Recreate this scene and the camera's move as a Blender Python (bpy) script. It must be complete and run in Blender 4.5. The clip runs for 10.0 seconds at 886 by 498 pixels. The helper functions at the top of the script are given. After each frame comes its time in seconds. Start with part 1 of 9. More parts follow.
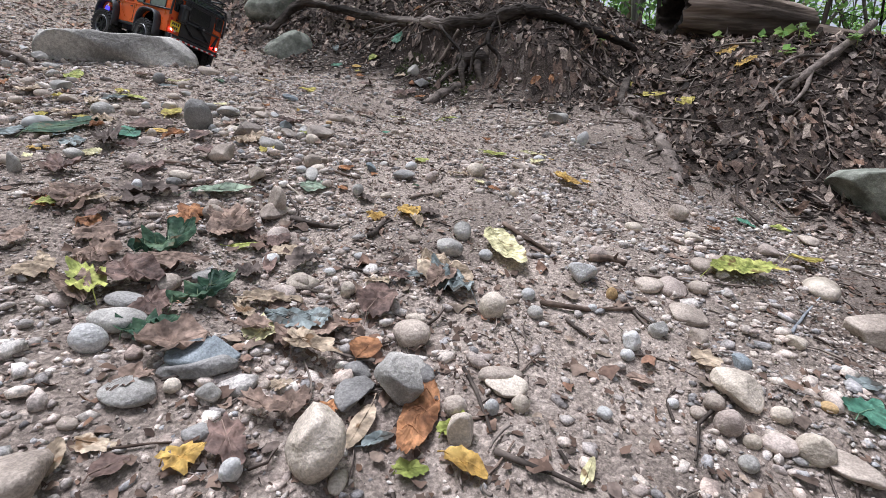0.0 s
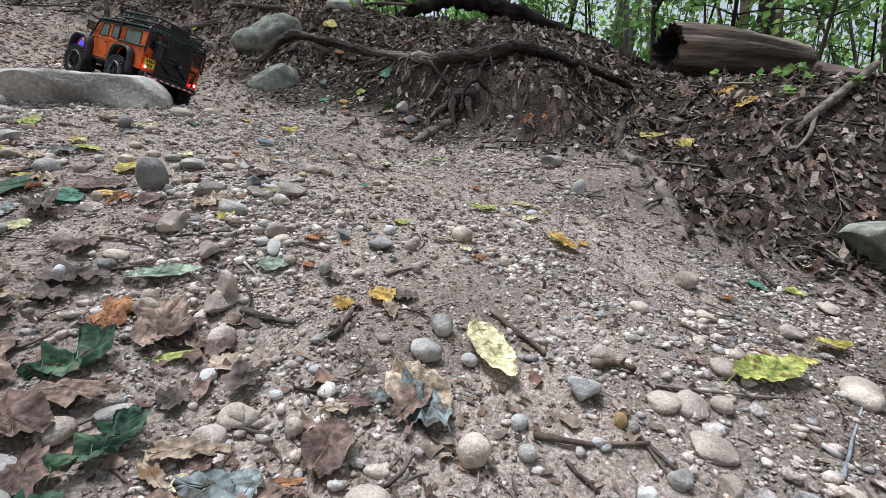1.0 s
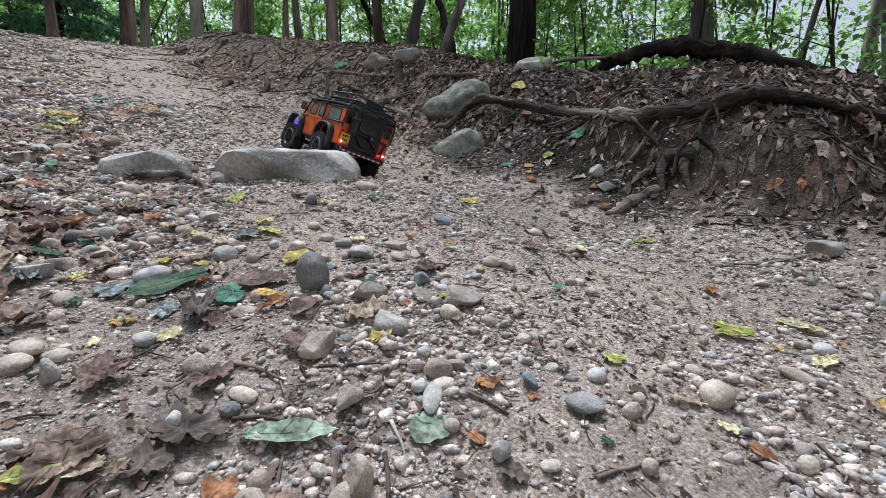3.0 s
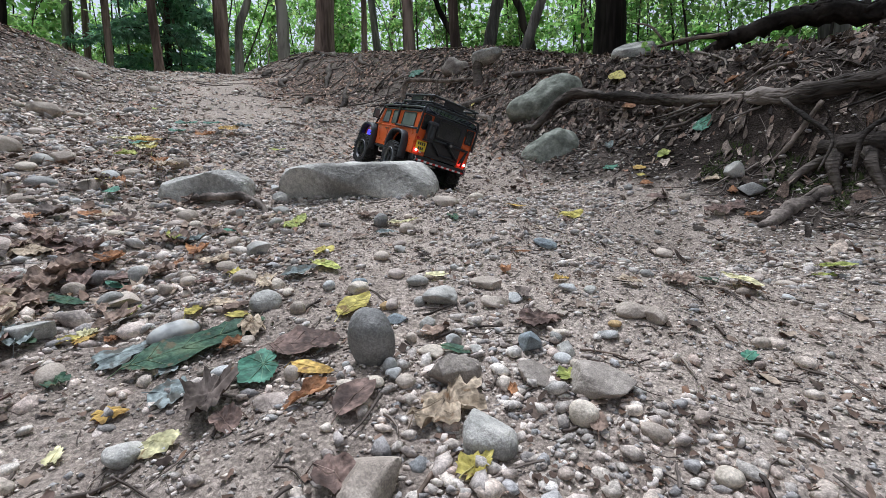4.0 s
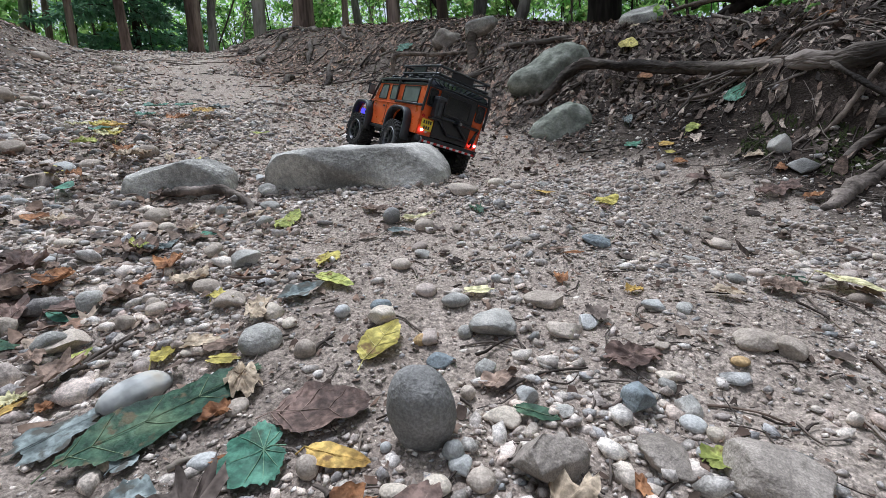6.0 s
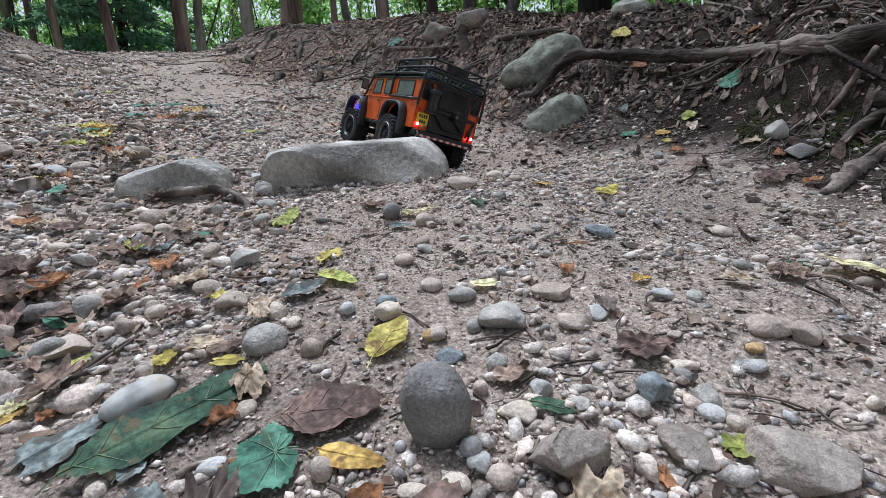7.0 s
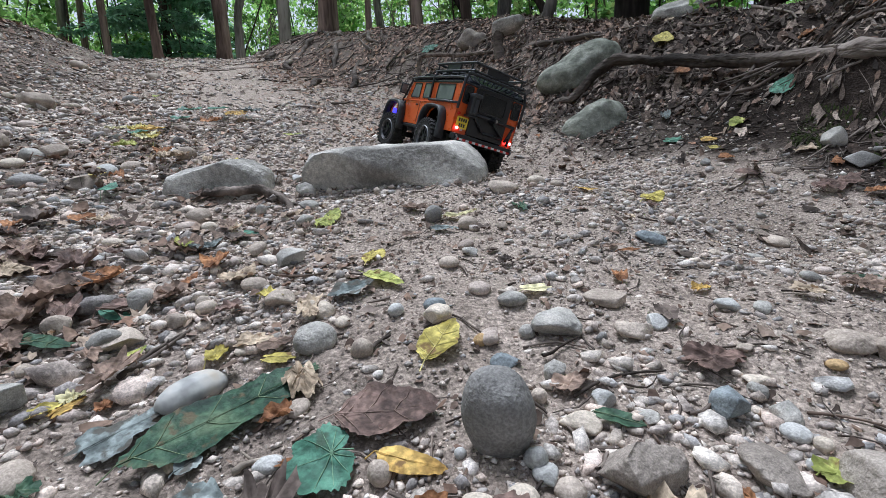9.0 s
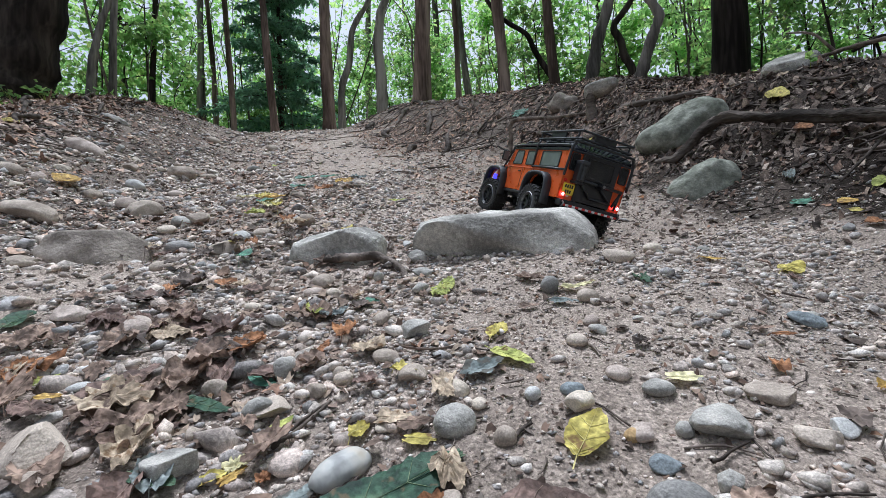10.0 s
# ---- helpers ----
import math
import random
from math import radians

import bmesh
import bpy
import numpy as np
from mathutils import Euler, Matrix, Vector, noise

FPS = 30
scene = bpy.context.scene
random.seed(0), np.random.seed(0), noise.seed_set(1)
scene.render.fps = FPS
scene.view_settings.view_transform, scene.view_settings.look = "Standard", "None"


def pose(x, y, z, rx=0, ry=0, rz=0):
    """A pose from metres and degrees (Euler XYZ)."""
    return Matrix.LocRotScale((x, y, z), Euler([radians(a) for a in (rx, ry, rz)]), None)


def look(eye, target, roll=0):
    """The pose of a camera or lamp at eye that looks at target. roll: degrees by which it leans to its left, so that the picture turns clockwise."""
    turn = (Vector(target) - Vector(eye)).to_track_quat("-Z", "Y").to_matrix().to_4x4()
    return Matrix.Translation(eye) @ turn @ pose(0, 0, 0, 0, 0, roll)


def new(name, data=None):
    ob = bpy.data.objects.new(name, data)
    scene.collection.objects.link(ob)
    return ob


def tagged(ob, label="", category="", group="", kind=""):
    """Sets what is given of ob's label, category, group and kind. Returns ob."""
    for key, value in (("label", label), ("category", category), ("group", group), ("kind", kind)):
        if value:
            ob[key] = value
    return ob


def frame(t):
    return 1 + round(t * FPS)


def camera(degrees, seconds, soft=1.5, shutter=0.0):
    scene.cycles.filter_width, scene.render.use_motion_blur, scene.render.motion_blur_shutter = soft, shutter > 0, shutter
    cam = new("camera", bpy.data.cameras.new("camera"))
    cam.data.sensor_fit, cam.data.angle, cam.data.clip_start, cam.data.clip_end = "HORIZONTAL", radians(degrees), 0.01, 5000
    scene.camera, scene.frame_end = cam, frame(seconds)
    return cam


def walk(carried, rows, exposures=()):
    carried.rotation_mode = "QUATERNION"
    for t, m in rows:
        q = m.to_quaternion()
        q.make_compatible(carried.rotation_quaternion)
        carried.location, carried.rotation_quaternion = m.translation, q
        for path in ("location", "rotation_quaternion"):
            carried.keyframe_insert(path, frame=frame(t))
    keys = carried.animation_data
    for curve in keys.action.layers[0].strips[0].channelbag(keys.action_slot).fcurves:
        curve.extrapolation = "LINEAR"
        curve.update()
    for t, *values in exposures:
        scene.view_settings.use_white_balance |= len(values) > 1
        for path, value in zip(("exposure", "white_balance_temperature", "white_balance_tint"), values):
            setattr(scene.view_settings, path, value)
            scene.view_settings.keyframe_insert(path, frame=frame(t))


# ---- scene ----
cam = camera(87.8, 10.0, soft=0.5)
PATH = [
    (0, (0.044, 0.028, 0.331), (0.025, 1.977, -0.117), -0.5),
    (0.5, (0.056, 0.092, 0.367), (0.087, 2.057, -0.004), -0.7),
    (1, (0.064, 0.13, 0.396), (0.067, 2.097, 0.032), -0.3),
    (1.5, (0.076, 0.14, 0.438), (-0.035, 2.109, 0.103), 0.5),
    (2, (0.047, 0.204, 0.437), (-0.248, 2.16, 0.143), 1.9),
    (2.5, (0.04, 0.293, 0.46), (-0.479, 2.211, 0.231), 2.3),
    (3, (-0.001, 0.346, 0.463), (-0.72, 2.206, 0.311), 0.7),
    (3.2, (-0.022, 0.379, 0.467), (-0.815, 2.211, 0.344), 0.1),
    (4.3, (-0.129, 0.572, 0.499), (-1.187, 2.265, 0.37), -1.1),
    (4.5, (-0.133, 0.584, 0.508), (-1.178, 2.283, 0.361), -0.8),
    (5, (-0.186, 0.597, 0.522), (-1.194, 2.316, 0.348), -1.5),
    (5.5, (-0.22, 0.622, 0.514), (-1.21, 2.349, 0.324), -2.0),
    (7, (-0.248, 0.627, 0.51), (-1.207, 2.367, 0.285), -4.0),
    (7.5, (-0.254, 0.628, 0.506), (-1.214, 2.368, 0.28), -4.5),
    (8, (-0.26, 0.627, 0.508), (-1.234, 2.36, 0.289), -4.4),
    (8.5, (-0.263, 0.628, 0.504), (-1.257, 2.35, 0.287), -3.9),
    (9, (-0.274, 0.623, 0.506), (-1.33, 2.311, 0.316), -3.0),
    (9.5, (-0.292, 0.607, 0.514), (-1.509, 2.193, 0.46), -2.3),
    (10, (-0.316, 0.592, 0.532), (-1.646, 2.085, 0.596), -2.4),
]
walk(cam, [(t, look(eye, target, roll)) for t, eye, target, roll in PATH], exposures=[(0, 0.36, 5720, 17), (1.0, 0.32, 5660, 13), (2.0, 0.34, 5580, 13), (2.5, 0.32, 5560, 13), (5, 0.25, 5520, 12), (8, 0.24, 5470, 13), (10, 0.31, 5490, 12)])

import itertools

# ---- light: an overcast sky above the wood ----
world = bpy.data.worlds.new("sky")
scene.world = world
world.use_nodes = True
wn, wl = world.node_tree.nodes, world.node_tree.links
sky = wn.new("ShaderNodeTexSky")
sky.sky_type, sky.sun_disc = "NISHITA", False
sky.sun_elevation, sky.sun_rotation = radians(70), radians(-45)
sky.air_density, sky.dust_density, sky.ozone_density = 1.0, 4.0, 1.0
pale = wn.new("ShaderNodeHueSaturation")
pale.inputs["Saturation"].default_value = 0.25
wl.new(sky.outputs[0], pale.inputs["Color"])
wl.new(pale.outputs[0], wn["Background"].inputs["Color"])
wn["Background"].inputs["Strength"].default_value = 0.12
sun = new("sun", bpy.data.lights.new("sun", "SUN"))
sun.data.energy, sun.data.angle, sun.data.color = 3.6, radians(22), (1.0, 0.98, 0.95)
sun.matrix_world = look((-2.2, 1.5, 10), (0, 0, 0))

# ---- materials ----
def shader(name):
    m = bpy.data.materials.new(name)
    m.use_nodes = True
    return m, m.node_tree.nodes, m.node_tree.links, m.node_tree.nodes["Principled BSDF"]


def ramp_of(n, tones):
    r = n.new("ShaderNodeValToRGB")
    e = r.color_ramp.elements
    while len(e) < len(tones):
        e.new(0.5)
    for k, c in enumerate(tones):
        e[k].position = k / max(1, len(tones) - 1)
        e[k].color = (*c, 1)
    return r


def surface(name, tones, vary="", grain=60.0, patch=7.0, spread=0.35, rough=0.85, bump=0.5, depth=0.003, see_through=0.0, steps=False, gloss=0.12, speck=(0, 0), blotch=None):
    """A rough natural surface. vary: what picks the tone ("island", "object" or, if empty, broad patches)."""
    m, n, l, b = shader(name)
    where = n.new("ShaderNodeNewGeometry")
    fine, broad = n.new("ShaderNodeTexNoise"), n.new("ShaderNodeTexNoise")
    for tex, size, detail in ((fine, grain, 5), (broad, patch, 4)):
        tex.inputs["Scale"].default_value, tex.inputs["Detail"].default_value = size, detail
        l.new(where.outputs["Position"], tex.inputs["Vector"])
    ramp = ramp_of(n, tones)
    if steps:
        ramp.color_ramp.interpolation = "CONSTANT"
    if vary == "island":
        l.new(where.outputs["Random Per Island"], ramp.inputs[0])
    elif vary == "object":
        info = n.new("ShaderNodeObjectInfo")
        l.new(info.outputs["Random"], ramp.inputs[0])
    else:
        wide = n.new("ShaderNodeMapRange")
        wide.inputs[1].default_value, wide.inputs[2].default_value = 0.3, 0.7
        l.new(broad.outputs["Fac"], wide.inputs[0])
        l.new(wide.outputs[0], ramp.inputs[0])
    both = n.new("ShaderNodeMath")
    both.operation = "MULTIPLY_ADD"
    both.inputs[1].default_value = 0.6
    l.new(fine.outputs["Fac"], both.inputs[0])
    l.new(broad.outputs["Fac"], both.inputs[2])
    shade = n.new("ShaderNodeMapRange")
    for k, v in ((1, 0.66), (2, 0.94), (3, 1 - spread), (4, 1 + spread)):
        shade.inputs[k].default_value = v
    l.new(both.outputs[0], shade.inputs[0])
    mix = n.new("ShaderNodeVectorMath")
    mix.operation = "SCALE"
    l.new(ramp.outputs[0], mix.inputs[0])
    l.new(shade.outputs[0], mix.inputs["Scale"])
    if speck[0]:
        dots, dot = n.new("ShaderNodeTexNoise"), n.new("ShaderNodeMapRange")
        dots.inputs["Scale"].default_value, dots.inputs["Detail"].default_value = speck[0], 3
        l.new(where.outputs["Position"], dots.inputs["Vector"])
        for k, v in ((1, 0.43), (2, 0.57), (3, 1 - speck[1]), (4, 1 + speck[1])):
            dot.inputs[k].default_value = v
        l.new(dots.outputs["Fac"], dot.inputs[0])
        both_shades = n.new("ShaderNodeMath")
        both_shades.operation = "MULTIPLY"
        l.new(shade.outputs[0], both_shades.inputs[0])
        l.new(dot.outputs[0], both_shades.inputs[1])
        l.new(both_shades.outputs[0], mix.inputs["Scale"])
    skin = mix.outputs[0]
    if blotch:
        spots, edge, over = n.new("ShaderNodeTexNoise"), n.new("ShaderNodeMapRange"), n.new("ShaderNodeMix")
        over.data_type = "RGBA"
        spots.inputs["Scale"].default_value, spots.inputs["Detail"].default_value = blotch[0], 5
        l.new(where.outputs["Position"], spots.inputs["Vector"])
        for k, v in ((1, blotch[1]), (2, blotch[1] + 0.07), (3, 0.0), (4, 0.85)):
            edge.inputs[k].default_value = v
        l.new(spots.outputs["Fac"], edge.inputs[0])
        l.new(edge.outputs[0], over.inputs["Factor"])
        l.new(mix.outputs[0], over.inputs[6])
        over.inputs[7].default_value = (*blotch[2], 1)
        skin = over.outputs[2]
    l.new(skin, b.inputs["Base Color"])
    b.inputs["Roughness"].default_value = rough
    b.inputs["Specular IOR Level"].default_value = gloss
    bp = n.new("ShaderNodeBump")
    bp.inputs["Strength"].default_value, bp.inputs["Distance"].default_value = bump, depth
    l.new(fine.outputs["Fac"], bp.inputs["Height"])
    l.new(bp.outputs[0], b.inputs["Normal"])
    if see_through:
        thin = n.new("ShaderNodeBsdfTranslucent")
        l.new(skin, thin.inputs["Color"])
        blend = n.new("ShaderNodeMixShader")
        blend.inputs[0].default_value = see_through
        l.new(b.outputs[0], blend.inputs[1])
        l.new(thin.outputs[0], blend.inputs[2])
        l.new(blend.outputs[0], n["Material Output"].inputs[0])
    return m


def plain(name, colour, rough=0.5, metal=0.0, spread=0.12, grain=90.0, bump=0.0):
    """A made surface: paint, plastic, metal, with faint dust and wear."""
    m, n, l, b = shader(name)
    where = n.new("ShaderNodeTexCoord")
    tex = n.new("ShaderNodeTexNoise")
    tex.inputs["Scale"].default_value, tex.inputs["Detail"].default_value = grain, 6
    l.new(where.outputs["Object"], tex.inputs["Vector"])
    shade = n.new("ShaderNodeMapRange")
    for k, v in ((1, 0.3), (2, 0.7), (3, 1 - spread), (4, 1 + spread)):
        shade.inputs[k].default_value = v
    l.new(tex.outputs["Fac"], shade.inputs[0])
    mix = n.new("ShaderNodeVectorMath")
    mix.operation = "SCALE"
    mix.inputs[0].default_value = colour
    l.new(shade.outputs[0], mix.inputs["Scale"])
    l.new(mix.outputs[0], b.inputs["Base Color"])
    b.inputs["Metallic"].default_value = metal
    wear = n.new("ShaderNodeMapRange")
    for k, v in ((1, 0.3), (2, 0.7), (3, max(0.03, rough - 0.12)), (4, min(1, rough + 0.15))):
        wear.inputs[k].default_value = v
    l.new(tex.outputs["Fac"], wear.inputs[0])
    l.new(wear.outputs[0], b.inputs["Roughness"])
    if bump:
        bp = n.new("ShaderNodeBump")
        bp.inputs["Strength"].default_value, bp.inputs["Distance"].default_value = bump, 0.001
        l.new(tex.outputs["Fac"], bp.inputs["Height"])
        l.new(bp.outputs[0], b.inputs["Normal"])
    return m


def glowing(name, colour, strength):
    m, n, l, b = shader(name)
    b.inputs["Base Color"].default_value = (*colour, 1)
    b.inputs["Emission Color"].default_value = (*colour, 1)
    b.inputs["Emission Strength"].default_value = strength
    b.inputs["Roughness"].default_value = 0.2
    return m


def ground_material():
    """Sandy trail dirt that passes into dark leaf mould by the attribute 'mould'."""
    m, n, l, b = shader("trail_dirt")
    where = n.new("ShaderNodeNewGeometry")
    def tex(size, detail, rough=0.55):
        t = n.new("ShaderNodeTexNoise")
        t.inputs["Scale"].default_value, t.inputs["Detail"].default_value, t.inputs["Roughness"].default_value = size, detail, rough
        l.new(where.outputs["Position"], t.inputs["Vector"])
        return t
    broad, fine, grit = tex(4.0, 5), tex(30.0, 8, 0.75), tex(240.0, 6, 0.8)
    sand = ramp_of(n, [(0.305, 0.245, 0.2), (0.41, 0.333, 0.274), (0.49, 0.402, 0.334), (0.575, 0.48, 0.405)])
    mould = ramp_of(n, [(0.011, 0.0083, 0.0068), (0.036, 0.027, 0.0218), (0.078, 0.059, 0.048)])
    wide = n.new("ShaderNodeMapRange")
    wide.inputs[1].default_value, wide.inputs[2].default_value = 0.36, 0.64
    mixed = n.new("ShaderNodeMath")
    mixed.operation = "MULTIPLY_ADD"
    mixed.inputs[1].default_value = 0.7
    l.new(fine.outputs["Fac"], mixed.inputs[0])
    half = n.new("ShaderNodeMath")
    half.operation = "MULTIPLY"
    half.inputs[1].default_value = 0.3
    l.new(broad.outputs["Fac"], half.inputs[0])
    l.new(half.outputs[0], mixed.inputs[2])
    l.new(mixed.outputs[0], wide.inputs[0])
    l.new(wide.outputs[0], sand.inputs[0])
    l.new(wide.outputs[0], mould.inputs[0])
    share = n.new("ShaderNodeAttribute")
    share.attribute_name = "mould"
    mix = n.new("ShaderNodeMix")
    mix.data_type = "RGBA"
    l.new(share.outputs["Fac"], mix.inputs["Factor"])
    l.new(sand.outputs[0], mix.inputs[6])
    l.new(mould.outputs[0], mix.inputs[7])
    grains = []
    for size in (210.0, 520.0):
        cell = n.new("ShaderNodeTexVoronoi")
        cell.inputs["Scale"].default_value = size
        l.new(where.outputs["Position"], cell.inputs["Vector"])
        grains.append(cell)
    lone = n.new("ShaderNodeSeparateColor")
    l.new(grains[0].outputs["Color"], lone.inputs[0])
    tiny = n.new("ShaderNodeSeparateColor")
    l.new(grains[1].outputs["Color"], tiny.inputs[0])
    def spread_of(source, a, b, low, top):
        r = n.new("ShaderNodeMapRange")
        for k, v in ((1, a), (2, b), (3, low), (4, top)):
            r.inputs[k].default_value = v
        l.new(source, r.inputs[0])
        return r.outputs[0]
    speck = None
    # The Distance factor darkens gaps between grains: their small shadows, put into the colour.
    for source in (spread_of(lone.outputs[0], 0.0, 1.0, 0.86, 1.14), spread_of(tiny.outputs[0], 0.0, 1.0, 0.76, 1.24), spread_of(grains[0].outputs["Distance"], 0.3, 0.8, 1.04, 0.84), spread_of(grit.outputs["Fac"], 0.42, 0.58, 0.78, 1.2)):
        if speck is None:
            speck = source
        else:
            product = n.new("ShaderNodeMath")
            product.operation = "MULTIPLY"
            l.new(speck, product.inputs[0])
            l.new(source, product.inputs[1])
            speck = product.outputs[0]
    out = n.new("ShaderNodeVectorMath")
    out.operation = "SCALE"
    l.new(mix.outputs[2], out.inputs[0])
    l.new(speck, out.inputs["Scale"])
    l.new(out.outputs[0], b.inputs["Base Color"])
    b.inputs["Roughness"].default_value, b.inputs["Specular IOR Level"].default_value = 0.95, 0.08
    high = n.new("ShaderNodeMath")
    high.operation = "MULTIPLY_ADD"
    high.inputs[1].default_value = 0.35
    mound = n.new("ShaderNodeMath")
    mound.operation = "MULTIPLY_ADD"
    mound.inputs[1].default_value = -0.5
    l.new(grains[0].outputs["Distance"], mound.inputs[0])
    l.new(fine.outputs["Fac"], mound.inputs[2])
    l.new(grit.outputs["Fac"], high.inputs[0])
    l.new(mound.outputs[0], high.inputs[2])
    bp = n.new("ShaderNodeBump")
    bp.inputs["Strength"].default_value, bp.inputs["Distance"].default_value = 0.9, 0.006
    l.new(high.outputs[0], bp.inputs["Height"])
    l.new(bp.outputs[0], b.inputs["Normal"])
    return m


DIRT = ground_material()
SLATE = surface("grey_boulder_stone", [(0.28, 0.262, 0.233), (0.42, 0.394, 0.352), (0.53, 0.5, 0.45)], patch=9, grain=110, bump=0.8, depth=0.006, spread=0.3, speck=(420, 0.16))
MOSSY = surface("greenish_boulder_stone", [(0.19, 0.195, 0.157), (0.265, 0.27, 0.22), (0.335, 0.333, 0.283)], patch=24, grain=90, bump=0.8, depth=0.005, spread=0.22, speck=(420, 0.14))
STONES = {
    "grey": surface("grey_pebble_stone", [(0.27, 0.255, 0.23), (0.37, 0.348, 0.312), (0.45, 0.415, 0.368)], patch=38, grain=320, bump=0.6, depth=0.0025, speck=(900, 0.13), rough=0.75, spread=0.2),
    "dark": surface("dark_pebble_stone", [(0.19, 0.18, 0.168), (0.3, 0.284, 0.262)], patch=22, grain=320, bump=0.6, depth=0.0025, speck=(650, 0.13), rough=0.75, spread=0.2),
    "white": surface("white_quartz", [(0.4, 0.39, 0.365), (0.55, 0.53, 0.5)], patch=25, grain=250, bump=0.6, depth=0.0025, speck=(650, 0.13), rough=0.6, spread=0.1),
    "cream": surface("cream_pebble_stone", [(0.45, 0.38, 0.3), (0.58, 0.5, 0.41)], patch=25, grain=250, bump=0.6, depth=0.0025, speck=(650, 0.13), rough=0.7, spread=0.2),
    "tan": surface("tan_pebble_stone", [(0.34, 0.28, 0.228), (0.48, 0.405, 0.335)], patch=22, grain=250, bump=0.6, depth=0.0025, speck=(650, 0.13), rough=0.85, spread=0.2),
    "pink": surface("pinkish_pebble_stone", [(0.38, 0.305, 0.258), (0.5, 0.42, 0.362)], patch=22, grain=250, bump=0.6, depth=0.0025, speck=(650, 0.13), rough=0.8, spread=0.2),
    "blue": surface("blue_grey_stone", [(0.16, 0.18, 0.188), (0.26, 0.283, 0.29)], patch=30, grain=250, bump=0.6, depth=0.0025, speck=(650, 0.13), rough=0.55, spread=0.2),
    "egg": surface("smooth_white_stone", [(0.3, 0.3, 0.29), (0.42, 0.41, 0.385), (0.4, 0.35, 0.28)], patch=30, grain=60, bump=0.15, depth=0.001, rough=0.45, spread=0.2),
    "dusty": surface("dirt_covered_stone", [(0.23, 0.194, 0.163), (0.31, 0.266, 0.226), (0.39, 0.338, 0.288)], patch=18, grain=160, bump=0.7, depth=0.004, rough=0.95, spread=0.2, speck=(900, 0.14)),
    "ochre": surface("ochre_pebble_stone", [(0.4, 0.26, 0.12), (0.52, 0.37, 0.2)], patch=25, grain=250, bump=0.6, depth=0.0025, speck=(650, 0.13), rough=0.7, spread=0.2),
}
GRAVEL = surface("mixed_gravel", [(0.3, 0.268, 0.243), (0.5, 0.43, 0.365), (0.4, 0.325, 0.278), (0.64, 0.57, 0.495), (0.45, 0.375, 0.325), (0.33, 0.3, 0.278), (0.56, 0.475, 0.395), (0.44, 0.34, 0.285), (0.66, 0.61, 0.55), (0.36, 0.3, 0.26), (0.38, 0.36, 0.345), (0.23, 0.21, 0.198), (0.52, 0.455, 0.395), (0.55, 0.44, 0.365), (0.6, 0.51, 0.425), (0.29, 0.29, 0.285)], vary="island", grain=260, patch=50, spread=0.4, bump=0.6, depth=0.002, rough=0.9, speck=(800, 0.14))
SANDGRAIN = surface("sand_grains", [(0.24, 0.19, 0.155), (0.45, 0.37, 0.31), (0.32, 0.26, 0.215), (0.55, 0.48, 0.41), (0.38, 0.31, 0.26), (0.2, 0.17, 0.15), (0.48, 0.4, 0.335)], vary="island", grain=260, patch=50, spread=0.2, bump=0.0, rough=0.9)
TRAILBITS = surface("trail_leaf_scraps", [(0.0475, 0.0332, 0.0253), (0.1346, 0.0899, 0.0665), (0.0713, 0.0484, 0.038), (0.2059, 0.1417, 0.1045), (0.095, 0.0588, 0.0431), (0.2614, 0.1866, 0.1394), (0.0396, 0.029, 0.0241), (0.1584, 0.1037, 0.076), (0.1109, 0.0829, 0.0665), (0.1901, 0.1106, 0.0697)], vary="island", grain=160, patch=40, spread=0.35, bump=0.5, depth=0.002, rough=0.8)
PIECES = surface("torn_leaf_pieces", [(0.07, 0.05, 0.04), (0.2, 0.145, 0.11), (0.11, 0.085, 0.07), (0.3, 0.225, 0.17), (0.15, 0.095, 0.07), (0.36, 0.28, 0.21), (0.06, 0.046, 0.038), (0.24, 0.16, 0.115), (0.17, 0.14, 0.12), (0.3, 0.17, 0.11)], vary="island", grain=160, patch=40, spread=0.35, bump=0.5, depth=0.002, rough=0.8)
# TRAILBITS tones times 2.3: the upper trail's stronger light put into the colour.
BRIGHTFARBITS = surface("brightened_far_leaf_scraps", [(0.1091, 0.0761, 0.058), (0.3089, 0.2063, 0.1526), (0.1636, 0.1111, 0.0872), (0.4725, 0.3252, 0.2398), (0.218, 0.135, 0.099), (0.5999, 0.4282, 0.32), (0.0909, 0.0666, 0.0554), (0.3636, 0.238, 0.1744), (0.2545, 0.1902, 0.1526), (0.4363, 0.2538, 0.16)], vary="island", grain=160, patch=40, spread=0.35, bump=0.5, depth=0.002, rough=0.8)
DUSTROOT = surface("dusty_worn_root", [(0.11, 0.088, 0.073), (0.19, 0.155, 0.13), (0.26, 0.215, 0.185)], grain=120, patch=16, bump=0.9, depth=0.005, spread=0.4)
LITTER = surface("dry_leaf_litter", [(0.036, 0.0264, 0.0216), (0.12, 0.0876, 0.0696), (0.042, 0.0312, 0.0252), (0.312, 0.234, 0.1824), (0.0288, 0.0216, 0.0174), (0.156, 0.1044, 0.078), (0.0264, 0.021, 0.0174), (0.084, 0.0648, 0.0528), (0.516, 0.414, 0.3336), (0.072, 0.0468, 0.036), (0.24, 0.198, 0.168), (0.204, 0.1236, 0.084), (0.036, 0.0276, 0.0228), (0.384, 0.3, 0.24)], vary="island", grain=120, patch=30, spread=0.4, bump=0.6, depth=0.003, rough=0.75, see_through=0.1, speck=(260, 0.25))
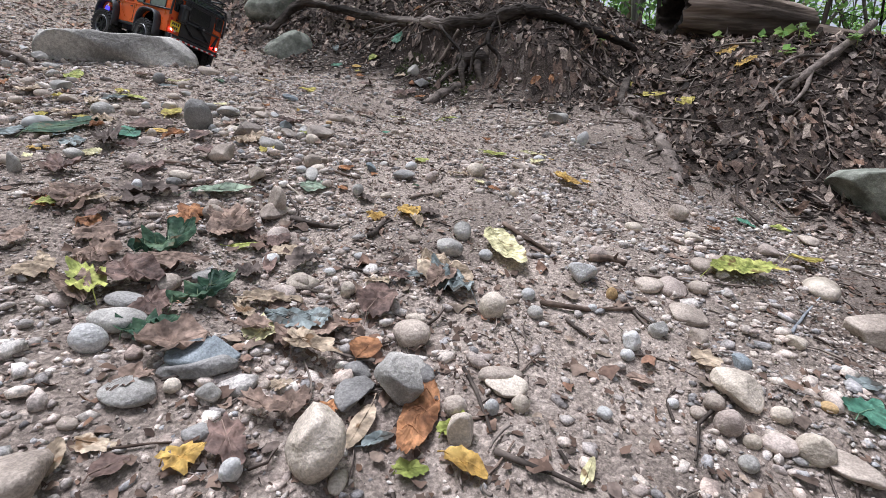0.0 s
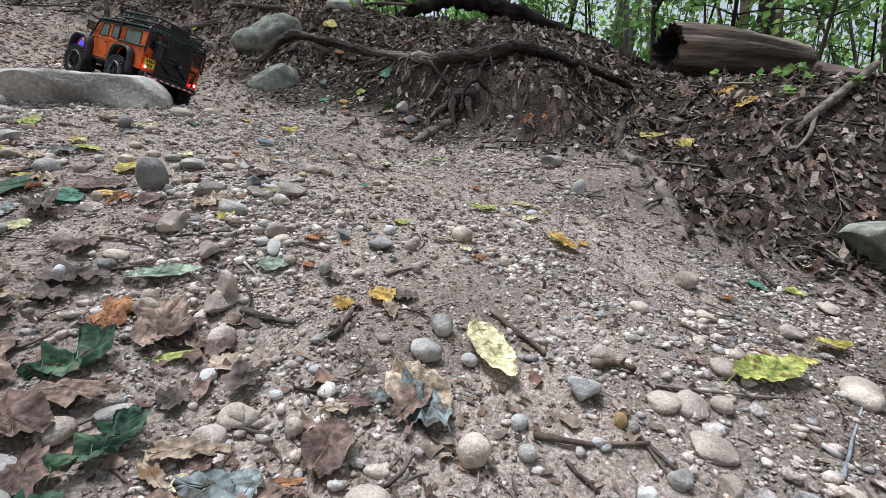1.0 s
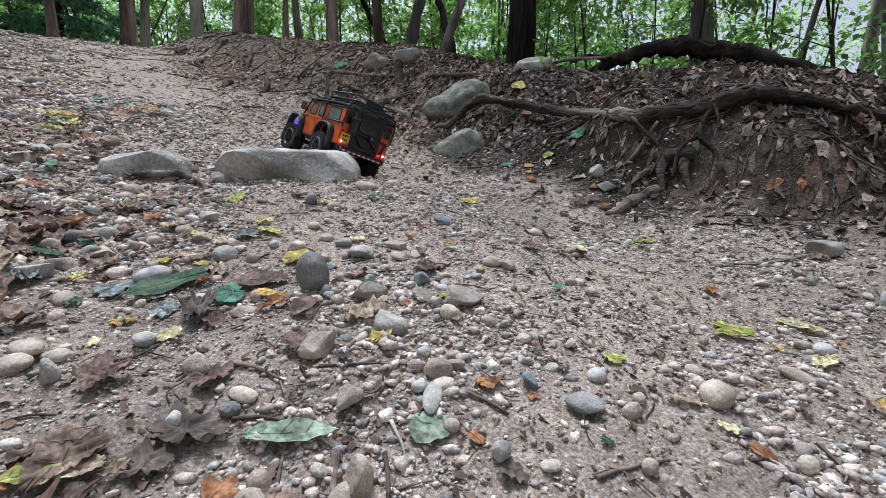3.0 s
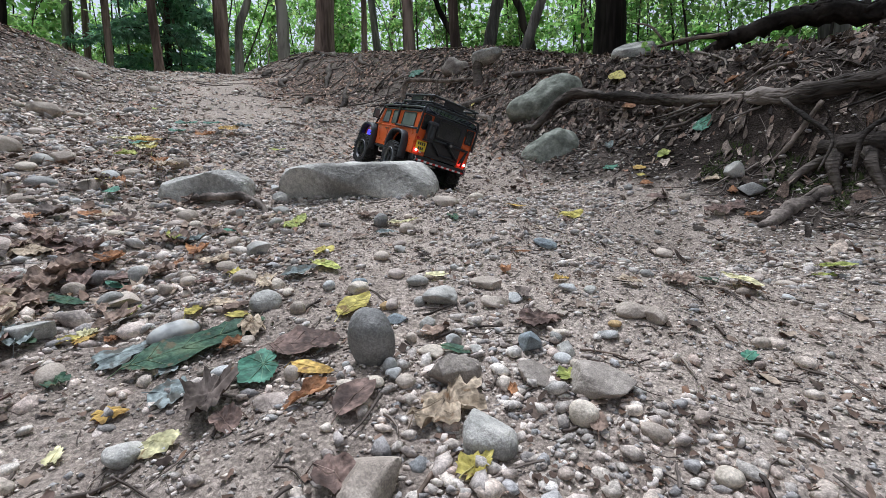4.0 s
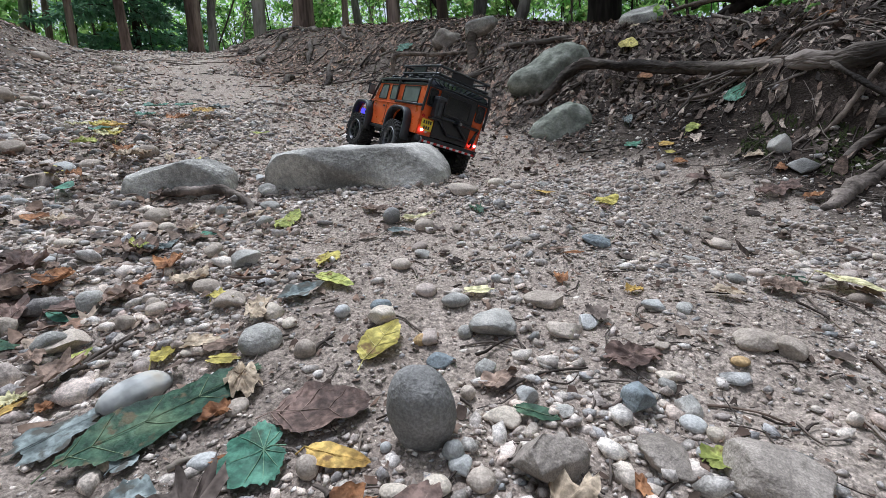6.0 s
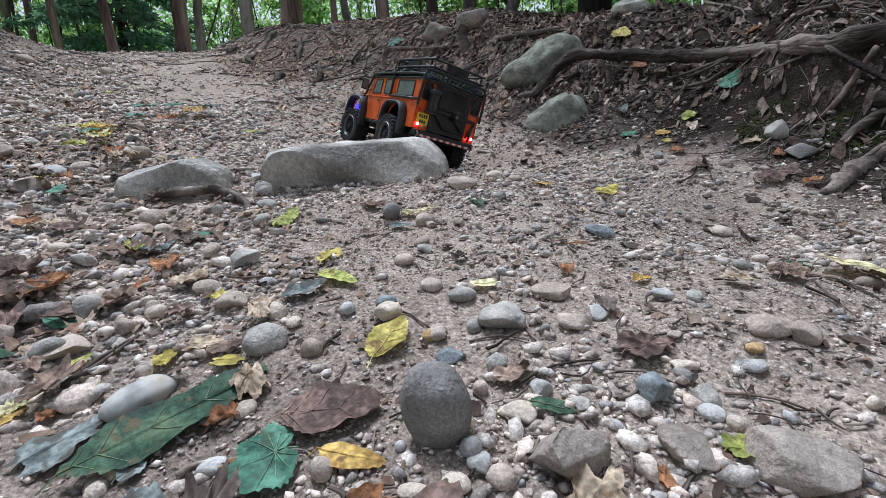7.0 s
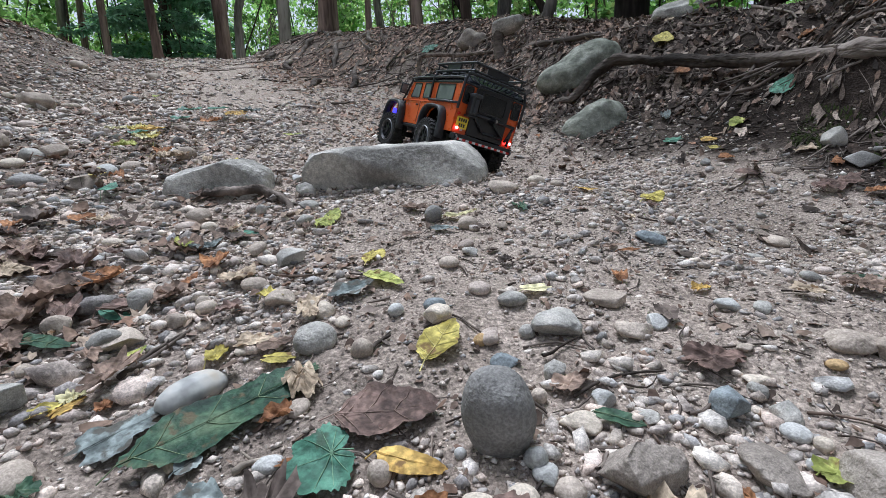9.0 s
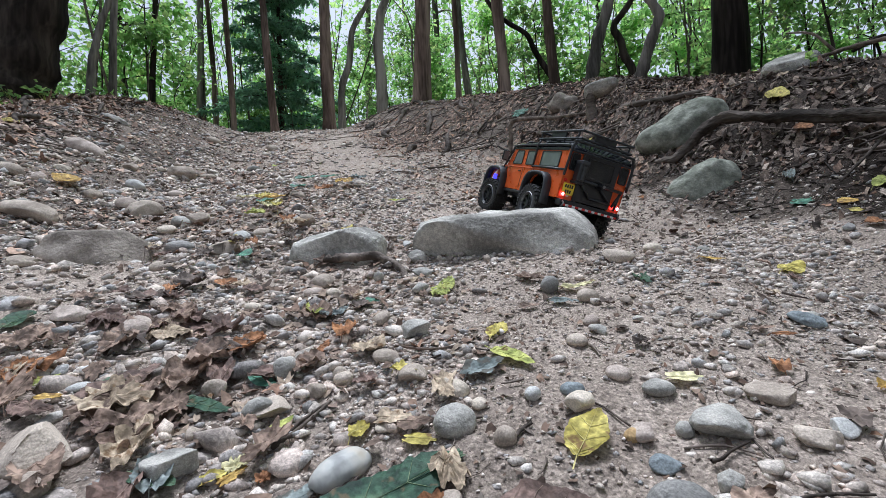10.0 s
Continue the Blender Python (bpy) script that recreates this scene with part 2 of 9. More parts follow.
LEAVES = {
    "yellow": surface("yellow_leaf", [(0.42, 0.34, 0.07), (0.55, 0.47, 0.15)], patch=45, grain=200, rough=0.6, see_through=0.15, bump=0.7, depth=0.002, speck=(150, 0.2), blotch=(70, 0.6, (0.17, 0.095, 0.045))),
    "pale": surface("pale_yellow_leaf", [(0.55, 0.5, 0.27), (0.66, 0.6, 0.36)], patch=45, grain=200, rough=0.65, see_through=0.15, bump=0.7, depth=0.002, speck=(150, 0.2), blotch=(70, 0.6, (0.17, 0.095, 0.045))),
    "lime": surface("yellow_green_leaf", [(0.28, 0.33, 0.08), (0.46, 0.45, 0.14)], patch=45, grain=200, rough=0.6, see_through=0.15, bump=0.7, depth=0.002, speck=(150, 0.2), blotch=(70, 0.6, (0.17, 0.095, 0.045))),
    "green": surface("green_leaf", [(0.022, 0.05, 0.034), (0.045, 0.088, 0.054), (0.1, 0.14, 0.08)], patch=28, grain=220, rough=0.5, see_through=0.12, bump=0.7, depth=0.002, speck=(150, 0.2), blotch=(70, 0.6, (0.12, 0.09, 0.05))),
    "teal": surface("blue_green_leaf", [(0.055, 0.15, 0.1), (0.1, 0.22, 0.15)], patch=45, grain=200, rough=0.5, see_through=0.12, bump=0.7, depth=0.002, speck=(150, 0.2), blotch=(70, 0.6, (0.05, 0.08, 0.05))),
    "silver": surface("silvery_leaf_underside", [(0.12, 0.142, 0.135), (0.25, 0.275, 0.262)], patch=45, grain=200, rough=0.7, see_through=0.1, bump=0.7, depth=0.002, speck=(150, 0.2), blotch=(70, 0.52, (0.09, 0.08, 0.065))),
    "sage": surface("sage_green_leaf", [(0.17, 0.22, 0.155), (0.29, 0.34, 0.245)], patch=45, grain=200, rough=0.65, see_through=0.1, bump=0.7, depth=0.002, speck=(150, 0.2), blotch=(70, 0.6, (0.12, 0.1, 0.07))),
    "brown": surface("brown_leaf", [(0.15, 0.104, 0.08), (0.29, 0.208, 0.158)], patch=45, grain=200, rough=0.7, see_through=0.1, bump=0.7, depth=0.0025, speck=(150, 0.25)),
    "tanleaf": surface("tan_leaf", [(0.33, 0.25, 0.17), (0.45, 0.36, 0.26)], patch=45, grain=200, rough=0.75, see_through=0.1, bump=0.7, depth=0.0025, speck=(150, 0.25), blotch=(70, 0.6, (0.17, 0.095, 0.045))),
    "maroon": surface("purple_brown_leaf", [(0.11, 0.073, 0.06), (0.2, 0.135, 0.11)], patch=45, grain=200, rough=0.6, see_through=0.1, bump=0.7, depth=0.0025, speck=(150, 0.25)),
    "rust": surface("rust_orange_leaf", [(0.22, 0.1, 0.05), (0.36, 0.18, 0.085)], patch=45, grain=200, rough=0.65, see_through=0.15, bump=0.7, depth=0.0025, speck=(150, 0.25)),
    "orange": surface("orange_yellow_leaf", [(0.42, 0.24, 0.06), (0.52, 0.36, 0.11)], patch=45, grain=200, rough=0.6, see_through=0.15, bump=0.7, depth=0.0025, speck=(150, 0.25), blotch=(70, 0.6, (0.17, 0.095, 0.045))),
    "dark": surface("dark_rotted_leaf", [(0.07, 0.054, 0.045), (0.16, 0.125, 0.104)], patch=45, grain=200, rough=0.7, bump=0.5, depth=0.002),
}
VEINS = {
    "maroon": surface("pale_brown_vein", [(0.2, 0.14, 0.11), (0.28, 0.2, 0.16)], patch=45, grain=200, rough=0.6),
    "yellow": surface("pale_yellow_vein", [(0.55, 0.46, 0.16), (0.62, 0.54, 0.24)], patch=45, grain=200, rough=0.6),
    "green": surface("pale_green_vein", [(0.11, 0.15, 0.085), (0.17, 0.21, 0.12)], patch=45, grain=200, rough=0.6),
    "teal": surface("pale_teal_vein", [(0.13, 0.24, 0.15), (0.2, 0.3, 0.19)], patch=45, grain=200, rough=0.6),
}
MOSS = surface("moss", [(0.022, 0.03, 0.01), (0.045, 0.056, 0.017), (0.03, 0.036, 0.013), (0.02, 0.022, 0.01)], vary="island", grain=300, patch=40, spread=0.35, bump=0.3, rough=0.95)
TWIG = surface("weathered_twig_bark", [(0.045, 0.036, 0.03), (0.15, 0.12, 0.1), (0.07, 0.055, 0.046), (0.26, 0.215, 0.18), (0.1, 0.078, 0.064)], vary="island", grain=160, patch=30, bump=0.5, depth=0.002)
STICK = surface("grey_brown_stick_bark", [(0.12, 0.095, 0.075), (0.24, 0.19, 0.155)], grain=150, patch=25, bump=0.5, depth=0.002)
DARKSTICK = surface("dark_stick_bark", [(0.05, 0.04, 0.033), (0.13, 0.105, 0.088)], grain=150, patch=25, bump=0.5, depth=0.002)
BROWNSTICK = surface("brown_stick_bark", [(0.1, 0.07, 0.052), (0.19, 0.14, 0.11)], grain=150, patch=25, bump=0.5, depth=0.002)
PALESTICK = surface("pale_stripped_wood", [(0.35, 0.29, 0.23), (0.48, 0.42, 0.35)], grain=150, patch=25, bump=0.5, depth=0.002)
GREYSTICK = surface("blue_grey_driftwood", [(0.17, 0.18, 0.19), (0.27, 0.28, 0.29)], grain=150, patch=25, bump=0.5, depth=0.002)
DARKWOOD = surface("near_black_wood", [(0.014, 0.011, 0.009), (0.042, 0.032, 0.026)], grain=70, patch=12, bump=0.7, depth=0.006)


def bark_material(name, tones, stretch=(1, 1, 0.12), size=55.0):
    """Bark with furrows that run along the trunk."""
    m = surface(name, tones, grain=size, patch=5, bump=0.8, depth=0.008, spread=0.45)
    n, l = m.node_tree.nodes, m.node_tree.links
    geo = [k for k in n if k.bl_idname == "ShaderNodeNewGeometry"][0]
    squeeze = n.new("ShaderNodeVectorMath")
    squeeze.operation = "MULTIPLY"
    squeeze.inputs[1].default_value = stretch
    l.new(geo.outputs["Position"], squeeze.inputs[0])
    for tex in n:
        if tex.bl_idname == "ShaderNodeTexNoise":
            l.new(squeeze.outputs[0], tex.inputs["Vector"])
    return m


ROOT = bark_material("bare_root_bark", [(0.03, 0.024, 0.02), (0.105, 0.086, 0.072), (0.21, 0.175, 0.149)], (0.16, 0.8, 1.0), 130.0)
BARKS = {
    "cedar": bark_material("reddish_cedar_bark", [(0.08, 0.054, 0.043), (0.2, 0.142, 0.114), (0.34, 0.255, 0.21)]),
    "grey": bark_material("grey_tree_bark", [(0.075, 0.068, 0.06), (0.2, 0.178, 0.156), (0.34, 0.305, 0.27)]),
    "dark": bark_material("dark_tree_bark", [(0.014, 0.0108, 0.009), (0.038, 0.029, 0.024), (0.075, 0.058, 0.047)], size=40),
}
LOGWOOD = bark_material("weathered_log_wood", [(0.07, 0.054, 0.042), (0.3, 0.23, 0.18), (0.5, 0.405, 0.335)], (0.1, 0.8, 1.2), 70.0)
FOLIAGE = surface("understorey_leaves", [(0.14, 0.29, 0.07), (0.34, 0.56, 0.16), (0.19, 0.38, 0.1), (0.46, 0.63, 0.21), (0.16, 0.33, 0.09), (0.37, 0.58, 0.19), (0.54, 0.61, 0.21)], vary="island", grain=8, patch=0.9, spread=0.45, rough=0.45, see_through=0.68, bump=0.0, gloss=0.4)
NEARLEAF = surface("shrub_leaves", [(0.12, 0.25, 0.07), (0.24, 0.42, 0.12), (0.36, 0.5, 0.15), (0.16, 0.32, 0.1)], vary="island", grain=30, patch=3, spread=0.3, rough=0.4, see_through=0.6, bump=0.0, gloss=0.5)
NEEDLES = surface("conifer_needles", [(0.15, 0.28, 0.19), (0.29, 0.46, 0.29), (0.2, 0.36, 0.23)], vary="island", grain=20, patch=2, spread=0.4, rough=0.6, see_through=0.55, bump=0.0)

# ---- mesh tools ----
def mesh_np(name, verts, faces, rounded=True):
    """A mesh from an array of corners and an array of faces that all have as many corners."""
    me = bpy.data.meshes.new(name)
    verts, faces = np.asarray(verts, np.float32), np.asarray(faces, np.int32)
    k = faces.shape[1]
    me.vertices.add(len(verts))
    me.vertices.foreach_set("co", verts.ravel())
    me.loops.add(faces.size)
    me.loops.foreach_set("vertex_index", faces.ravel())
    me.polygons.add(len(faces))
    me.polygons.foreach_set("loop_start", np.arange(0, faces.size, k, dtype=np.int32))
    me.polygons.foreach_set("loop_total", np.full(len(faces), k, np.int32))
    me.polygons.foreach_set("use_smooth", np.full(len(faces), rounded))
    me.update(calc_edges=True)
    return me


def whole(name, me, material, label="", category="", group="", kind=""):
    """A top-level thing that is one mesh."""
    me.materials.append(material)
    return tagged(new(name, me), label, category, group, kind)


def part(name, bm, material, parent, label="", rounded=False):
    """Links a bmesh, or a mesh, as one mesh object under a thing or a part."""
    if isinstance(bm, bmesh.types.BMesh):
        me = bpy.data.meshes.new(name)
        bmesh.ops.recalc_face_normals(bm, faces=bm.faces[:])
        bm.to_mesh(me)
        bm.free()
        me.polygons.foreach_set("use_smooth", np.full(len(me.polygons), rounded))
    else:
        me = bm
    me.materials.append(material)
    ob = new(name, me)
    ob.parent = parent
    return tagged(ob, label)


def base(name, m, label, category, group=""):
    """The empty at a thing's base."""
    ob = new(name)
    ob.matrix_world = m
    ob.empty_display_size = 0.05
    return tagged(ob, label, category, group)


def add_box(bm, centre, size, bevel=0.0, turn=(0, 0, 0)):
    g = bmesh.ops.create_cube(bm, size=1.0)["verts"]
    bmesh.ops.scale(bm, vec=size, verts=g)
    if bevel:
        edges = list({e for v in g for e in v.link_edges})
        g = list({v for f in bmesh.ops.bevel(bm, geom=edges, offset=bevel, segments=2, affect="EDGES", profile=0.5)["faces"] for v in f.verts} | {v for v in g if v.is_valid})
    bmesh.ops.transform(bm, matrix=pose(*centre, *turn), verts=g)
    return bm


def boxed(centre, size, bevel=0.0, turn=(0, 0, 0)):
    return add_box(bmesh.new(), centre, size, bevel, turn)


def add_tube(bm, points, radii, sides=8, wobble=0.0, seed=0):
    """A tapered round tube along points, closed at both ends."""
    rnd = random.Random(seed)
    pts = [Vector(p) for p in points]
    radii = [radii] * len(pts) if isinstance(radii, (int, float)) else radii
    rings, side = [], None
    for i, p in enumerate(pts):
        way = (pts[min(i + 1, len(pts) - 1)] - pts[max(i - 1, 0)]).normalized()
        if side is None:
            side = way.orthogonal().normalized()
        side = (side - way * side.dot(way)).normalized()
        up = way.cross(side)
        ring = []
        for k in range(sides):
            a, r = 2 * math.pi * k / sides, radii[i] * (1 + wobble * rnd.uniform(-1, 1))
            ring.append(bm.verts.new(p + (side * math.cos(a) + up * math.sin(a)) * r))
        rings.append(ring)
    for a, b in zip(rings, rings[1:]):
        for k in range(sides):
            bm.faces.new((a[k], a[(k + 1) % sides], b[(k + 1) % sides], b[k]))
    bm.faces.new(rings[0][::-1])
    bm.faces.new(rings[-1])
    return bm


def tubed(points, radii, sides=8, wobble=0.0, seed=0):
    return add_tube(bmesh.new(), points, radii, sides, wobble, seed)


def bent(points, steps=6):
    """A smooth line through points (Catmull-Rom)."""
    p = [Vector(q) for q in points]
    p = [2 * p[0] - p[1]] + p + [2 * p[-1] - p[-2]]
    out = []
    for a, b, c, d in zip(p, p[1:], p[2:], p[3:]):
        for k in range(steps):
            t = k / steps
            out.append(0.5 * (2 * b + (c - a) * t + (2 * a - 5 * b + 4 * c - d) * t * t + (3 * b - a - 3 * c + d) * t ** 3))
    return out + [p[-2]]


def prism(outline, y0, y1, bm=None):
    """A plate: an outline in x and z that reaches from y0 to y1."""
    bm = bm or bmesh.new()
    a = [bm.verts.new((x, y0, z)) for x, z in outline]
    b = [bm.verts.new((x, y1, z)) for x, z in outline]
    bm.faces.new(a)
    bm.faces.new(b[::-1])
    for i in range(len(a)):
        j = (i + 1) % len(a)
        bm.faces.new((a[i], b[i], b[j], a[j]))
    return bm


def ball(level):
    """Corners and triangles of an icosphere."""
    bm = bmesh.new()
    bmesh.ops.create_icosphere(bm, subdivisions=level, radius=1.0)
    bm.verts.index_update()
    v = np.array([x.co[:] for x in bm.verts])
    f = np.array([[x.index for x in t.verts] for t in bm.faces])
    bm.free()
    return v, f


BALLS = {k: ball(k) for k in (1, 2, 3, 4, 5)}
BALLS[0] = np.array(((1, 0, 0), (0, 1, 0), (-1, 0, 0), (0, -1, 0), (0, 0, 1), (0, 0, -1)), float), np.array(((0, 1, 4), (1, 2, 4), (2, 3, 4), (3, 0, 4), (1, 0, 5), (2, 1, 5), (3, 2, 5), (0, 3, 5)))


def noise3(p, seed):
    """Smooth noise from -1 to 1 in space with cells 1 wide."""
    i = np.floor(p)
    w = p - i
    w = w * w * (3 - 2 * w)
    out = np.zeros(len(p))
    for c in itertools.product((0, 1), repeat=3):
        q = i + np.array(c)
        h = np.sin(q @ np.array((127.1, 311.7, 74.7)) + seed * 19.19) * 43758.5453
        out += (h - np.floor(h)) * np.prod(np.where(np.array(c) == 1, w, 1 - w), axis=1)
    return 2 * out - 1


def rough_ball(level, seed, lumps=0.16, cuts=0, fine=0.0):
    """A stone's shape about 2 across: a lumpy ball, with cuts planes sheared off it."""
    v, f = BALLS[level]
    rnd = np.random.RandomState(seed)
    r = np.ones(len(v))
    for size, much in ((1.1, lumps), (2.3, lumps * 0.5)) + (((6.0, fine), (14.0, fine * 0.5)) if fine else ()):
        for _ in range(3):
            d = rnd.normal(size=3)
            d /= np.linalg.norm(d)
            r = r + much * 0.6 * np.sin(v @ d * size * 2.2 + rnd.uniform(0, 6.28))
    if level > 2:
        r = r + (0.04 + 4 * fine) * noise3(v * 2.1 + seed, seed) + (0.012 + 2 * fine) * noise3(v * 5.3 + seed, seed + 1) + (0.5 * fine + 0.003) * noise3(v * 12.0, seed + 2)
    v = v * r[:, None]
    for _ in range(cuts):
        d = rnd.normal(size=3)
        d /= np.linalg.norm(d)
        v = v - np.maximum(v @ d - rnd.uniform(0.45, 0.72), 0)[:, None] * d * 0.97
    return v, f


def turned(rx, ry, rz):
    return np.array(Euler((rx, ry, rz)).to_matrix())

# ---- shape of the ground ----
def smooth(a):
    a = np.clip(a, 0.0, 1.0)
    return a * a * (3 - 2 * a)


def soft_over(a, k):
    """A smooth max(a, 0) with a bend k wide."""
    return 0.5 * (a + np.sqrt(a * a + k * k))


def hashed(ix, iy, seed):
    n = np.sin(ix * 127.1 + iy * 311.7 + seed * 74.7) * 43758.5453
    return n - np.floor(n)


def value_noise(x, y, seed=0):
    """Smooth noise from -1 to 1 with cells 1 wide."""
    ix, iy = np.floor(x), np.floor(y)
    fx, fy = smooth(x - ix), smooth(y - iy)
    a, b = hashed(ix, iy, seed), hashed(ix + 1, iy, seed)
    c, d = hashed(ix, iy + 1, seed), hashed(ix + 1, iy + 1, seed)
    return 2 * ((a * (1 - fx) + b * fx) * (1 - fy) + (c * (1 - fx) + d * fx) * fy) - 1


def trail_axes(x, y):
    """u runs up along the trail, v to its right across it."""
    return -0.87 * x + 0.5 * y, 0.5 * x + 0.87 * y


def broad_height(x, y):
    """The hillside: trail, gully, the cut bank with its crest, the lower bank across the trail, the saddle."""
    x, y = np.asarray(x, float), np.asarray(y, float)
    u, v = trail_axes(x, y)
    rise = u - 1.15 * soft_over(u - 6.2, 0.5) + 1.0 * soft_over(-4.0 - u, 1.0)
    across = v - 1.0 * soft_over(-1.3 - v, 0.4) * -1
    z = 0.0695 + 0.285 * rise + 0.108 * np.clip(across, -1.6, 40)
    z = z + 0.3 * smooth((u - 2.2) / 3.8)
    z = z - 0.055 * np.exp(-(((v - 1.3) / 0.25) ** 2)) * np.exp(-(((u - 1.6) / 0.9) ** 2))
    z = z - 0.03 * np.exp(-(((v - 0.3) / 0.25) ** 2)) * np.exp(-(((u - 0.6) / 0.5) ** 2))
    z = z - 0.045 * np.exp(-(((x + 0.76) / 0.14) ** 2) - ((y - 1.7) / 0.13) ** 2)
    foot = 1.5 - 0.15 * smooth((0.4 - u) / 0.7) - 0.6 * smooth((u - 2.8) / 2.0)
    top = 0.45 - 0.2 * smooth((u - 3.0) / 2.0) - 0.09 * np.exp(-(((u - 0.15) / 0.3) ** 2))
    z = z + top * smooth((v - foot) / 0.85)
    cut = smooth((u - 0.3) / 0.25) * (1 - smooth((u - 1.05) / 0.25))
    z = z + 0.13 * cut * smooth((v - 1.69) / 0.11) * (1 - smooth((v - 1.9) / 0.35))
    z = z - 0.05 * np.exp(-(((u - 2.15) / 0.5) ** 2)) * smooth((v - 1.9) / 0.4)
    z = z - 0.27 * soft_over(v - 2.75, 0.25)
    z = z + 0.36 * smooth((0.1 - v) / 1.2) * smooth((u - 1.0) / 1.6)
    for swell, su, sv, wide in ((-0.032, 1.3, 0.4, 0.32), (0.05, 0.25, 1.65, 0.32), (-0.06, 1.35, 2.2, 0.32), (-0.041, 0.9, 1.2, 0.2), (0.024, 1.2, 1.6, 0.32), (-0.05, 2.3, 1.1, 0.32), (-0.039, -0.1, 1.2, 0.2), (0.036, -0.1, 1.6, 0.32), (0.019, -0.1, 0.7, 0.2)):
        z = z + swell * np.exp(-(((u - su) / wide) ** 2) - ((v - sv) / wide) ** 2)
    return z


def litter_share(x, y):
    """How far leaf mould and litter cover the ground: 0 on the worn trail, 1 on the banks and in the wood."""
    u, v = trail_axes(np.asarray(x, float), np.asarray(y, float))
    n = 0.18 * value_noise(x * 2.3, y * 2.3, 5) + 0.1 * value_noise(x * 6.1, y * 6.1, 6)
    low = smooth((0.35 - u) / 0.3)
    right = smooth((v + n * (1 - 0.6 * low) - 1.5 + 0.3 * smooth((0.28 - u) / 0.25) + 0.5 * smooth((u - 2.8) / 2.0)) / (0.35 - 0.2 * low))
    left = smooth((-0.55 - v + 1.5 * n) / 0.6)
    return np.clip(np.maximum(right, left) + smooth((u - 6.0) / 0.8), 0, 1)


def height(x, y):
    """The surface of the ground with its lumps."""
    x, y = np.asarray(x, float), np.asarray(y, float)
    lump = 1 + 1.2 * litter_share(x, y)
    near = np.exp(-(((x + 0.9) ** 2 + (y - 1.5) ** 2) / 60.0))
    z = broad_height(x, y)
    z = z + lump * 0.011 * value_noise(x * 5.1 + 3, y * 5.1, 1) + lump * 0.006 * value_noise(x * 13.0, y * 13.0 + 7, 2)
    crumbs = litter_share(x, y) * (0.009 * value_noise(x * 17.0, y * 17.0, 8) + 0.006 * value_noise(x * 38.0, y * 38.0, 9))
    return z + near * (0.0036 * value_noise(x * 34.0, y * 34.0, 3) + 0.0018 * value_noise(x * 71.0, y * 71.0, 4) + crumbs)


def sandy(x, y):
    """Worn patches of bare sand between the drifts of gravel."""
    u, v = trail_axes(x, y)
    n = 0.25 * value_noise(x * 6.0, y * 6.0, 61) + 0.18 * value_noise(x * 15.0, y * 15.0, 62)
    out = 0.0
    for su, sv, a, b in ((1.2, 0.7, 0.2, 0.13), (0.95, 0.62, 0.14, 0.09), (0.76, 0.82, 0.14, 0.09), (0.62, 1.1, 0.3, 0.16), (0.67, 0.8, 0.09, 0.1), (0.15, 1.08, 0.25, 0.15), (0.08, 0.46, 0.13, 0.11), (2.3, 1.05, 0.4, 0.14), (3.4, 0.75, 0.5, 0.12)):
        out = np.maximum(out, np.exp(-(((u - su) / a) ** 2) - ((v - sv) / b) ** 2))
    return smooth((out + n * smooth(out * 3) - 0.25) / 0.4)

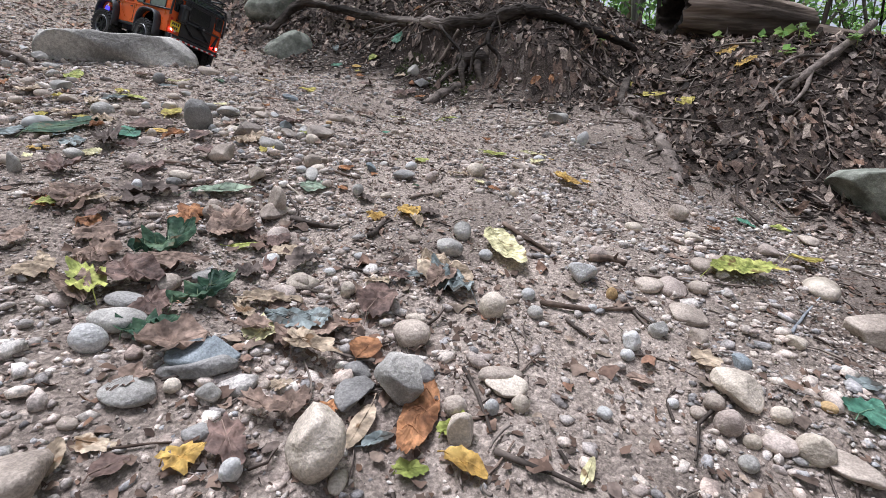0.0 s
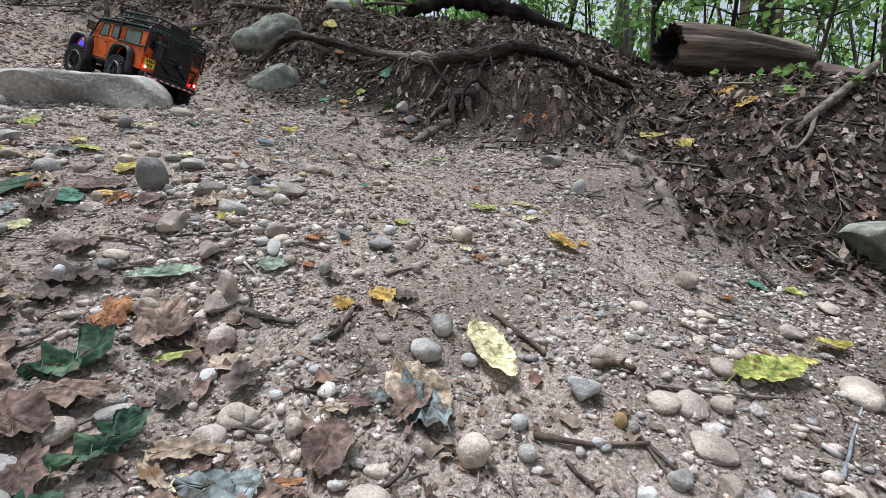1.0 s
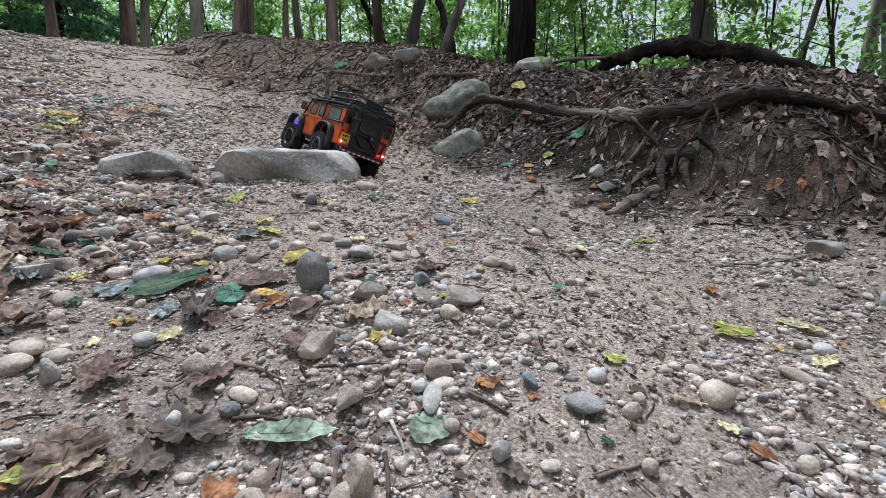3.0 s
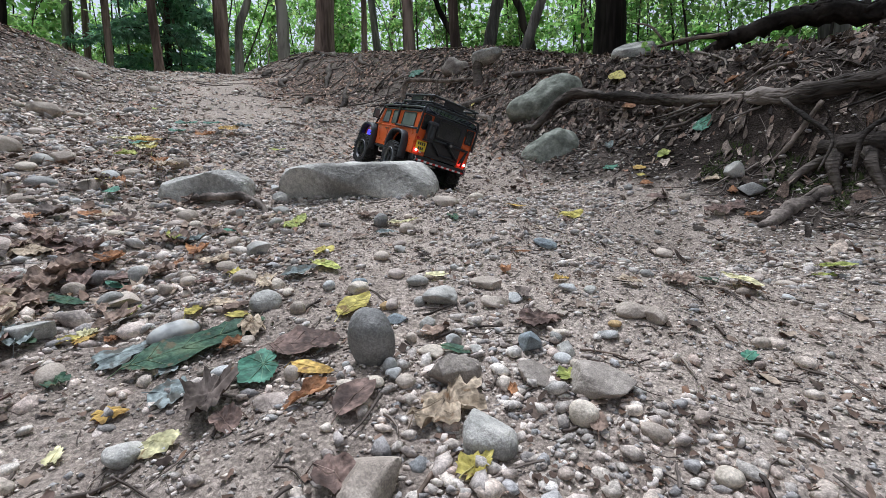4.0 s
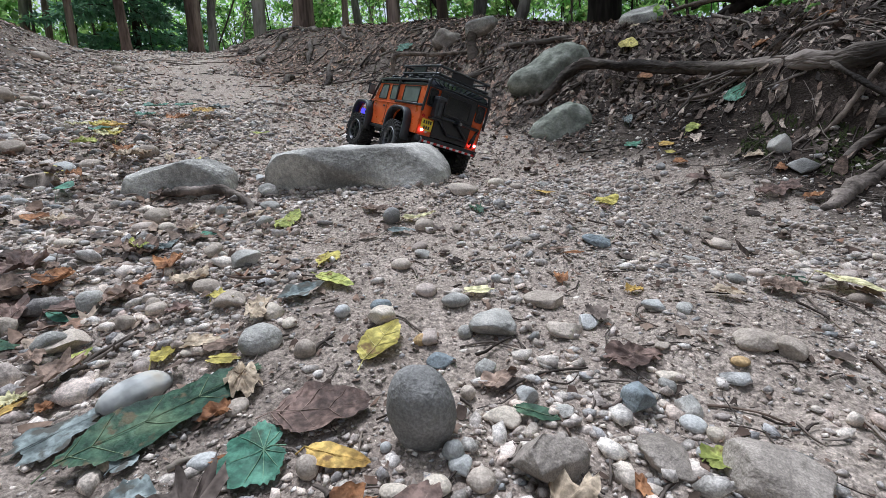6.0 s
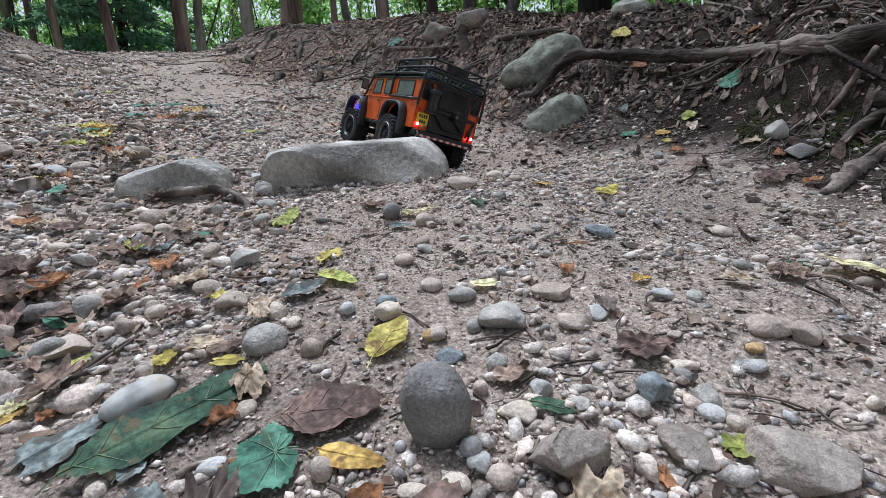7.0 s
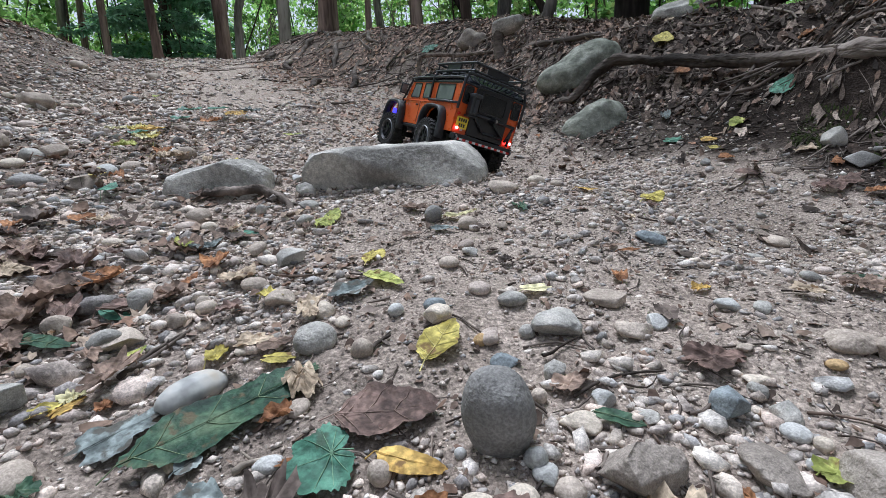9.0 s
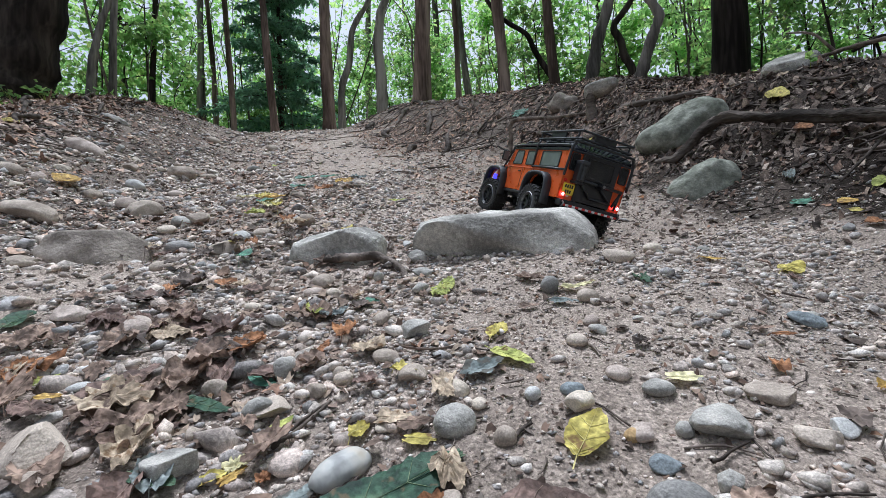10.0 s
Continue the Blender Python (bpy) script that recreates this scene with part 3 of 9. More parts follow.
# ---- the ground, one sheet to the horizon ----
def soil_and_shade(x, y):
    """Leaf mould on the banks, and the moist bare soil of the cut with its shade painted in."""
    u, v = trail_axes(x, y)
    n = 0.12 * value_noise(x * 5.0, y * 5.0, 31) + 0.07 * value_noise(x * 14.0, y * 14.0, 32)
    # Moist soil, taken darker for the shade below the root and trees.
    cut = smooth((v + n - 1.36) / 0.3) * smooth((u - 0.1) / 0.3) * (1 - 0.65 * smooth((u - 1.8) / 0.4) * (1 - smooth((v - 1.9) / 0.3)))
    damp = (0.3 + 0.35 * smooth((u - 0.95) / 0.2)) * smooth((0.52 - v + 2.2 * n) / 0.3) * smooth((1.35 - u) / 0.5)
    upper = smooth((u - 1.5) / 0.9) * (0.0 + 0.9 * n + 0.25 * smooth((np.abs(v - 0.95) - 0.35) / 0.6))
    damp = np.maximum(damp, np.clip(upper, 0, 0.9))
    patch = value_noise(x * 2.7 + 9, y * 2.7, 33) + 0.7 * value_noise(x * 8.0, y * 8.0, 34) + 0.4 * value_noise(x * 21.0, y * 21.0, 35)
    damp = np.maximum(damp, (0.14 + 0.3 * smooth((0.5 - u) / 0.3)) * smooth((patch + 0.45 + 0.5 * smooth((v - 1.0) / 0.3) + 0.55 * smooth((0.6 - u) / 0.4)) / 1.7))
    damp = np.maximum(damp, np.clip(0.33 + 2.0 * n, 0, 0.65) * smooth((0.4 - u) / 0.25))
    brown = smooth((0.2 - v + 1.6 * n) / 0.45) * smooth((u - 1.5) / 0.5) * np.clip(0.62 + 1.6 * n, 0.3, 0.85)
    damp = np.maximum(damp, brown)
    far_cut = smooth((u - 3.0) / 0.6) * smooth((v + 1.5 * n - 1.0) / 0.4) * np.clip(0.52 + 2.0 * n, 0.2, 0.9)
    damp = np.maximum(damp, far_cut)
    hump = np.exp(-(((u - 1.2) / 0.3) ** 2) - ((v - 0.72) / 0.25) ** 2)
    damp = damp * (1 - 0.75 * hump) * (1 - 0.85 * sandy(x, y))
    cut = cut * (1 - 0.42 * smooth((u - 0.15) / 0.2) * (1 - smooth((u - 0.62) / 0.3)) * (1 - smooth((v - 1.9) / 0.2)))
    return np.maximum(np.maximum(np.where(v < 0.2, 0.82, 0.94 - 0.4 * smooth((u - 1.5) / 0.4) * (1 - 0.45 * smooth((v - 1.9) / 0.3))) * litter_share(x, y), 0.98 * cut), damp)


def build_ground():
    n = 330
    s = np.linspace(-1, 1, n)
    gx, gy = np.meshgrid(-0.7 + 1.8 * s + 1.8 * s**3 + 190 * s**13, 1.25 + 1.7 * s + 1.6 * s**3 + 190 * s**13)
    x, y = gx.ravel(), gy.ravel()
    i = np.arange(n * n).reshape(n, n)
    faces = np.stack([i[:-1, :-1], i[:-1, 1:], i[1:, 1:], i[1:, :-1]], -1).reshape(-1, 4)
    me = mesh_np("ground", np.stack([x, y, height(x, y)], -1), faces)
    me.attributes.new("mould", "FLOAT", "POINT").data.foreach_set("value", soil_and_shade(x, y).astype(np.float32))
    return whole("ground", me, DIRT, "sandy stony dirt trail between dark leaf-covered banks", "ground", kind="structure")


build_ground()


def on_ground(x, y, up=0.0):
    return float(height(x, y)) + up


def slope_turn(x, y):
    """The turn that lays a flat thing along the ground."""
    e = 0.03
    nx, ny = (float(broad_height(x - e, y) - broad_height(x + e, y)) / (2 * e), float(broad_height(x, y - e) - broad_height(x, y + e)) / (2 * e))
    return Vector((0, 0, 1)).rotation_difference(Vector((nx, ny, 1)).normalized()).to_matrix().to_4x4()

# ---- boulders ----
def boulder(name, label, x, y, z, semi, yaw, material, seed, cuts=0, lumps=0.1, flat=None, tilt=(0, 0), level=5, fine=0.012, boxy=1.0):
    """A boulder with half sizes semi, its middle at z; flat levels its top off at that share of its half height."""
    v, f = rough_ball(level, seed, lumps, cuts, fine)
    v = np.sign(v) * np.abs(v) ** boxy
    if flat:
        over = np.maximum(v[:, 2] - flat, 0)
        v[:, 2] -= over * 0.85
    m = pose(x, y, z) @ pose(0, 0, 0, tilt[0], tilt[1], yaw)
    ob = whole(name, mesh_np(name, v * np.array(semi), f), material, label, "boulder")
    ob.matrix_world = m
    return ob


def lobed_boulder(name, label, at, yaw, lobes, planes, material, seed, rough=0.05, boxy=1.0):
    """A boulder of rounded lobes (middle, half sizes), sheared off by planes (normal, distance)."""
    d, f = BALLS[5]
    reach = []
    for c, s in lobes:
        c, s = np.array(c), np.array(s)
        a, b, k = ((d / s) ** 2).sum(1), (d * c / s**2).sum(1), ((c / s) ** 2).sum() - 1
        reach.append((b + np.sqrt(np.maximum(b * b - a * k, 0))) / a)
    reach = np.array(reach)
    r = np.log(np.exp(reach * 32).sum(0)) / 32 - 0.008
    r = r * (1 + rough * noise3(d * 1.7 + seed, seed) + 0.5 * rough * noise3(d * 4.1, seed + 1) + 0.22 * rough * noise3(d * 9.0, seed + 2) + 0.12 * rough * noise3(d * 21.0, seed + 3))
    v = d * r[:, None]
    if boxy != 1.0:
        m = np.abs(v).max(0)
        v = np.sign(v) * np.abs(v / m) ** boxy * m
    for nrm, dist in planes:
        nrm = np.array(nrm) / np.linalg.norm(nrm)
        v = v - np.maximum(v @ nrm - dist - 0.006 * noise3(v * 22, seed + 5), 0)[:, None] * nrm * 0.9
    ob = whole(name, mesh_np(name, v, f), material, label, "boulder")
    ob.matrix_world = pose(*at, 0, 0, yaw)
    return ob


lobed_boulder("flat_boulder", "large flat-topped grey boulder half sunk in the sandy trail", (-0.872, 1.411, 0.572), 22, [((-0.06, -0.01, -0.01), (0.12, 0.135, 0.1)), ((0.085, 0.0, -0.015), (0.115, 0.115, 0.105)), ((0.0, 0.0, -0.01), (0.14, 0.12, 0.105))],
              [((0.0, -0.16, 1), 0.06), ((0.12, -0.55, 0.84), 0.095), ((0.55, -0.25, 0.75), 0.12), ((0.2, -0.95, 0.3), 0.108), ((-0.15, -0.9, -0.6), 0.09)], SLATE, 3, 0.085, 0.92)
lobed_boulder("low_boulder", "low angular grey boulder beside a short root", (-1.161, 1.175, 0.56), 34, [((0.02, 0, 0), (0.12, 0.08, 0.068))],
              [((-0.2, -0.22, 1), 0.046), ((-0.85, -0.4, 0.35), 0.082), ((0.1, -1, 0.15), 0.062), ((1, 0, 0.2), 0.122)], SLATE, 11, 0.07, 0.85)
lobed_boulder("round_boulder", "rounded greenish grey boulder held by a root on the bank", (-0.797, 2.631, 1.037), 29, [((0.06, 0.0, 0.02), (0.115, 0.1, 0.095)), ((-0.085, -0.015, -0.045), (0.115, 0.095, 0.066)), ((0.0, 0.0, -0.015), (0.125, 0.1, 0.09))],
              [((0.25, -0.85, -0.3), 0.095)], MOSSY, 5, 0.07)
lobed_boulder("bank_boulder", "smooth greenish grey boulder at the foot of the bank", (-0.661, 2.253, 0.728), 29, [((0.035, 0, 0.02), (0.085, 0.08, 0.09)), ((-0.04, 0, -0.015), (0.085, 0.08, 0.075))],
              [((-0.45, -0.15, 0.85), 0.086), ((0.95, -0.3, 0.1), 0.1), ((0.1, -1, 0.15), 0.066)], MOSSY, 8, 0.07)
boulder("crest_boulder", "pale grey boulder on the crest of the bank", -0.46, 2.84, 1.225, (0.088, 0.075, 0.085), 25, SLATE, 9, cuts=2, lumps=0.12)
boulder("trailside_boulder", "angular grey boulder beside leaf litter", 1.1, 1.11, 0.185, (0.16, 0.125, 0.105), 30, MOSSY, 14, cuts=3, flat=0.72, boxy=0.72)
boulder("long_boulder", "long low mossy stone sunk in gravel", -1.5, 0.84, 0.58, (0.12, 0.06, 0.065), 48, STONES["dusty"], 16, cuts=3, flat=0.8, level=4)
boulder("far_boulder", "brown dirt-covered lump of stone below the trees", -1.6, 3.2, 1.47, (0.085, 0.08, 0.07), 0, STONES["dusty"], 18, lumps=0.2, level=4)


# a grey stone resting on a stub of root on the crest
def perched_stone():
    ob = base("stone_on_stub", pose(-1.33, 3.0, 1.27), "grey wedge of stone perched on an upright root stub", "stone")
    v, f = rough_ball(4, 21, 0.08, 5)
    part("cap", mesh_np("cap", np.sign(v) * np.abs(v) ** 0.5 * np.array((0.088, 0.05, 0.036)) * (1 - 0.3 * v[:, :1] * np.array((0, 0, 1))) + np.array((0.05, 0.01, 0.17)) + v[:, :1] * np.array((0, 0, 0.012)), f), SLATE, ob, "wedge-shaped grey stone")
    part("stub", tubed(bent([(0, 0, -0.1), (-0.005, 0, 0.02), (-0.012, 0, 0.1), (0.0, 0, 0.16)]), [0.03] * 8 + [0.027] * 6 + [0.03] * 5, 10, 0.08), ROOT, ob, "grey root stub", True)


perched_stone()

# ---- the model off-road car, climbing beside the flat boulder ----
ORANGE = plain("orange_body_paint", (0.62, 0.105, 0.02), 0.32, spread=0.1, grain=40)
BLACK = plain("satin_black_plastic", (0.014, 0.015, 0.017), 0.42, spread=0.3)
ROOFBLACK = plain("glossy_black_roof_paint", (0.012, 0.014, 0.019), 0.1, spread=0.2, grain=50)
RUBBER = plain("dusty_tyre_rubber", (0.022, 0.021, 0.02), 0.8, spread=0.5, grain=70, bump=0.3)
FLARE = plain("dusty_grey_black_flare", (0.035, 0.038, 0.042), 0.6, spread=0.35)
METAL = plain("satin_metal", (0.24, 0.24, 0.24), 0.45, 0.9)
PLATE = plain("yellow_plate", (0.75, 0.55, 0.03), 0.5, spread=0.05)
INK = plain("black_print", (0.02, 0.02, 0.02), 0.5)
REDTAPE = plain("red_reflective_tape", (0.55, 0.03, 0.025), 0.3, spread=0.06)
WHITETAPE = plain("white_reflective_tape", (0.72, 0.72, 0.72), 0.3, spread=0.06)
REDLENS = plain("red_lens", (0.5, 0.02, 0.015), 0.15)
CLEARLENS = plain("pale_lens", (0.6, 0.45, 0.4), 0.15)
REDLAMP = glowing("lit_red_lamp", (1.0, 0.03, 0.02), 3.5)
HOTLAMP = glowing("lit_red_lamp_core", (1.0, 0.5, 0.45), 14.0)
BLUELAMP = glowing("lit_blue_lamp", (0.09, 0.07, 1.0), 1.3)
TINTED, _n, _l, _b = shader("tinted_window")
_b.inputs["Base Color"].default_value = (0.035, 0.04, 0.04, 1)
_b.inputs["Roughness"].default_value = 0.08
_b.inputs["Transmission Weight"].default_value = 0.45
_b.inputs["Specular IOR Level"].default_value = 0.6

# Pale grey-green base stands for sky and trees mirrored in the side glass.
SIDEGLASS = plain("side_glass_painted_reflection", (0.15, 0.17, 0.155), 0.12, spread=0.25, grain=25)


def build_wheel(car, x, y, z, steer=0.0, tilt=0.0):
    """A lugged tyre on a beadlock rim, its axle along y, outer face towards the sign of y."""
    out = 1 if y > 0 else -1
    hub = pose(x, y, z, tilt, 0, steer)
    r, w = 0.0565, 0.044
    bm = bmesh.new()
    n, prof = 40, ((0.034, -0.5), (0.046, -0.52), (0.052, -0.44), (0.0535, -0.2), (0.0538, 0), (0.0535, 0.2), (0.052, 0.44), (0.046, 0.52), (0.034, 0.5), (0.034, -0.5))
    rings = [[bm.verts.new((q * math.cos(2 * math.pi * k / n), p * w, q * math.sin(2 * math.pi * k / n))) for q, p in prof[:-1]] for k in range(n)]
    for k in range(n):
        a, b = rings[k], rings[(k + 1) % n]
        for j in range(len(a)):
            i = (j + 1) % len(a)
            bm.faces.new((a[j], a[i], b[i], b[j]))
    lugs = 26
    for k in range(lugs):
        for row, (across, long, wide) in enumerate(((-0.36, 0.0085, 0.013), (-0.11, 0.007, 0.008), (0.11, 0.007, 0.008), (0.36, 0.0085, 0.013))):
            a = 2 * math.pi * (k + (0.5 if row % 2 else 0)) / lugs
            skew = 12 if row in (0, 2) else -12
            spin = Matrix.Rotation(-a, 4, "Y")
            g = bmesh.ops.create_cube(bm, size=1.0)["verts"]
            bmesh.ops.scale(bm, vec=(0.0065, wide, long), verts=g)
            bmesh.ops.transform(bm, matrix=spin @ pose(0.0535, across * w, 0, skew, 0, 0), verts=g)
        a = 2 * math.pi * (k + 0.25) / lugs
        for sd in (-1, 1):
            g = bmesh.ops.create_cube(bm, size=1.0)["verts"]
            bmesh.ops.scale(bm, vec=(0.008, 0.004, 0.006), verts=g)
            bmesh.ops.transform(bm, matrix=Matrix.Rotation(-a, 4, "Y") @ pose(0.0485, sd * 0.5 * w, 0), verts=g)
    wheel = part("wheel", bm, RUBBER, car, "dusty lugged black tyre")
    wheel.matrix_local = hub
    bm = bmesh.new()
    o = out * w
    for y0, y1, r0, r1 in ((-0.5, -0.44, 0.035, 0.033), (-0.44, 0.36, 0.033, 0.031), (0.36, 0.5, 0.031, 0.0345), (0.5, 0.53, 0.0345, 0.033), (0.53, 0.42, 0.027, 0.026)):
        ra = [bm.verts.new((r0 * math.cos(2 * math.pi * k / 28), y0 * o, r0 * math.sin(2 * math.pi * k / 28))) for k in range(28)]
        rb = [bm.verts.new((r1 * math.cos(2 * math.pi * k / 28), y1 * o, r1 * math.sin(2 * math.pi * k / 28))) for k in range(28)]
        for k in range(28):
            bm.faces.new((ra[k], ra[(k + 1) % 28], rb[(k + 1) % 28], rb[k]))
    part("rim_ring", bm, METAL, wheel, "satin silver beadlock ring", True)
    bm = bmesh.new()
    for k in range(8):
        g = bmesh.ops.create_cube(bm, size=1.0)["verts"]
        bmesh.ops.scale(bm, vec=(0.024, 0.006, 0.0065), verts=g)
        bmesh.ops.transform(bm, matrix=Matrix.Rotation(-2 * math.pi * k / 8, 4, "Y") @ pose(0.017, 0.33 * o, 0), verts=g)
    add_tube(bm, [(0, 0.2 * o, 0), (0, 0.46 * o, 0)], [0.0095, 0.008], 14)
    add_tube(bm, [(0, -0.4 * o, 0), (0, 0.12 * o, 0)], [0.029, 0.029], 20)
    part("spokes", bm, BLACK, wheel, "black spoked wheel centre")
    return wheel


def round_rect(cx, cz, w, h, r, n=4):
    out = []
    for sx, sz, a0 in ((1, 1, 0), (-1, 1, 90), (-1, -1, 180), (1, -1, 270)):
        for k in range(n + 1):
            a = radians(a0 + 90 * k / n)
            out.append((cx + sx * (w / 2 - r) + r * math.cos(a), cz + sz * (h / 2 - r) + r * math.sin(a)))
    return out


def rear_plate(outline, x0, x1):
    """A plate across the tail: an outline in y and z, from x0 to x1."""
    bm = bmesh.new()
    a = [bm.verts.new((x0, y, z)) for y, z in outline]
    b = [bm.verts.new((x1, y, z)) for y, z in outline]
    bm.faces.new(a)
    bm.faces.new(b[::-1])
    for i in range(len(a)):
        j = (i + 1) % len(a)
        bm.faces.new((a[i], b[i], b[j], a[j]))
    return bm


def frame_plate(outer, inner, y0, y1, tail=False):
    """A ring-shaped seal between two outlines with as many corners."""
    bm = bmesh.new()
    put = (lambda p, d: (d, p[0], p[1])) if tail else (lambda p, d: (p[0], d, p[1]))
    rows = [[bm.verts.new(put(p, d)) for p in o] for o, d in ((outer, y0), (outer, y1), (inner, y1), (inner, y0))]
    n = len(outer)
    for a, b in zip(rows, rows[1:] + rows[:1]):
        for k in range(n):
            bm.faces.new((a[k], a[(k + 1) % n], b[(k + 1) % n], b[k]))
    return bm


def arch(cx, cz, r, a0, a1, n=8):
    return [(cx + r * math.cos(radians(a0 + (a1 - a0) * k / n)), cz + r * math.sin(radians(a0 + (a1 - a0) * k / n))) for k in range(n + 1)]


def build_car():
    car = base("model_car", pose(-0.84, 1.65, 0.673, 13.2, -14.6, 149.3) @ Matrix.Scale(0.86, 4), "orange and black remote-controlled model off-road car with lit tail lamps", "toy car")
    RA, FA = 0.008, 0.288
    belt, gut, tail, half = 0.07, 0.128, -0.1, 0.1
    # body sides with wheel arches
    low = [(tail, 0.0), (-0.052, 0.0)] + arch(RA, 0.0, 0.06, 180, 0)[1:-1] + [(0.07, 0.0), (0.226, 0.0)] + arch(FA, 0.0, 0.062, 180, 0) + [(0.352, 0.012), (0.356, 0.05), (0.35, 0.062), (0.252, belt), (tail, belt)]
    for sgn in (1, -1):
        part("lower_side", prism(low, sgn * half, sgn * (half - 0.004)), ORANGE, car, "orange painted side panel")
        # the glazed upper side leans in a little
        ob = part("upper_side", prism([(tail, belt), (0.25, belt), (0.214, gut), (tail, gut)], sgn * 0.0975, sgn * 0.0955), ORANGE, car, "orange window surround")
        for k, (cx, w) in enumerate(((-0.012, 0.1), (0.098, 0.052), (0.178, 0.062))):
            o = round_rect(cx, 0.1, w, 0.044, 0.005)
            if k == 2:
                o = [(x - max(0, (z - 0.08)) * 0.42 * max(0, (x - 0.165) / 0.05), z) for x, z in o]
            i = [(cx + (x - cx) * 0.93, 0.1 + (z - 0.1) * 0.88) for x, z in o]
            win = part("side_window", prism(i, sgn * 0.0983, sgn * 0.0976), SIDEGLASS, car, "tinted side window with the reflected sky and trees painted in pale")
            part("seal", frame_plate(o, i, sgn * 0.0995, sgn * 0.0972), BLACK, win, "black rubber window seal")
        # shoulder crease, door seams, handles, hinges
        part("shoulder_line", tubed([(tail, sgn * half, belt), (0.255, sgn * half, belt)], 0.0022, 6), ORANGE, car)
        for x in (0.062, 0.128, 0.244):
            part("door_seam", boxed((x, sgn * 0.1003, 0.038), (0.0012, 0.0012, 0.062)), INK, car)
        for x in (0.078, 0.145):
            part("door_handle", boxed((x, sgn * 0.1015, 0.058), (0.014, 0.003, 0.004), 0.001), BLACK, car)
        for z in (0.045, 0.062):
            part("hinge", boxed((0.238, sgn * 0.1015, z), (0.007, 0.004, 0.009), 0.001), BLACK, car)
        part("side_grille", boxed((0.262, sgn * 0.101, 0.052), (0.01, 0.002, 0.016)), BLACK, car)
        # wheel-arch flares
        for cx, r, front in ((RA, 0.062, 0), (FA, 0.064, 1)):
            bm = bmesh.new()
            pts = [(-0.97, -0.3)] + [(-math.copysign(abs(math.cos(radians(a))) ** 0.62, math.cos(radians(a))) * 0.96, 0.96 * math.sin(radians(a)) ** 0.66) for a in range(0, 181, 15)] + [(0.97, -0.3)]
            rows = []
            for y, grow in ((0.098, 0.99), (0.119, 1.0), (0.1215, 1.015), (0.1215, 1.09), (0.119, 1.115), (0.098, 1.14)):
                rows.append([bm.verts.new((cx + a * r * grow, sgn * y, -0.004 + b * r * grow)) for a, b in pts])
            for a, b in zip(rows, rows[1:] + rows[:1]):
                for k in range(len(pts) - 1):
                    bm.faces.new((a[k], a[k + 1], b[k + 1], b[k]))
            for k in (0, -1):
                bm.faces.new([row[k] for row in rows])
            flare = part("wheel_flare", bm, FLARE, car, "dusty black plastic wheel-arch flare", True)
            for a in (30, 60, 120, 150):
                part("rivet", boxed((cx + r * 1.02 * math.cos(radians(a)), sgn * 0.1215, r * 1.02 * math.sin(radians(a)) - 0.004), (0.006, 0.002, 0.003), turn=(0, -a, 0)), BLACK, flare)
        part("side_step", boxed((0.147, sgn * 0.096, -0.006), (0.15, 0.014, 0.008), 0.002), BLACK, car, "black rock slider")
        arm = part("mirror", boxed((0.236, sgn * 0.117, 0.1), (0.008, 0.022, 0.032), 0.003), BLACK, car, "black door mirror")
        part("mirror_arm", tubed([(0.24, sgn * 0.097, 0.085), (0.238, sgn * 0.112, 0.092)], 0.002, 6), BLACK, arm)
        part("mirror_glass", boxed((0.2315, sgn * 0.117, 0.1), (0.001, 0.017, 0.026)), METAL, arm)
        # outside cage
        cage = part("cage_rail", tubed(bent([(0.262, sgn * 0.1, 0.066), (0.222, sgn * 0.1, 0.124), (0.2, sgn * 0.1, 0.136), (0.0, sgn * 0.101, 0.139), (-0.088, sgn * 0.1, 0.138), (-0.106, sgn * 0.1, 0.13), (-0.106, sgn * 0.102, 0.06)], 5), 0.0036, 8), BLACK, car, "black tubular roll cage rail", True)
        part("cage_post", tubed(bent([(0.067, sgn * 0.098, 0.15), (0.067, sgn * 0.103, 0.134), (0.067, sgn * 0.103, 0.072)], 4), 0.0032, 8), BLACK, cage, "", True)
        part("cage_strut", tubed([(0.067, sgn * 0.103, 0.076), (-0.104, sgn * 0.103, 0.074)], 0.0032, 8), BLACK, cage, "", True)
        for x in (0.14, 0.03):
            part("cage_hoop", tubed(bent([(x, sgn * 0.101, 0.137), (x, sgn * 0.094, 0.148), (x, sgn * 0.06, 0.152)], 4), 0.003, 8), BLACK, cage, "", True)
        # front lamp glow under the fender
        part("arch_lamp", boxed((0.335, sgn * 0.09, 0.03), (0.01, 0.012, 0.02), 0.003), BLUELAMP, car, "lit blue lamp in the front arch")
    # tail: orange corners, black door
    for y0, y1 in ((0.1, 0.056), (-0.062, -0.1)):
        part("tail_corner", rear_plate([(y0, 0.0), (y0, gut), (y1, gut), (y1, 0.0)], tail, tail + 0.004), ORANGE, car, "orange tail corner")
        c = (y0 + y1) / 2
        o, i = round_rect(c, 0.1, 0.026, 0.046, 0.006), round_rect(c, 0.1, 0.021, 0.04, 0.005)
        win = part("corner_window", rear_plate(i, tail - 0.0025, tail - 0.0015), TINTED, car, "narrow dark tail window")
        part("seal", frame_plate(o, i, tail - 0.004, tail, True), BLACK, win)
    part("tail_door", rear_plate([(0.056, 0.003), (0.056, 0.12), (0.048, 0.129), (-0.054, 0.129), (-0.062, 0.12), (-0.062, 0.003)], tail - 0.004, tail + 0.003), BLACK, car, "black tail door")
    o, i = round_rect(-0.004, 0.094, 0.086, 0.056, 0.008), round_rect(-0.004, 0.094, 0.078, 0.048, 0.006)
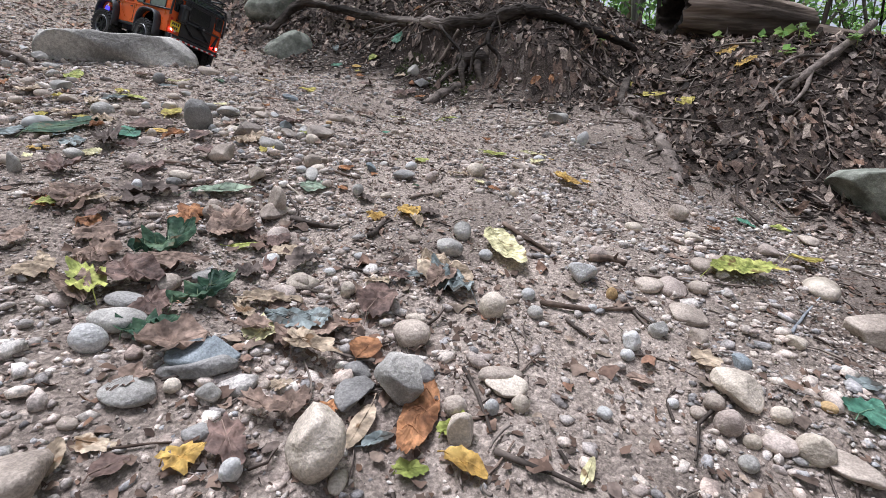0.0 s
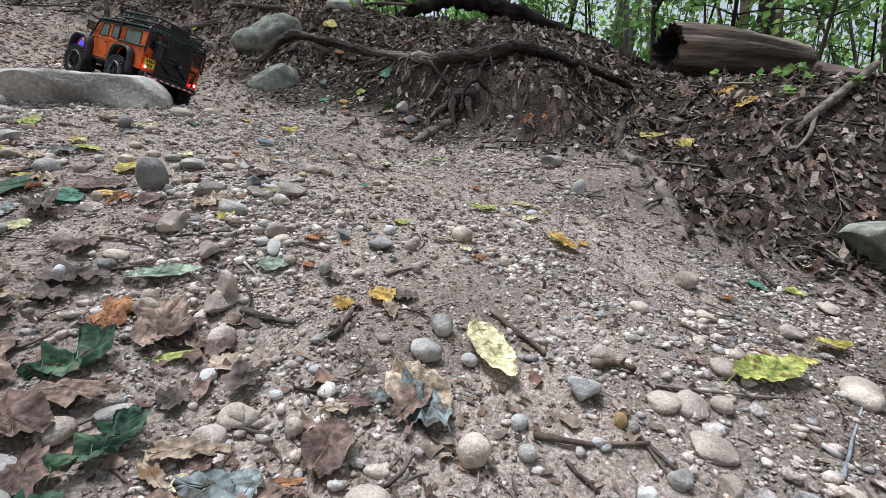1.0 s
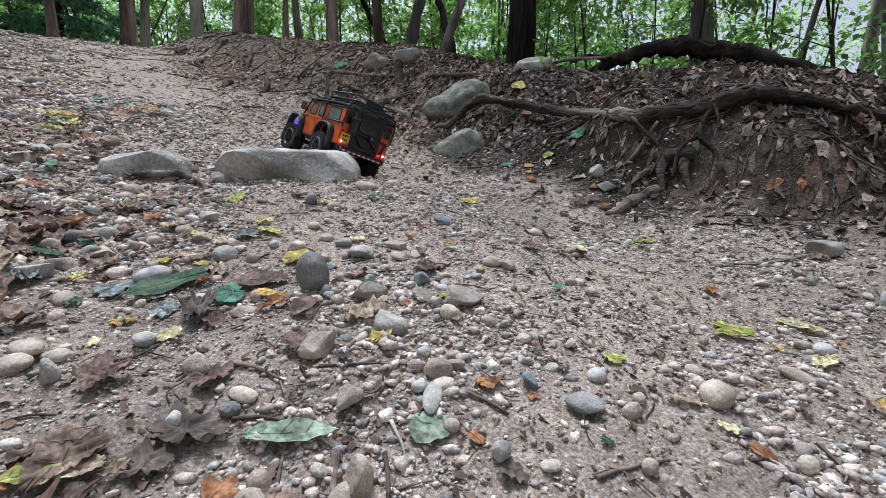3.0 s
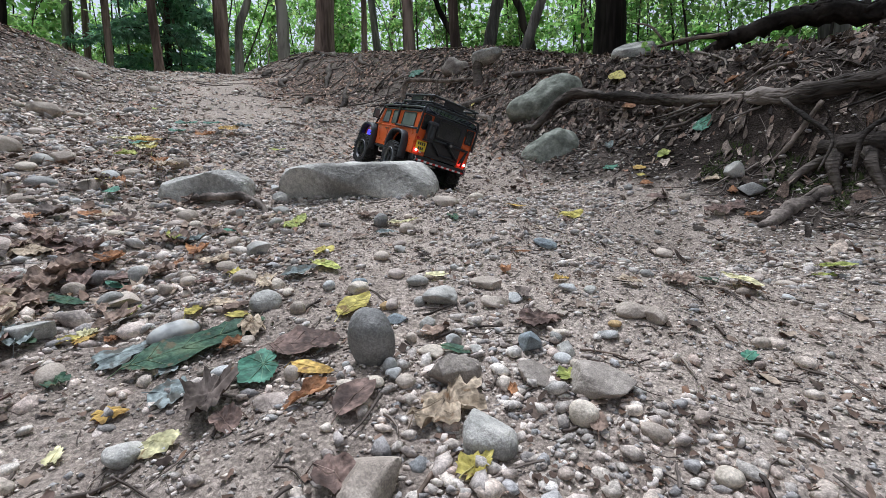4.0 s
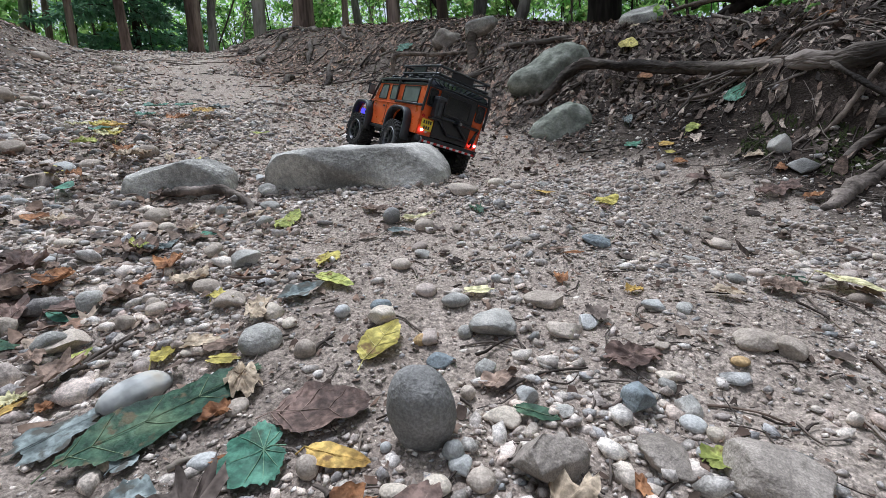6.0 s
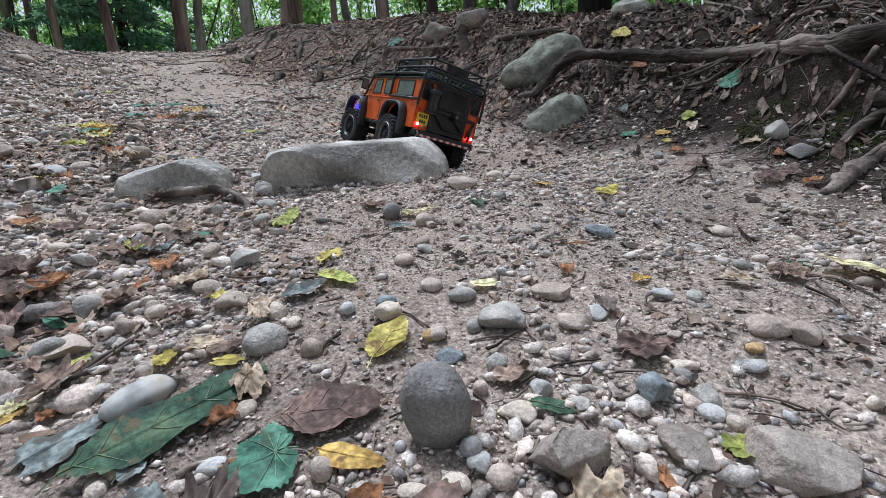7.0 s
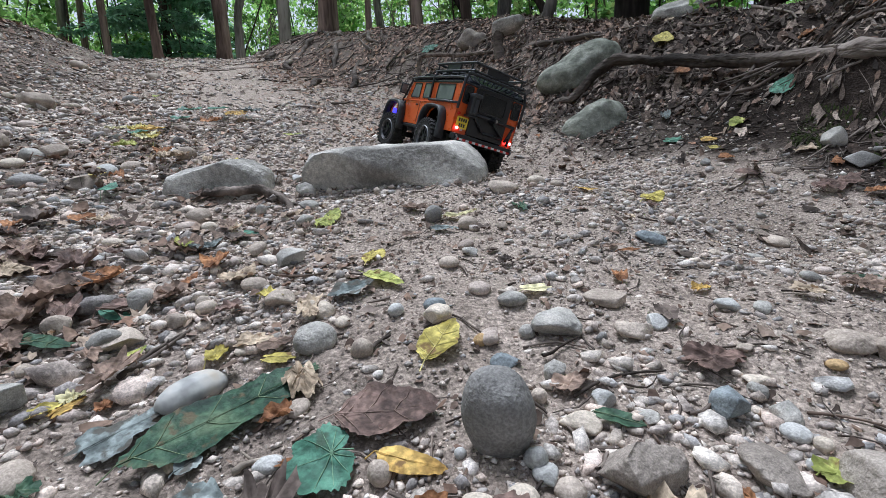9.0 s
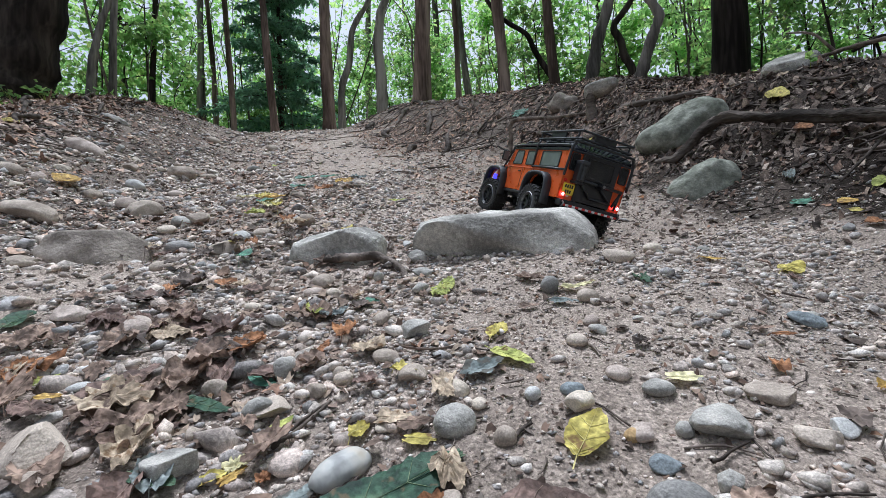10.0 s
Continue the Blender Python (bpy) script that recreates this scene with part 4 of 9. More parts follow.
    win = part("tail_window", rear_plate(i, tail - 0.0055, tail - 0.0042), TINTED, car, "dark tail door window")
    part("seal", frame_plate(o, i, tail - 0.0075, tail - 0.003, True), BLACK, win)
    part("gutter_strip", tubed(bent([(tail - 0.005, 0.058, 0.1), (tail - 0.005, 0.054, 0.128), (tail - 0.005, 0.04, 0.133), (tail - 0.005, -0.046, 0.133), (tail - 0.005, -0.06, 0.128), (tail - 0.005, -0.064, 0.1)], 4), 0.0018, 6), BLACK, car)
    # carrier frame on the tail door
    x = tail - 0.012
    bar = part("carrier_bar", tubed([(x, 0.058, 0.058), (x, -0.084, 0.056)], 0.0042, 8), BLACK, car, "black spare carrier bar", True)
    for a, b in (((0.05, 0.056), (0.012, 0.018)), ((-0.008, 0.055), (-0.056, 0.018)), ((0.012, 0.018), (-0.056, 0.018)), ((-0.084, 0.056), (-0.066, 0.012)), ((-0.08, 0.05), (-0.076, 0.004))):
        part("strut", tubed([(x + 0.002, *a), (x + 0.002, *b)], 0.0036, 8), BLACK, bar, "", True)
    part("spare_boss", tubed([(x + 0.006, -0.008, 0.056), (x - 0.02, -0.008, 0.056)], [0.01, 0.008], 6), BLACK, bar, "black hexagonal spare wheel boss")
    part("boss_nut", tubed([(x - 0.019, -0.008, 0.056), (x - 0.023, -0.008, 0.056)], 0.0045, 6), METAL, bar, "steel nut")
    can = part("can_holder", boxed((x - 0.008, 0.066, 0.076), (0.028, 0.022, 0.05), 0.005), BLACK, car, "black fuel can on the tail")
    part("can_cap", boxed((x - 0.011, 0.066, 0.101), (0.03, 0.024, 0.01), 0.003), FLARE, can)
    part("can_rib", boxed((x - 0.0225, 0.066, 0.074), (0.004, 0.008, 0.034), 0.001), FLARE, can)
    part("can_shelf", boxed((x - 0.006, 0.066, 0.049), (0.026, 0.026, 0.006), 0.002), BLACK, can)
    # plate with unreadable print
    pl = part("number_plate", rear_plate(round_rect(0.0765, 0.028, 0.034, 0.03, 0.003), tail - 0.006, tail - 0.004), PLATE, car, "yellow plate with two rows of black bars")
    for z, count in ((0.035, 4), (0.021, 3)):
        for k in range(count):
            part("print_bar", boxed((tail - 0.0065, 0.0765 + 0.0068 * (k - (count - 1) / 2), z), (0.001, 0.0042, 0.0085)), INK, pl)
    # lamps
    for sgn in (1, -1):
        y = sgn * 0.089
        lamp = part("tail_lamp", tubed([(tail - 0.001, y, 0.013), (tail - 0.007, y, 0.013)], [0.006, 0.005], 14), REDLAMP, car, "lit red tail lamp")
        part("lamp_core", tubed([(tail - 0.0072, y, 0.013), (tail - 0.0085, y, 0.013)], [0.0036, 0.002], 10), HOTLAMP, lamp)
        part("side_lamp", tubed([(tail - 0.001, y - sgn * 0.015, 0.012), (tail - 0.005, y - sgn * 0.015, 0.012)], [0.0055, 0.0045], 12), CLEARLENS if sgn > 0 else REDLAMP, car, "small round tail lamp")
        part("turn_lamp", tubed([(tail - 0.001, y + sgn * 0.002, 0.05), (tail - 0.005, y + sgn * 0.002, 0.05)], [0.0042, 0.0034], 12), REDLENS, car, "small unlit turn lamp")
    # tail bumper with striped tape
    bumper = part("tail_bumper", boxed((tail - 0.004, 0, -0.009), (0.022, 0.196, 0.017), 0.003), BLACK, car, "black tail bumper")
    n = 17
    for k in range(n):
        part("tape_piece", boxed((tail - 0.0155, 0.084 - 0.168 * k / (n - 1), -0.0135), (0.0012, 0.168 / n, 0.0055)), WHITETAPE if k % 2 else REDTAPE, bumper)
    for sgn in (1, -1):
        part("recovery_ring", tubed(bent([(tail - 0.01, sgn * 0.09, -0.004), (tail - 0.022, sgn * 0.09, -0.01), (tail - 0.012, sgn * 0.09, -0.022)], 4), 0.0022, 6), METAL, bumper)
    # roof
    bm = bmesh.new()
    prof = ((0.0985, gut - 0.002), (0.0975, 0.137), (0.09, 0.146), (0.06, 0.151), (0, 0.1525), (-0.06, 0.151), (-0.09, 0.146), (-0.0975, 0.137), (-0.0985, gut - 0.002))
    rows = [[bm.verts.new((x + (0.01 * (z - gut) / 0.025 if k == 0 else 0) - (0.012 * (z - gut) / 0.025 if k == 3 else 0), y * s, z)) for y, z in prof] for k, (x, s) in enumerate(((tail - 0.002, 1.0), (tail + 0.03, 1.002), (0.18, 1.0), (0.22, 0.98)))]
    for a, b in zip(rows, rows[1:]):
        for k in range(len(prof) - 1):
            bm.faces.new((a[k], a[k + 1], b[k + 1], b[k]))
    bm.faces.new(rows[0])
    bm.faces.new(rows[-1][::-1])
    part("roof", bm, ROOFBLACK, car, "glossy black roof", True)
    part("roof_edge", boxed((0.057, 0, gut - 0.001), (0.326, 0.199, 0.005), 0.001), BLACK, car, "black roof gutter")
    part("tail_hoop", tubed(bent([(-0.106, 0.1, 0.128), (-0.106, 0.094, 0.146), (-0.106, 0.08, 0.152), (-0.106, -0.08, 0.152), (-0.106, -0.094, 0.146), (-0.106, -0.1, 0.128)], 4), 0.0036, 8), BLACK, car, "black tubular hoop", True)
    # roof rack
    lo, hi = 0.161, 0.181
    def loop(z, xs=(-0.102, 0.105), y=0.082):
        return bent([(xs[0], 0, z), (xs[0], y - 0.01, z), (xs[0] + 0.01, y, z), (xs[1] - 0.01, y, z), (xs[1], y - 0.01, z), (xs[1], 0, z), (xs[1], -y + 0.01, z), (xs[1] - 0.01, -y, z), (xs[0] + 0.01, -y, z), (xs[0], -y + 0.01, z), (xs[0], 0, z)], 4)
    rack = part("roof_rack", tubed(loop(lo), 0.0032, 8), BLACK, car, "black tubular roof rack", True)
    part("rack_rail", tubed(loop(hi), 0.0032, 8), BLACK, rack, "", True)
    for sgn in (1, -1):
        for xx in (-0.092, -0.03, 0.04, 0.098):
            part("rack_post", tubed([(xx, sgn * 0.082, lo - 0.012), (xx, sgn * 0.082, hi)], 0.0026, 6), BLACK, rack)
        part("rack_panel", boxed((0.005, sgn * 0.0825, 0.171), (0.07, 0.0025, 0.02)), BLACK, rack)
    part("rack_panel", boxed((-0.102, 0.005, 0.171), (0.0025, 0.07, 0.02)), BLACK, rack)
    for k in range(9):
        y = -0.066 + 0.132 * k / 8
        part("rack_slat", tubed([(-0.1, y, lo), (0.103, y, lo)], 0.0024, 6), FLARE, rack)
    for xx in (-0.05, 0.05):
        part("rack_cross", boxed((xx, 0, lo + 0.002), (0.022, 0.16, 0.004), 0.001), BLACK, rack)
    # front: bonnet, screen, grille, bumper
    bm = bmesh.new()
    rows = [[bm.verts.new((x, y, z)) for y, z in ((0.084 * s, zz - 0.006), (0.07 * s, zz), (-0.07 * s, zz), (-0.084 * s, zz - 0.006), (-0.084 * s, zz - 0.03), (0.084 * s, zz - 0.03))] for x, zz, s in ((0.252, 0.078, 1.0), (0.34, 0.072, 0.97), (0.352, 0.062, 0.95))]
    for a, b in zip(rows, rows[1:]):
        for k in range(6):
            bm.faces.new((a[k], a[(k + 1) % 6], b[(k + 1) % 6], b[k]))
    bm.faces.new(rows[0])
    bm.faces.new(rows[-1][::-1])
    part("bonnet", bm, ORANGE, car, "orange bonnet")
    for sgn in (1, -1):
        part("fender_top", boxed((0.302, sgn * 0.092, 0.065), (0.1, 0.018, 0.006), 0.002), FLARE, car, "dusty black fender top")
        part("head_lamp", tubed([(0.352, sgn * 0.066, 0.036), (0.36, sgn * 0.066, 0.036)], [0.014, 0.012], 16), CLEARLENS, car)
    part("windscreen", boxed((0.235, 0, 0.1), (0.003, 0.17, 0.056), 0.0, (0, -30, 0)), TINTED, car, "tinted windscreen")
    part("screen_frame", boxed((0.238, 0, 0.072), (0.012, 0.19, 0.006), 0.001), BLACK, car)
    part("radiator_grille", boxed((0.353, 0, 0.036), (0.006, 0.09, 0.045), 0.002), BLACK, car)
    part("front_bumper", boxed((0.37, 0, 0.0), (0.02, 0.19, 0.02), 0.004), BLACK, car, "black front bumper")
    # inside and underside
    part("cabin_floor", boxed((0.07, 0, 0.012), (0.33, 0.188, 0.01)), BLACK, car)
    for xx in (0.03, 0.13):
        for sgn in (1, -1):
            part("seat", boxed((xx, sgn * 0.045, 0.045), (0.02, 0.05, 0.06), 0.006), BLACK, car)
    for sgn in (1, -1):
        part("chassis_rail", boxed((0.12, sgn * 0.035, -0.012), (0.4, 0.012, 0.018), 0.002), BLACK, car)
    # wheels on their axles, flexed to the ground
    rear, front = (-0.034, -0.034), (-0.036, -0.032)
    for ax, (zl, zr), steer in ((RA, rear, 0), (FA, front, 8)):
        lean = math.degrees(math.atan2(zl - zr, 0.2))
        axle = part("axle", tubed([(ax, 0.085, zl), (ax, -0.085, zr)], 0.009, 10), BLACK, car, "black axle tube")
        part("diff_housing", boxed((ax, 0.012, (zl + zr) / 2), (0.034, 0.034, 0.034), 0.01), BLACK, axle)
        for yy, zz in ((0.102, zl), (-0.102, zr)):
            build_wheel(car, ax, yy, zz, steer, lean)
            part("shock", tubed([(ax + 0.02, yy * 0.6, zz), (ax + 0.015, yy * 0.55, 0.02)], 0.005, 8), METAL, axle)
    return car


build_car()

# ---- roots, sticks and fallen wood ----
def root(name, label, points, thick, material=ROOT, category="root", seed=0, sides=14, wobble=0.13, side_roots=(), strips=0):
    """A root or branch along points, thick at each point; side_roots branch off it."""
    line = bent(points, 6)
    radii = np.interp(np.linspace(0, len(points) - 1, len(line)), range(len(points)), thick)
    rnd = random.Random(seed)
    line = [p + Vector((rnd.uniform(-1, 1), rnd.uniform(-1, 1), rnd.uniform(-1, 1))) * r * 0.22 for p, r in zip(line, radii)]
    radii = [r * rnd.uniform(0.86, 1.16) for r in radii]
    o = Vector(points[0])
    ob = base(name, Matrix.Translation(o), label, category)
    part("stem", tubed([p - o for p in line], list(radii), sides, wobble, seed), material, ob, rounded=True)
    for k in range(strips):
        a, b = sorted((rnd.uniform(0.25, 0.8), rnd.uniform(0.25, 0.8)))
        i, j = int(a * len(line)), max(int(b * len(line)), int(a * len(line)) + 5)
        turn = rnd.uniform(0, 6.28)
        lies = []
        for q in range(i, min(j, len(line))):
            turn += rnd.uniform(-0.25, 0.25)
            lies.append(line[q] - o + Vector((0.45 * math.cos(turn), 0.75 * math.cos(turn), math.sin(turn))) * radii[q] * 0.95)
        if len(lies) > 3:
            th = rnd.uniform(0.12, 0.34)
            part("bark_strip", tubed(lies, [radii[i] * th * (0.4 + min(q, len(lies) - 1 - q, 3) * 0.2) for q in range(len(lies))], 6, 0.3, k), material, ob, rounded=True)
    for pts, th in side_roots:
        ln = bent(pts, 5)
        part("side_root", tubed([Vector(p) - o for p in ln], list(np.interp(np.linspace(0, len(pts) - 1, len(ln)), range(len(pts)), th)), 8, wobble, seed + 1), material, ob, rounded=True)
    return ob


def G(x, y, up=0.0):
    return (x, y, on_ground(x, y, up))


root("long_root", "long bare grey-brown root running along the top of the cut bank",
     [G(-0.95, 2.52, 0.0), G(-0.8, 2.43, 0.02), (-0.66, 2.47, 1.0), (-0.5, 2.42, 0.965), (-0.3, 2.3, 0.895), (-0.1, 2.13, 0.825), (0.06, 2.02, 0.79), (0.22, 1.98, 0.802), (0.33, 1.96, 0.825), (0.44, 1.92, 0.795), (0.55, 1.87, 0.745), (0.66, 1.85, 0.7), (0.74, 1.83, 0.655)],
     [0.009, 0.014, 0.017, 0.016, 0.015, 0.02, 0.025, 0.026, 0.022, 0.015, 0.013, 0.012, 0.009], seed=1, wobble=0.36, sides=18, strips=60,
     side_roots=[([(0.02, 2.02, 0.79), (0.06, 1.93, 0.72), (0.1, 1.88, 0.66), (0.07, 1.83, 0.585)], [0.006, 0.005, 0.004, 0.002]),
                 ([(0.24, 1.97, 0.8), (0.2, 1.88, 0.7), (0.24, 1.85, 0.64), (0.22, 1.8, 0.55)], [0.007, 0.008, 0.006, 0.003]),
                 ([(0.2, 1.88, 0.7), (0.15, 1.86, 0.66), (0.13, 1.84, 0.58)], [0.006, 0.005, 0.003]),
                 ([(-0.2, 2.24, 0.87), (-0.26, 2.14, 0.78), (-0.33, 2.05, 0.69)], [0.005, 0.004, 0.002])])
root("slanting_root", "thick slanting root that comes out of the bank", [G(-1.301, 2.332, 0.000), G(-1.339, 2.511, 0.015), G(-1.358, 2.701, 0.020), G(-1.310, 2.762, 0.015), G(-1.219, 2.791, 0.012), G(-1.107, 2.790, 0.000)], [0.017, 0.024, 0.024, 0.02, 0.016, 0.009], seed=2, strips=12,
     side_roots=[([G(-1.277, 2.718, 0.015), G(-1.165, 2.651, 0.020), G(-1.075, 2.583, 0.015), G(-1.036, 2.517, 0.000)], [0.012, 0.014, 0.013, 0.007])])
root("propped_branch", "thin grey branch propped level on a short leg", [(-1.805, 2.904, 1.17), (-1.8, 2.907, 1.3), (-1.786, 2.916, 1.362), (-1.695, 2.971, 1.364), (-1.568, 3.03, 1.354), (-1.4, 3.06, 1.34)], [0.011, 0.0115, 0.012, 0.0115, 0.011, 0.009], STICK, "branch", 3, strips=5,
     side_roots=[([(-1.625, 3.005, 1.358), (-1.618, 3.0, 1.307), (-1.612, 3.0, 1.25)], [0.008, 0.007, 0.005])])
root("trail_edge_root", "weathered dusty root exposed along the worn edge of the trail", [G(0.59, 1.545, 0.0), G(0.603, 1.505, 0.004), G(0.634, 1.455, 0.002), G(0.638, 1.363, -0.004), G(0.62, 1.228, -0.01), G(0.596, 1.122, -0.016)], [0.008, 0.014, 0.015, 0.018, 0.021, 0.014], DUSTROOT, seed=4, wobble=0.2, strips=10)
root("mossy_root", "dark mossy piece of root above the trail edge", [G(0.7, 1.775, 0.0), G(0.66, 1.7, 0.012), G(0.63, 1.64, 0.014), G(0.6, 1.58, 0.0)], [0.01, 0.014, 0.014, 0.009], ROOT, "root", 14, strips=8)
root("arched_root", "short arched root beside a low boulder", [G(-1.122, 1.126, 0.008), G(-1.074, 1.146, 0.018), G(-1.013, 1.176, 0.02), G(-0.951, 1.178, 0.01), G(-0.914, 1.168, -0.006)], [0.0065, 0.008, 0.008, 0.0072, 0.005], DUSTROOT, seed=5, strips=14, wobble=0.26)
root("root_tangle", "knot of twisted roots standing out of the cut bank", [(0.08, 1.99, 0.66), (0.11, 1.93, 0.64), (0.17, 1.9, 0.645), (0.23, 1.9, 0.6), (0.24, 1.89, 0.54)], [0.012, 0.02, 0.022, 0.018, 0.009], seed=15, strips=14, wobble=0.3,
     side_roots=[([(0.12, 1.93, 0.64), (0.1, 1.87, 0.6), (0.11, 1.85, 0.53)], [0.016, 0.013, 0.007]), ([(0.17, 1.9, 0.64), (0.16, 1.85, 0.6), (0.18, 1.83, 0.53)], [0.015, 0.012, 0.006]), ([(0.11, 1.93, 0.63), (0.04, 1.9, 0.58), (0.0, 1.86, 0.53)], [0.012, 0.009, 0.004]), ([(0.2, 1.9, 0.63), (0.26, 1.87, 0.59), (0.3, 1.84, 0.53)], [0.012, 0.009, 0.004])])
root("bank_stub", "short weathered stub of root at the foot of the bank", [G(-0.045, 1.700, 0.0), G(-0.013, 1.744, 0.004), G(0.026, 1.804, 0.003), G(0.097, 1.868, -0.006)], [0.006, 0.013, 0.017, 0.016], DUSTROOT, "root", 6, strips=8)
root("forked_root", "pale forked dead root lying on the littered bank", [G(1.400, 1.620, 0.05), G(1.200, 1.518, 0.035), G(1.103, 1.473, 0.03), G(1.049, 1.451, 0.01)], [0.012, 0.011, 0.01, 0.006], DUSTROOT, "root", 9,
     side_roots=[([G(1.103, 1.473, 0.03), G(1.038, 1.469, 0.02), G(0.970, 1.422, 0.004)], [0.007, 0.006, 0.003]), ([G(1.125, 1.481, 0.03), G(1.080, 1.435, 0.02), G(1.025, 1.406, 0.0)], [0.007, 0.006, 0.003]), ([G(1.189, 1.516, 0.035), G(1.127, 1.562, 0.03), G(1.030, 1.530, 0.0)], [0.006, 0.005, 0.003])])
root("leaning_stick", "thin bare stick leaning down the bank", [G(0.094, 1.966, 0.050), G(0.063, 1.965, 0.035), G(0.025, 1.958, 0.015), G(-0.004, 1.957, 0.000)], [0.005, 0.006, 0.006, 0.003], STICK, "stick", 10)
root("crest_branch", "grey bare branch on the crest behind the boulder", [(-0.5, 2.95, 1.27), (-0.36, 2.86, 1.26), (-0.25, 2.78, 1.24), (-0.1, 2.74, 1.22)], [0.005, 0.008, 0.008, 0.006], STICK, "branch", 11,
     side_roots=[([(-0.33, 2.84, 1.26), (-0.39, 2.82, 1.34), (-0.47, 2.84, 1.38)], [0.006, 0.005, 0.003])])
root("buried_branch", "dark branch half buried in the littered bank", [G(-2.15, 2.95, -0.006), G(-2.0, 2.98, 0.002), G(-1.85, 2.93, 0.004), G(-1.7, 2.86, -0.004)], [0.006, 0.01, 0.01, 0.006], DARKWOOD, "branch", 12)
root("crest_root", "thin root along the crest beside the perched stone", [G(-1.2, 2.98, 0.01), G(-1.05, 2.9, 0.02), G(-0.92, 2.86, 0.02), G(-0.78, 2.88, 0.01)], [0.008, 0.013, 0.013, 0.008], ROOT, "root", 13)
root("fallen_branch", "long dark fallen branch sloping down over the crest of the bank", [(-0.2, 3.07, 1.25), (-0.093, 3.06, 1.291), (-0.017, 3.06, 1.312), (0.12, 3.06, 1.338), (0.247, 3.06, 1.335), (0.4, 3.06, 1.297), (0.535, 3.06, 1.257), (0.81, 3.06, 1.148), (1.122, 3.06, 1.03), (1.272, 3.05, 0.965), (1.4, 3.04, 0.9)], [0.02, 0.032, 0.038, 0.034, 0.044, 0.04, 0.046, 0.044, 0.036, 0.028, 0.018], DARKWOOD, "branch", 8, strips=18, wobble=0.2,
     side_roots=[([(-0.08, 3.06, 1.3), (-0.2, 2.98, 1.31), (-0.28, 2.86, 1.25)], [0.016, 0.013, 0.006])])


def shreds():
    """Strips of torn bark and root fibre under the long root."""
    rnd = random.Random(77)
    for k in range(18):
        s = rnd.uniform(0, 1)
        x, y, z = (-0.2 + 0.5 * s, 2.22 - 0.26 * s, 0.86 - 0.07 * s)
        drop, far = rnd.uniform(0.015, 0.06), rnd.choice((-1, 1)) * rnd.uniform(0.06, 0.18)
        pts = [(x, y - 0.02, z - 0.012), (x + far * 0.4, y - 0.03 - 0.25 * drop, z - 0.02 - 0.4 * drop), (x + far, y - 0.03 - 0.5 * drop, z - 0.02 - drop)]
        th = rnd.uniform(0.002, 0.0045)
        root("root_fibre", "torn strip of root hanging under the long root", pts, [th, th * 0.9, th * 0.4], ROOT, "root", 100 + k, 6, 0.25)


shreds()


def fallen_log():
    """A big broken log on the crest: bark mantle, hollow dark end, a stump end further on."""
    ob = base("fallen_log", look((0.95, 2.05, 0.835), (1.58, 2.15, 0.785)), "big weathered fallen log with a dark hollow broken end", "log")
    rnd = np.random.RandomState(4)
    n, seg = 64, 14
    ang = np.linspace(0, 2 * np.pi, n, endpoint=False)
    furrow = 1 + 0.035 * np.sin(ang * 9 + 1) + 0.075 * rnd.uniform(-1, 1, n)
    v = []
    for k in range(seg):
        r = 0.108 * (1 - 0.1 * (1 - k / 4) ** 2 * (k < 4) - 0.5 * max(0, k / seg - 0.4) ** 1.3) * furrow * (1 + 0.03 * rnd.uniform(-1, 1, n))
        z = -k * 0.046 + (0.012 * rnd.uniform(-1, 1, n) if k == 0 else 0)
        v.append(np.stack([r * np.cos(ang), r * np.sin(ang) * 0.92, np.broadcast_to(z, n)], -1))
    inner = [np.stack([0.075 * furrow * np.cos(ang), 0.068 * furrow * np.sin(ang), np.full(n, z)], -1) for z in (0.0, -0.25)]
    v = np.concatenate(v + inner)
    f = [[k * n + i, k * n + (i + 1) % n, (k + 1) * n + (i + 1) % n, (k + 1) * n + i] for k in range(seg - 1) for i in range(n)]
    part("trunk", mesh_np("trunk", v[: seg * n], np.array(f)), LOGWOOD, ob, "grey-brown furrowed log")
    a = seg * n
    g = [[i, (i + 1) % n, n + (i + 1) % n, n + i] for i in range(n)] + [[n + i, n + (i + 1) % n, 2 * n + (i + 1) % n, 2 * n + i] for i in range(n)]
    # The inner wall is near-black, far darker than the mantle.
    part("hollow", mesh_np("hollow", np.concatenate([v[:n], v[a:]]), np.array(g)), DARKWOOD, ob, "near-black hollow inside the broken end")
    bm = bmesh.new()
    add_tube(bm, [(0.0, -0.03, -0.64), (0.02, -0.05, -0.85), (0.04, -0.06, -1.25)], [0.055, 0.06, 0.055], 16, 0.08, 3)
    part("far_length", bm, LOGWOOD, ob, rounded=True)


fallen_log()


def hanging_leaves(name, label, x, y, z, n, seed, spread):
    """A bunch of dry leaves caught on the bank under the root."""
    rnd = np.random.RandomState(seed)
    ob = base(name, pose(x, y, z), label, "dry leaves")
    for k in range(n):
        part("blade", leaf_mesh("blade", rnd.normal(size=(1, 3)) * spread, 0.034, seed + k, 1.9, 0.6), LEAVES["brown"], ob)
    part("stem", tubed(bent([(0.0, 0.02, 0.05), (0.01, 0.0, 0.0), (0.0, -0.02, -0.06)]), 0.003, 6), DARKSTICK, ob)


def seedling(x, y, tall, seed):
    """A tiny green plant on the bank."""
    rnd = np.random.RandomState(seed)
    ob = base("seedling", pose(x, y, on_ground(x, y)), "tiny bright green seedling growing on the bank", "seedling", "seedlings on the bank")
